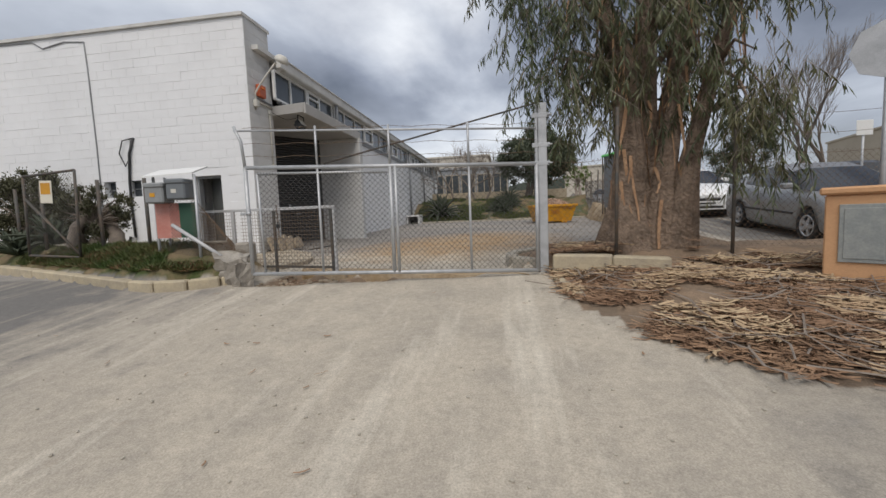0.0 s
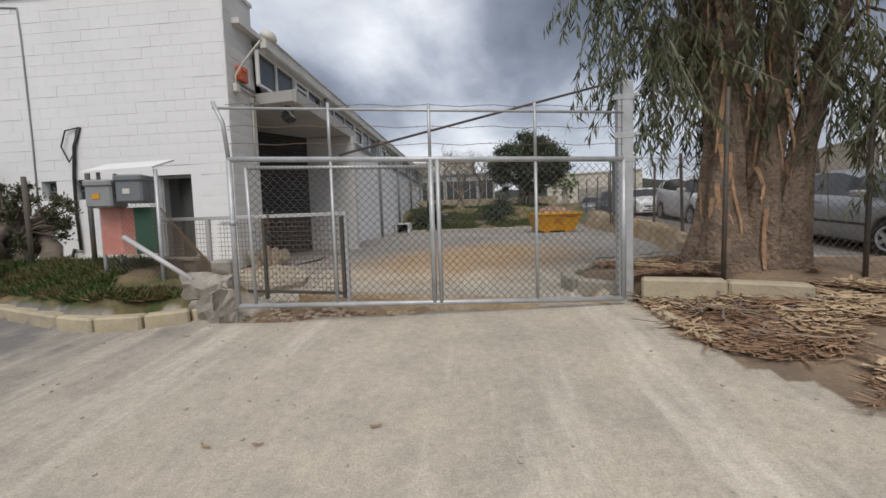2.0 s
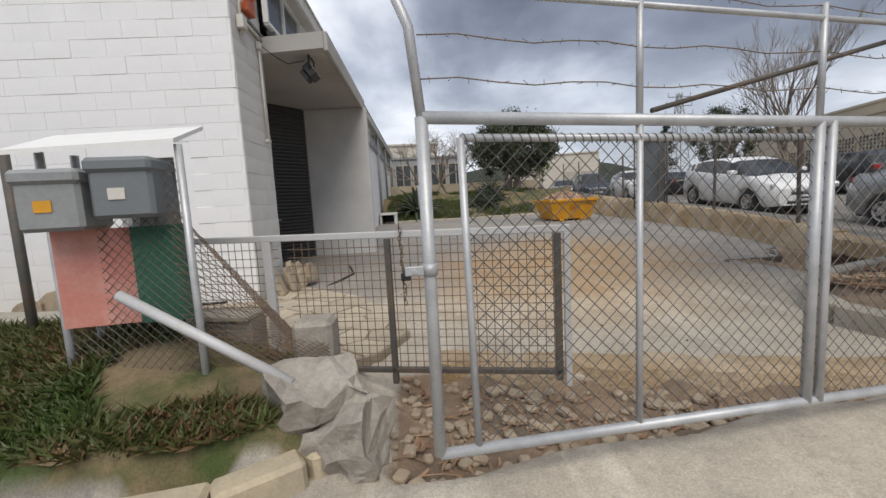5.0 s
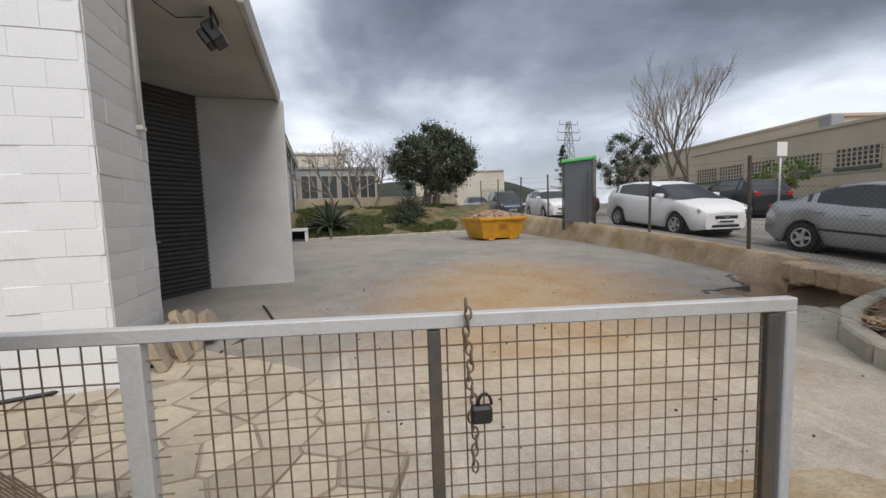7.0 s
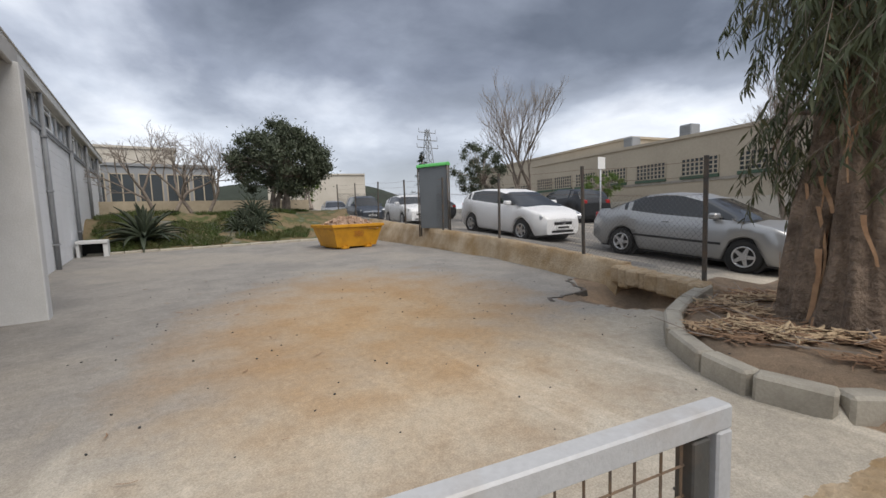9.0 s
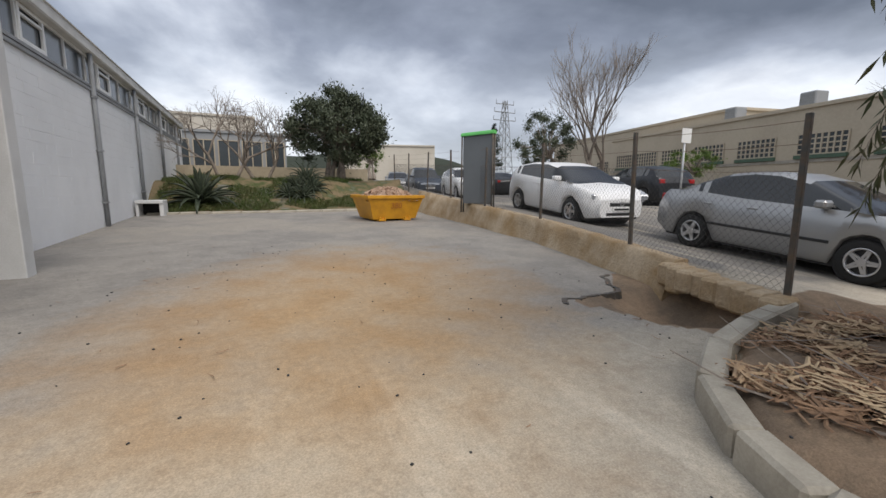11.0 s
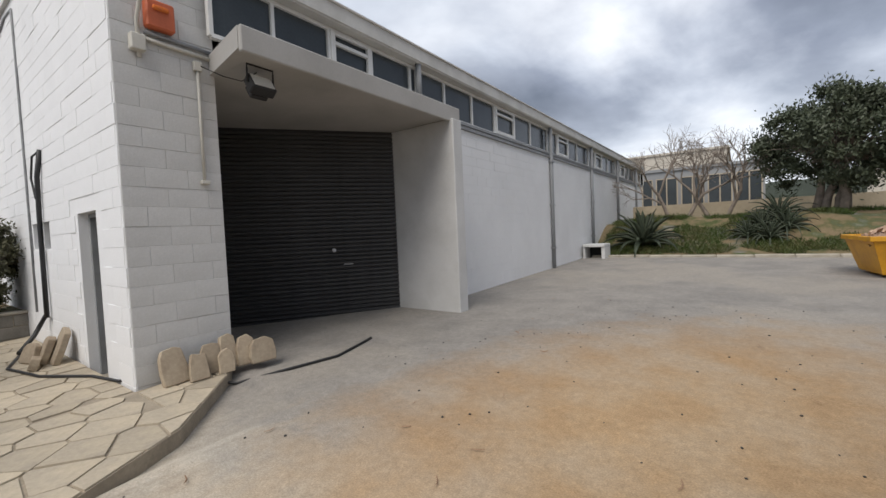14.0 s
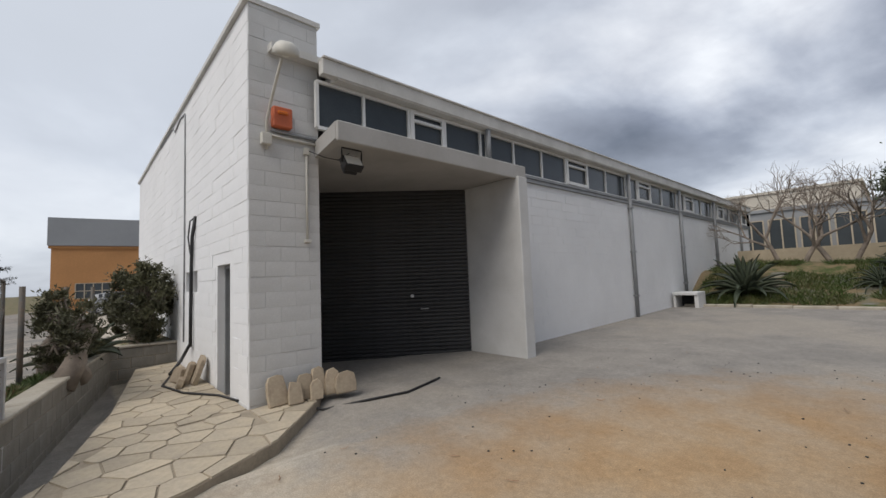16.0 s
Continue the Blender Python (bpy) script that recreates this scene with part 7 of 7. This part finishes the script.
def pylon(at, h):
    e = thing("pylon", "steel lattice power pylon in the distance", "pylon")
    bm = bmesh.new()
    at = Vector(at)
    n = 9
    cs = [(-1, -1), (1, -1), (1, 1), (-1, 1)]
    W = lambda f: 1.5 * (1 - f) + 0.35
    C = lambda i, f: at + Vector((cs[i % 4][0] * W(f), cs[i % 4][1] * W(f), h * f))
    for k in range(n):
        for i in range(4):
            add_rod(bm, C(i, k / n), C(i, (k + 1) / n), 0.10, n=4, cap=False)
            add_rod(bm, C(i, k / n), C(i + 1, (k + 1) / n), 0.05, n=4, cap=False)
            add_rod(bm, C(i + 1, k / n), C(i, (k + 1) / n), 0.05, n=4, cap=False)
    for f, w in ((0.78, 3.0), (0.87, 2.8), (0.96, 2.4)):
        add_rod(bm, at + Vector((-w, 0, h * f)), at + Vector((w, 0, h * f)), 0.10, n=4)
        for s in (-1, 1):
            add_rod(bm, at + Vector((s * w, 0, h * f)), at + Vector((s * w, 0, h * f + 0.9)), 0.08, n=4)
    part("lattice", bm, STEEL_GREY, e)


pylon((52.6, 90, 2), 20)


def hill(name, label, cx, cy, length, ang, height):
    bm = bmesh.new()
    rows = []
    for i in range(61):
        f = i / 60
        x = (f - .5) * length
        hgt = height * (sin(pi * f) ** 0.8) * (1 + 0.22 * noise.noise((f * 9, cx * .01, 0))) + 1.2 * noise.noise((f * 60, 1, 0))
        rows.append([bm.verts.new((cx + x * cos(ang) - o * sin(ang), cy + x * sin(ang) + o * cos(ang), z)) for o, z in ((-60, -3), (-25, hgt * .6), (0, hgt), (60, -3))])
    for a, b in zip(rows, rows[1:]):
        for k in range(3):
            bm.faces.new((a[k], a[k + 1], b[k + 1], b[k]))
    bmesh.ops.recalc_face_normals(bm, faces=bm.faces)
    return tagged(part(name, bm, FARHILL), label, "hill", kind="structure")


hill("backdrop_hill", "low wooded hill in the distance", 70, 300, 260, radians(-12), 26)

# ---- painted blocks of the pier and street wall ----


def block_face(parent, m, u0, u1, z0, z1, holes, mat, near):
    """Courses of blocks 0.40 x 0.20 on a wall face; m takes local x along the wall, -y outward. near: which are objects of their own."""
    shared = {}
    rest = bmesh.new()
    k, z, count = 0, z0, 0
    while z < z1 - 0.05:
        x = u0 - 0.2 * (k % 2)
        h = min(0.2, z1 - z) - 0.002
        while x < u1:
            a, b = max(u0, x) + 0.001, min(u1, x + 0.4) - 0.001
            x += 0.4
            if b - a < 0.04 or any(a < q[1] + 0.003 and b > q[0] - 0.003 and z < q[3] and z + h > q[2] for q in holes):
                continue
            c = ((a + b) / 2, z + h / 2)
            lift = rnd.choice((0.0, 0.0, 0.0, 0.0, 0.0015, 0.004, -0.001))
            if near(*c):
                key = (round(b - a, 3), round(h, 3))
                if key not in shared:
                    q = bmesh.new()
                    add_box(q, -key[0] / 2, -0.006, -h / 2, key[0] / 2, 0.004, h / 2, bevel=0.0025)
                    shared[key] = mesh_of("block", q, mat)
                ob = new("block", shared[key])
                ob.parent = parent
                ob.matrix_basis = m @ Matrix.Translation((c[0], -lift, c[1]))
            else:
                add_box(rest, a, -0.006 - lift, z, b, 0.003, z + h, m=m, bevel=0.0025)
        z += 0.2
        k += 1
    o = part("block_courses", rest, mat, parent)
    tagged(o, kind="stuff")


mS = Matrix.Translation((0, FACE_S, 0))
block_face(w_s, mS, -17.9, FACE_T - 0.005, 0.56, TOP - 0.01, [DOOR] + SMALL, WHITE, lambda x, z: x > -8.8 and z < 4.1)
mE = Matrix.Translation((FACE_T, 0, 0)) @ Matrix.Rotation(radians(90), 4, "Z")
block_face(w_pier, mE, FACE_S + 0.003, PIER_N - 0.003, 0.56, TOP - 0.01, [], WHITE_GREYISH, lambda x, z: z < 5)
mM = Matrix.Translation((FACE_E, 0, 0)) @ Matrix.Rotation(radians(90), 4, "Z")
block_face(w_e, mM, 13.33, 33.9, 0.56, 4.27, [], WHITE, lambda x, z: False)
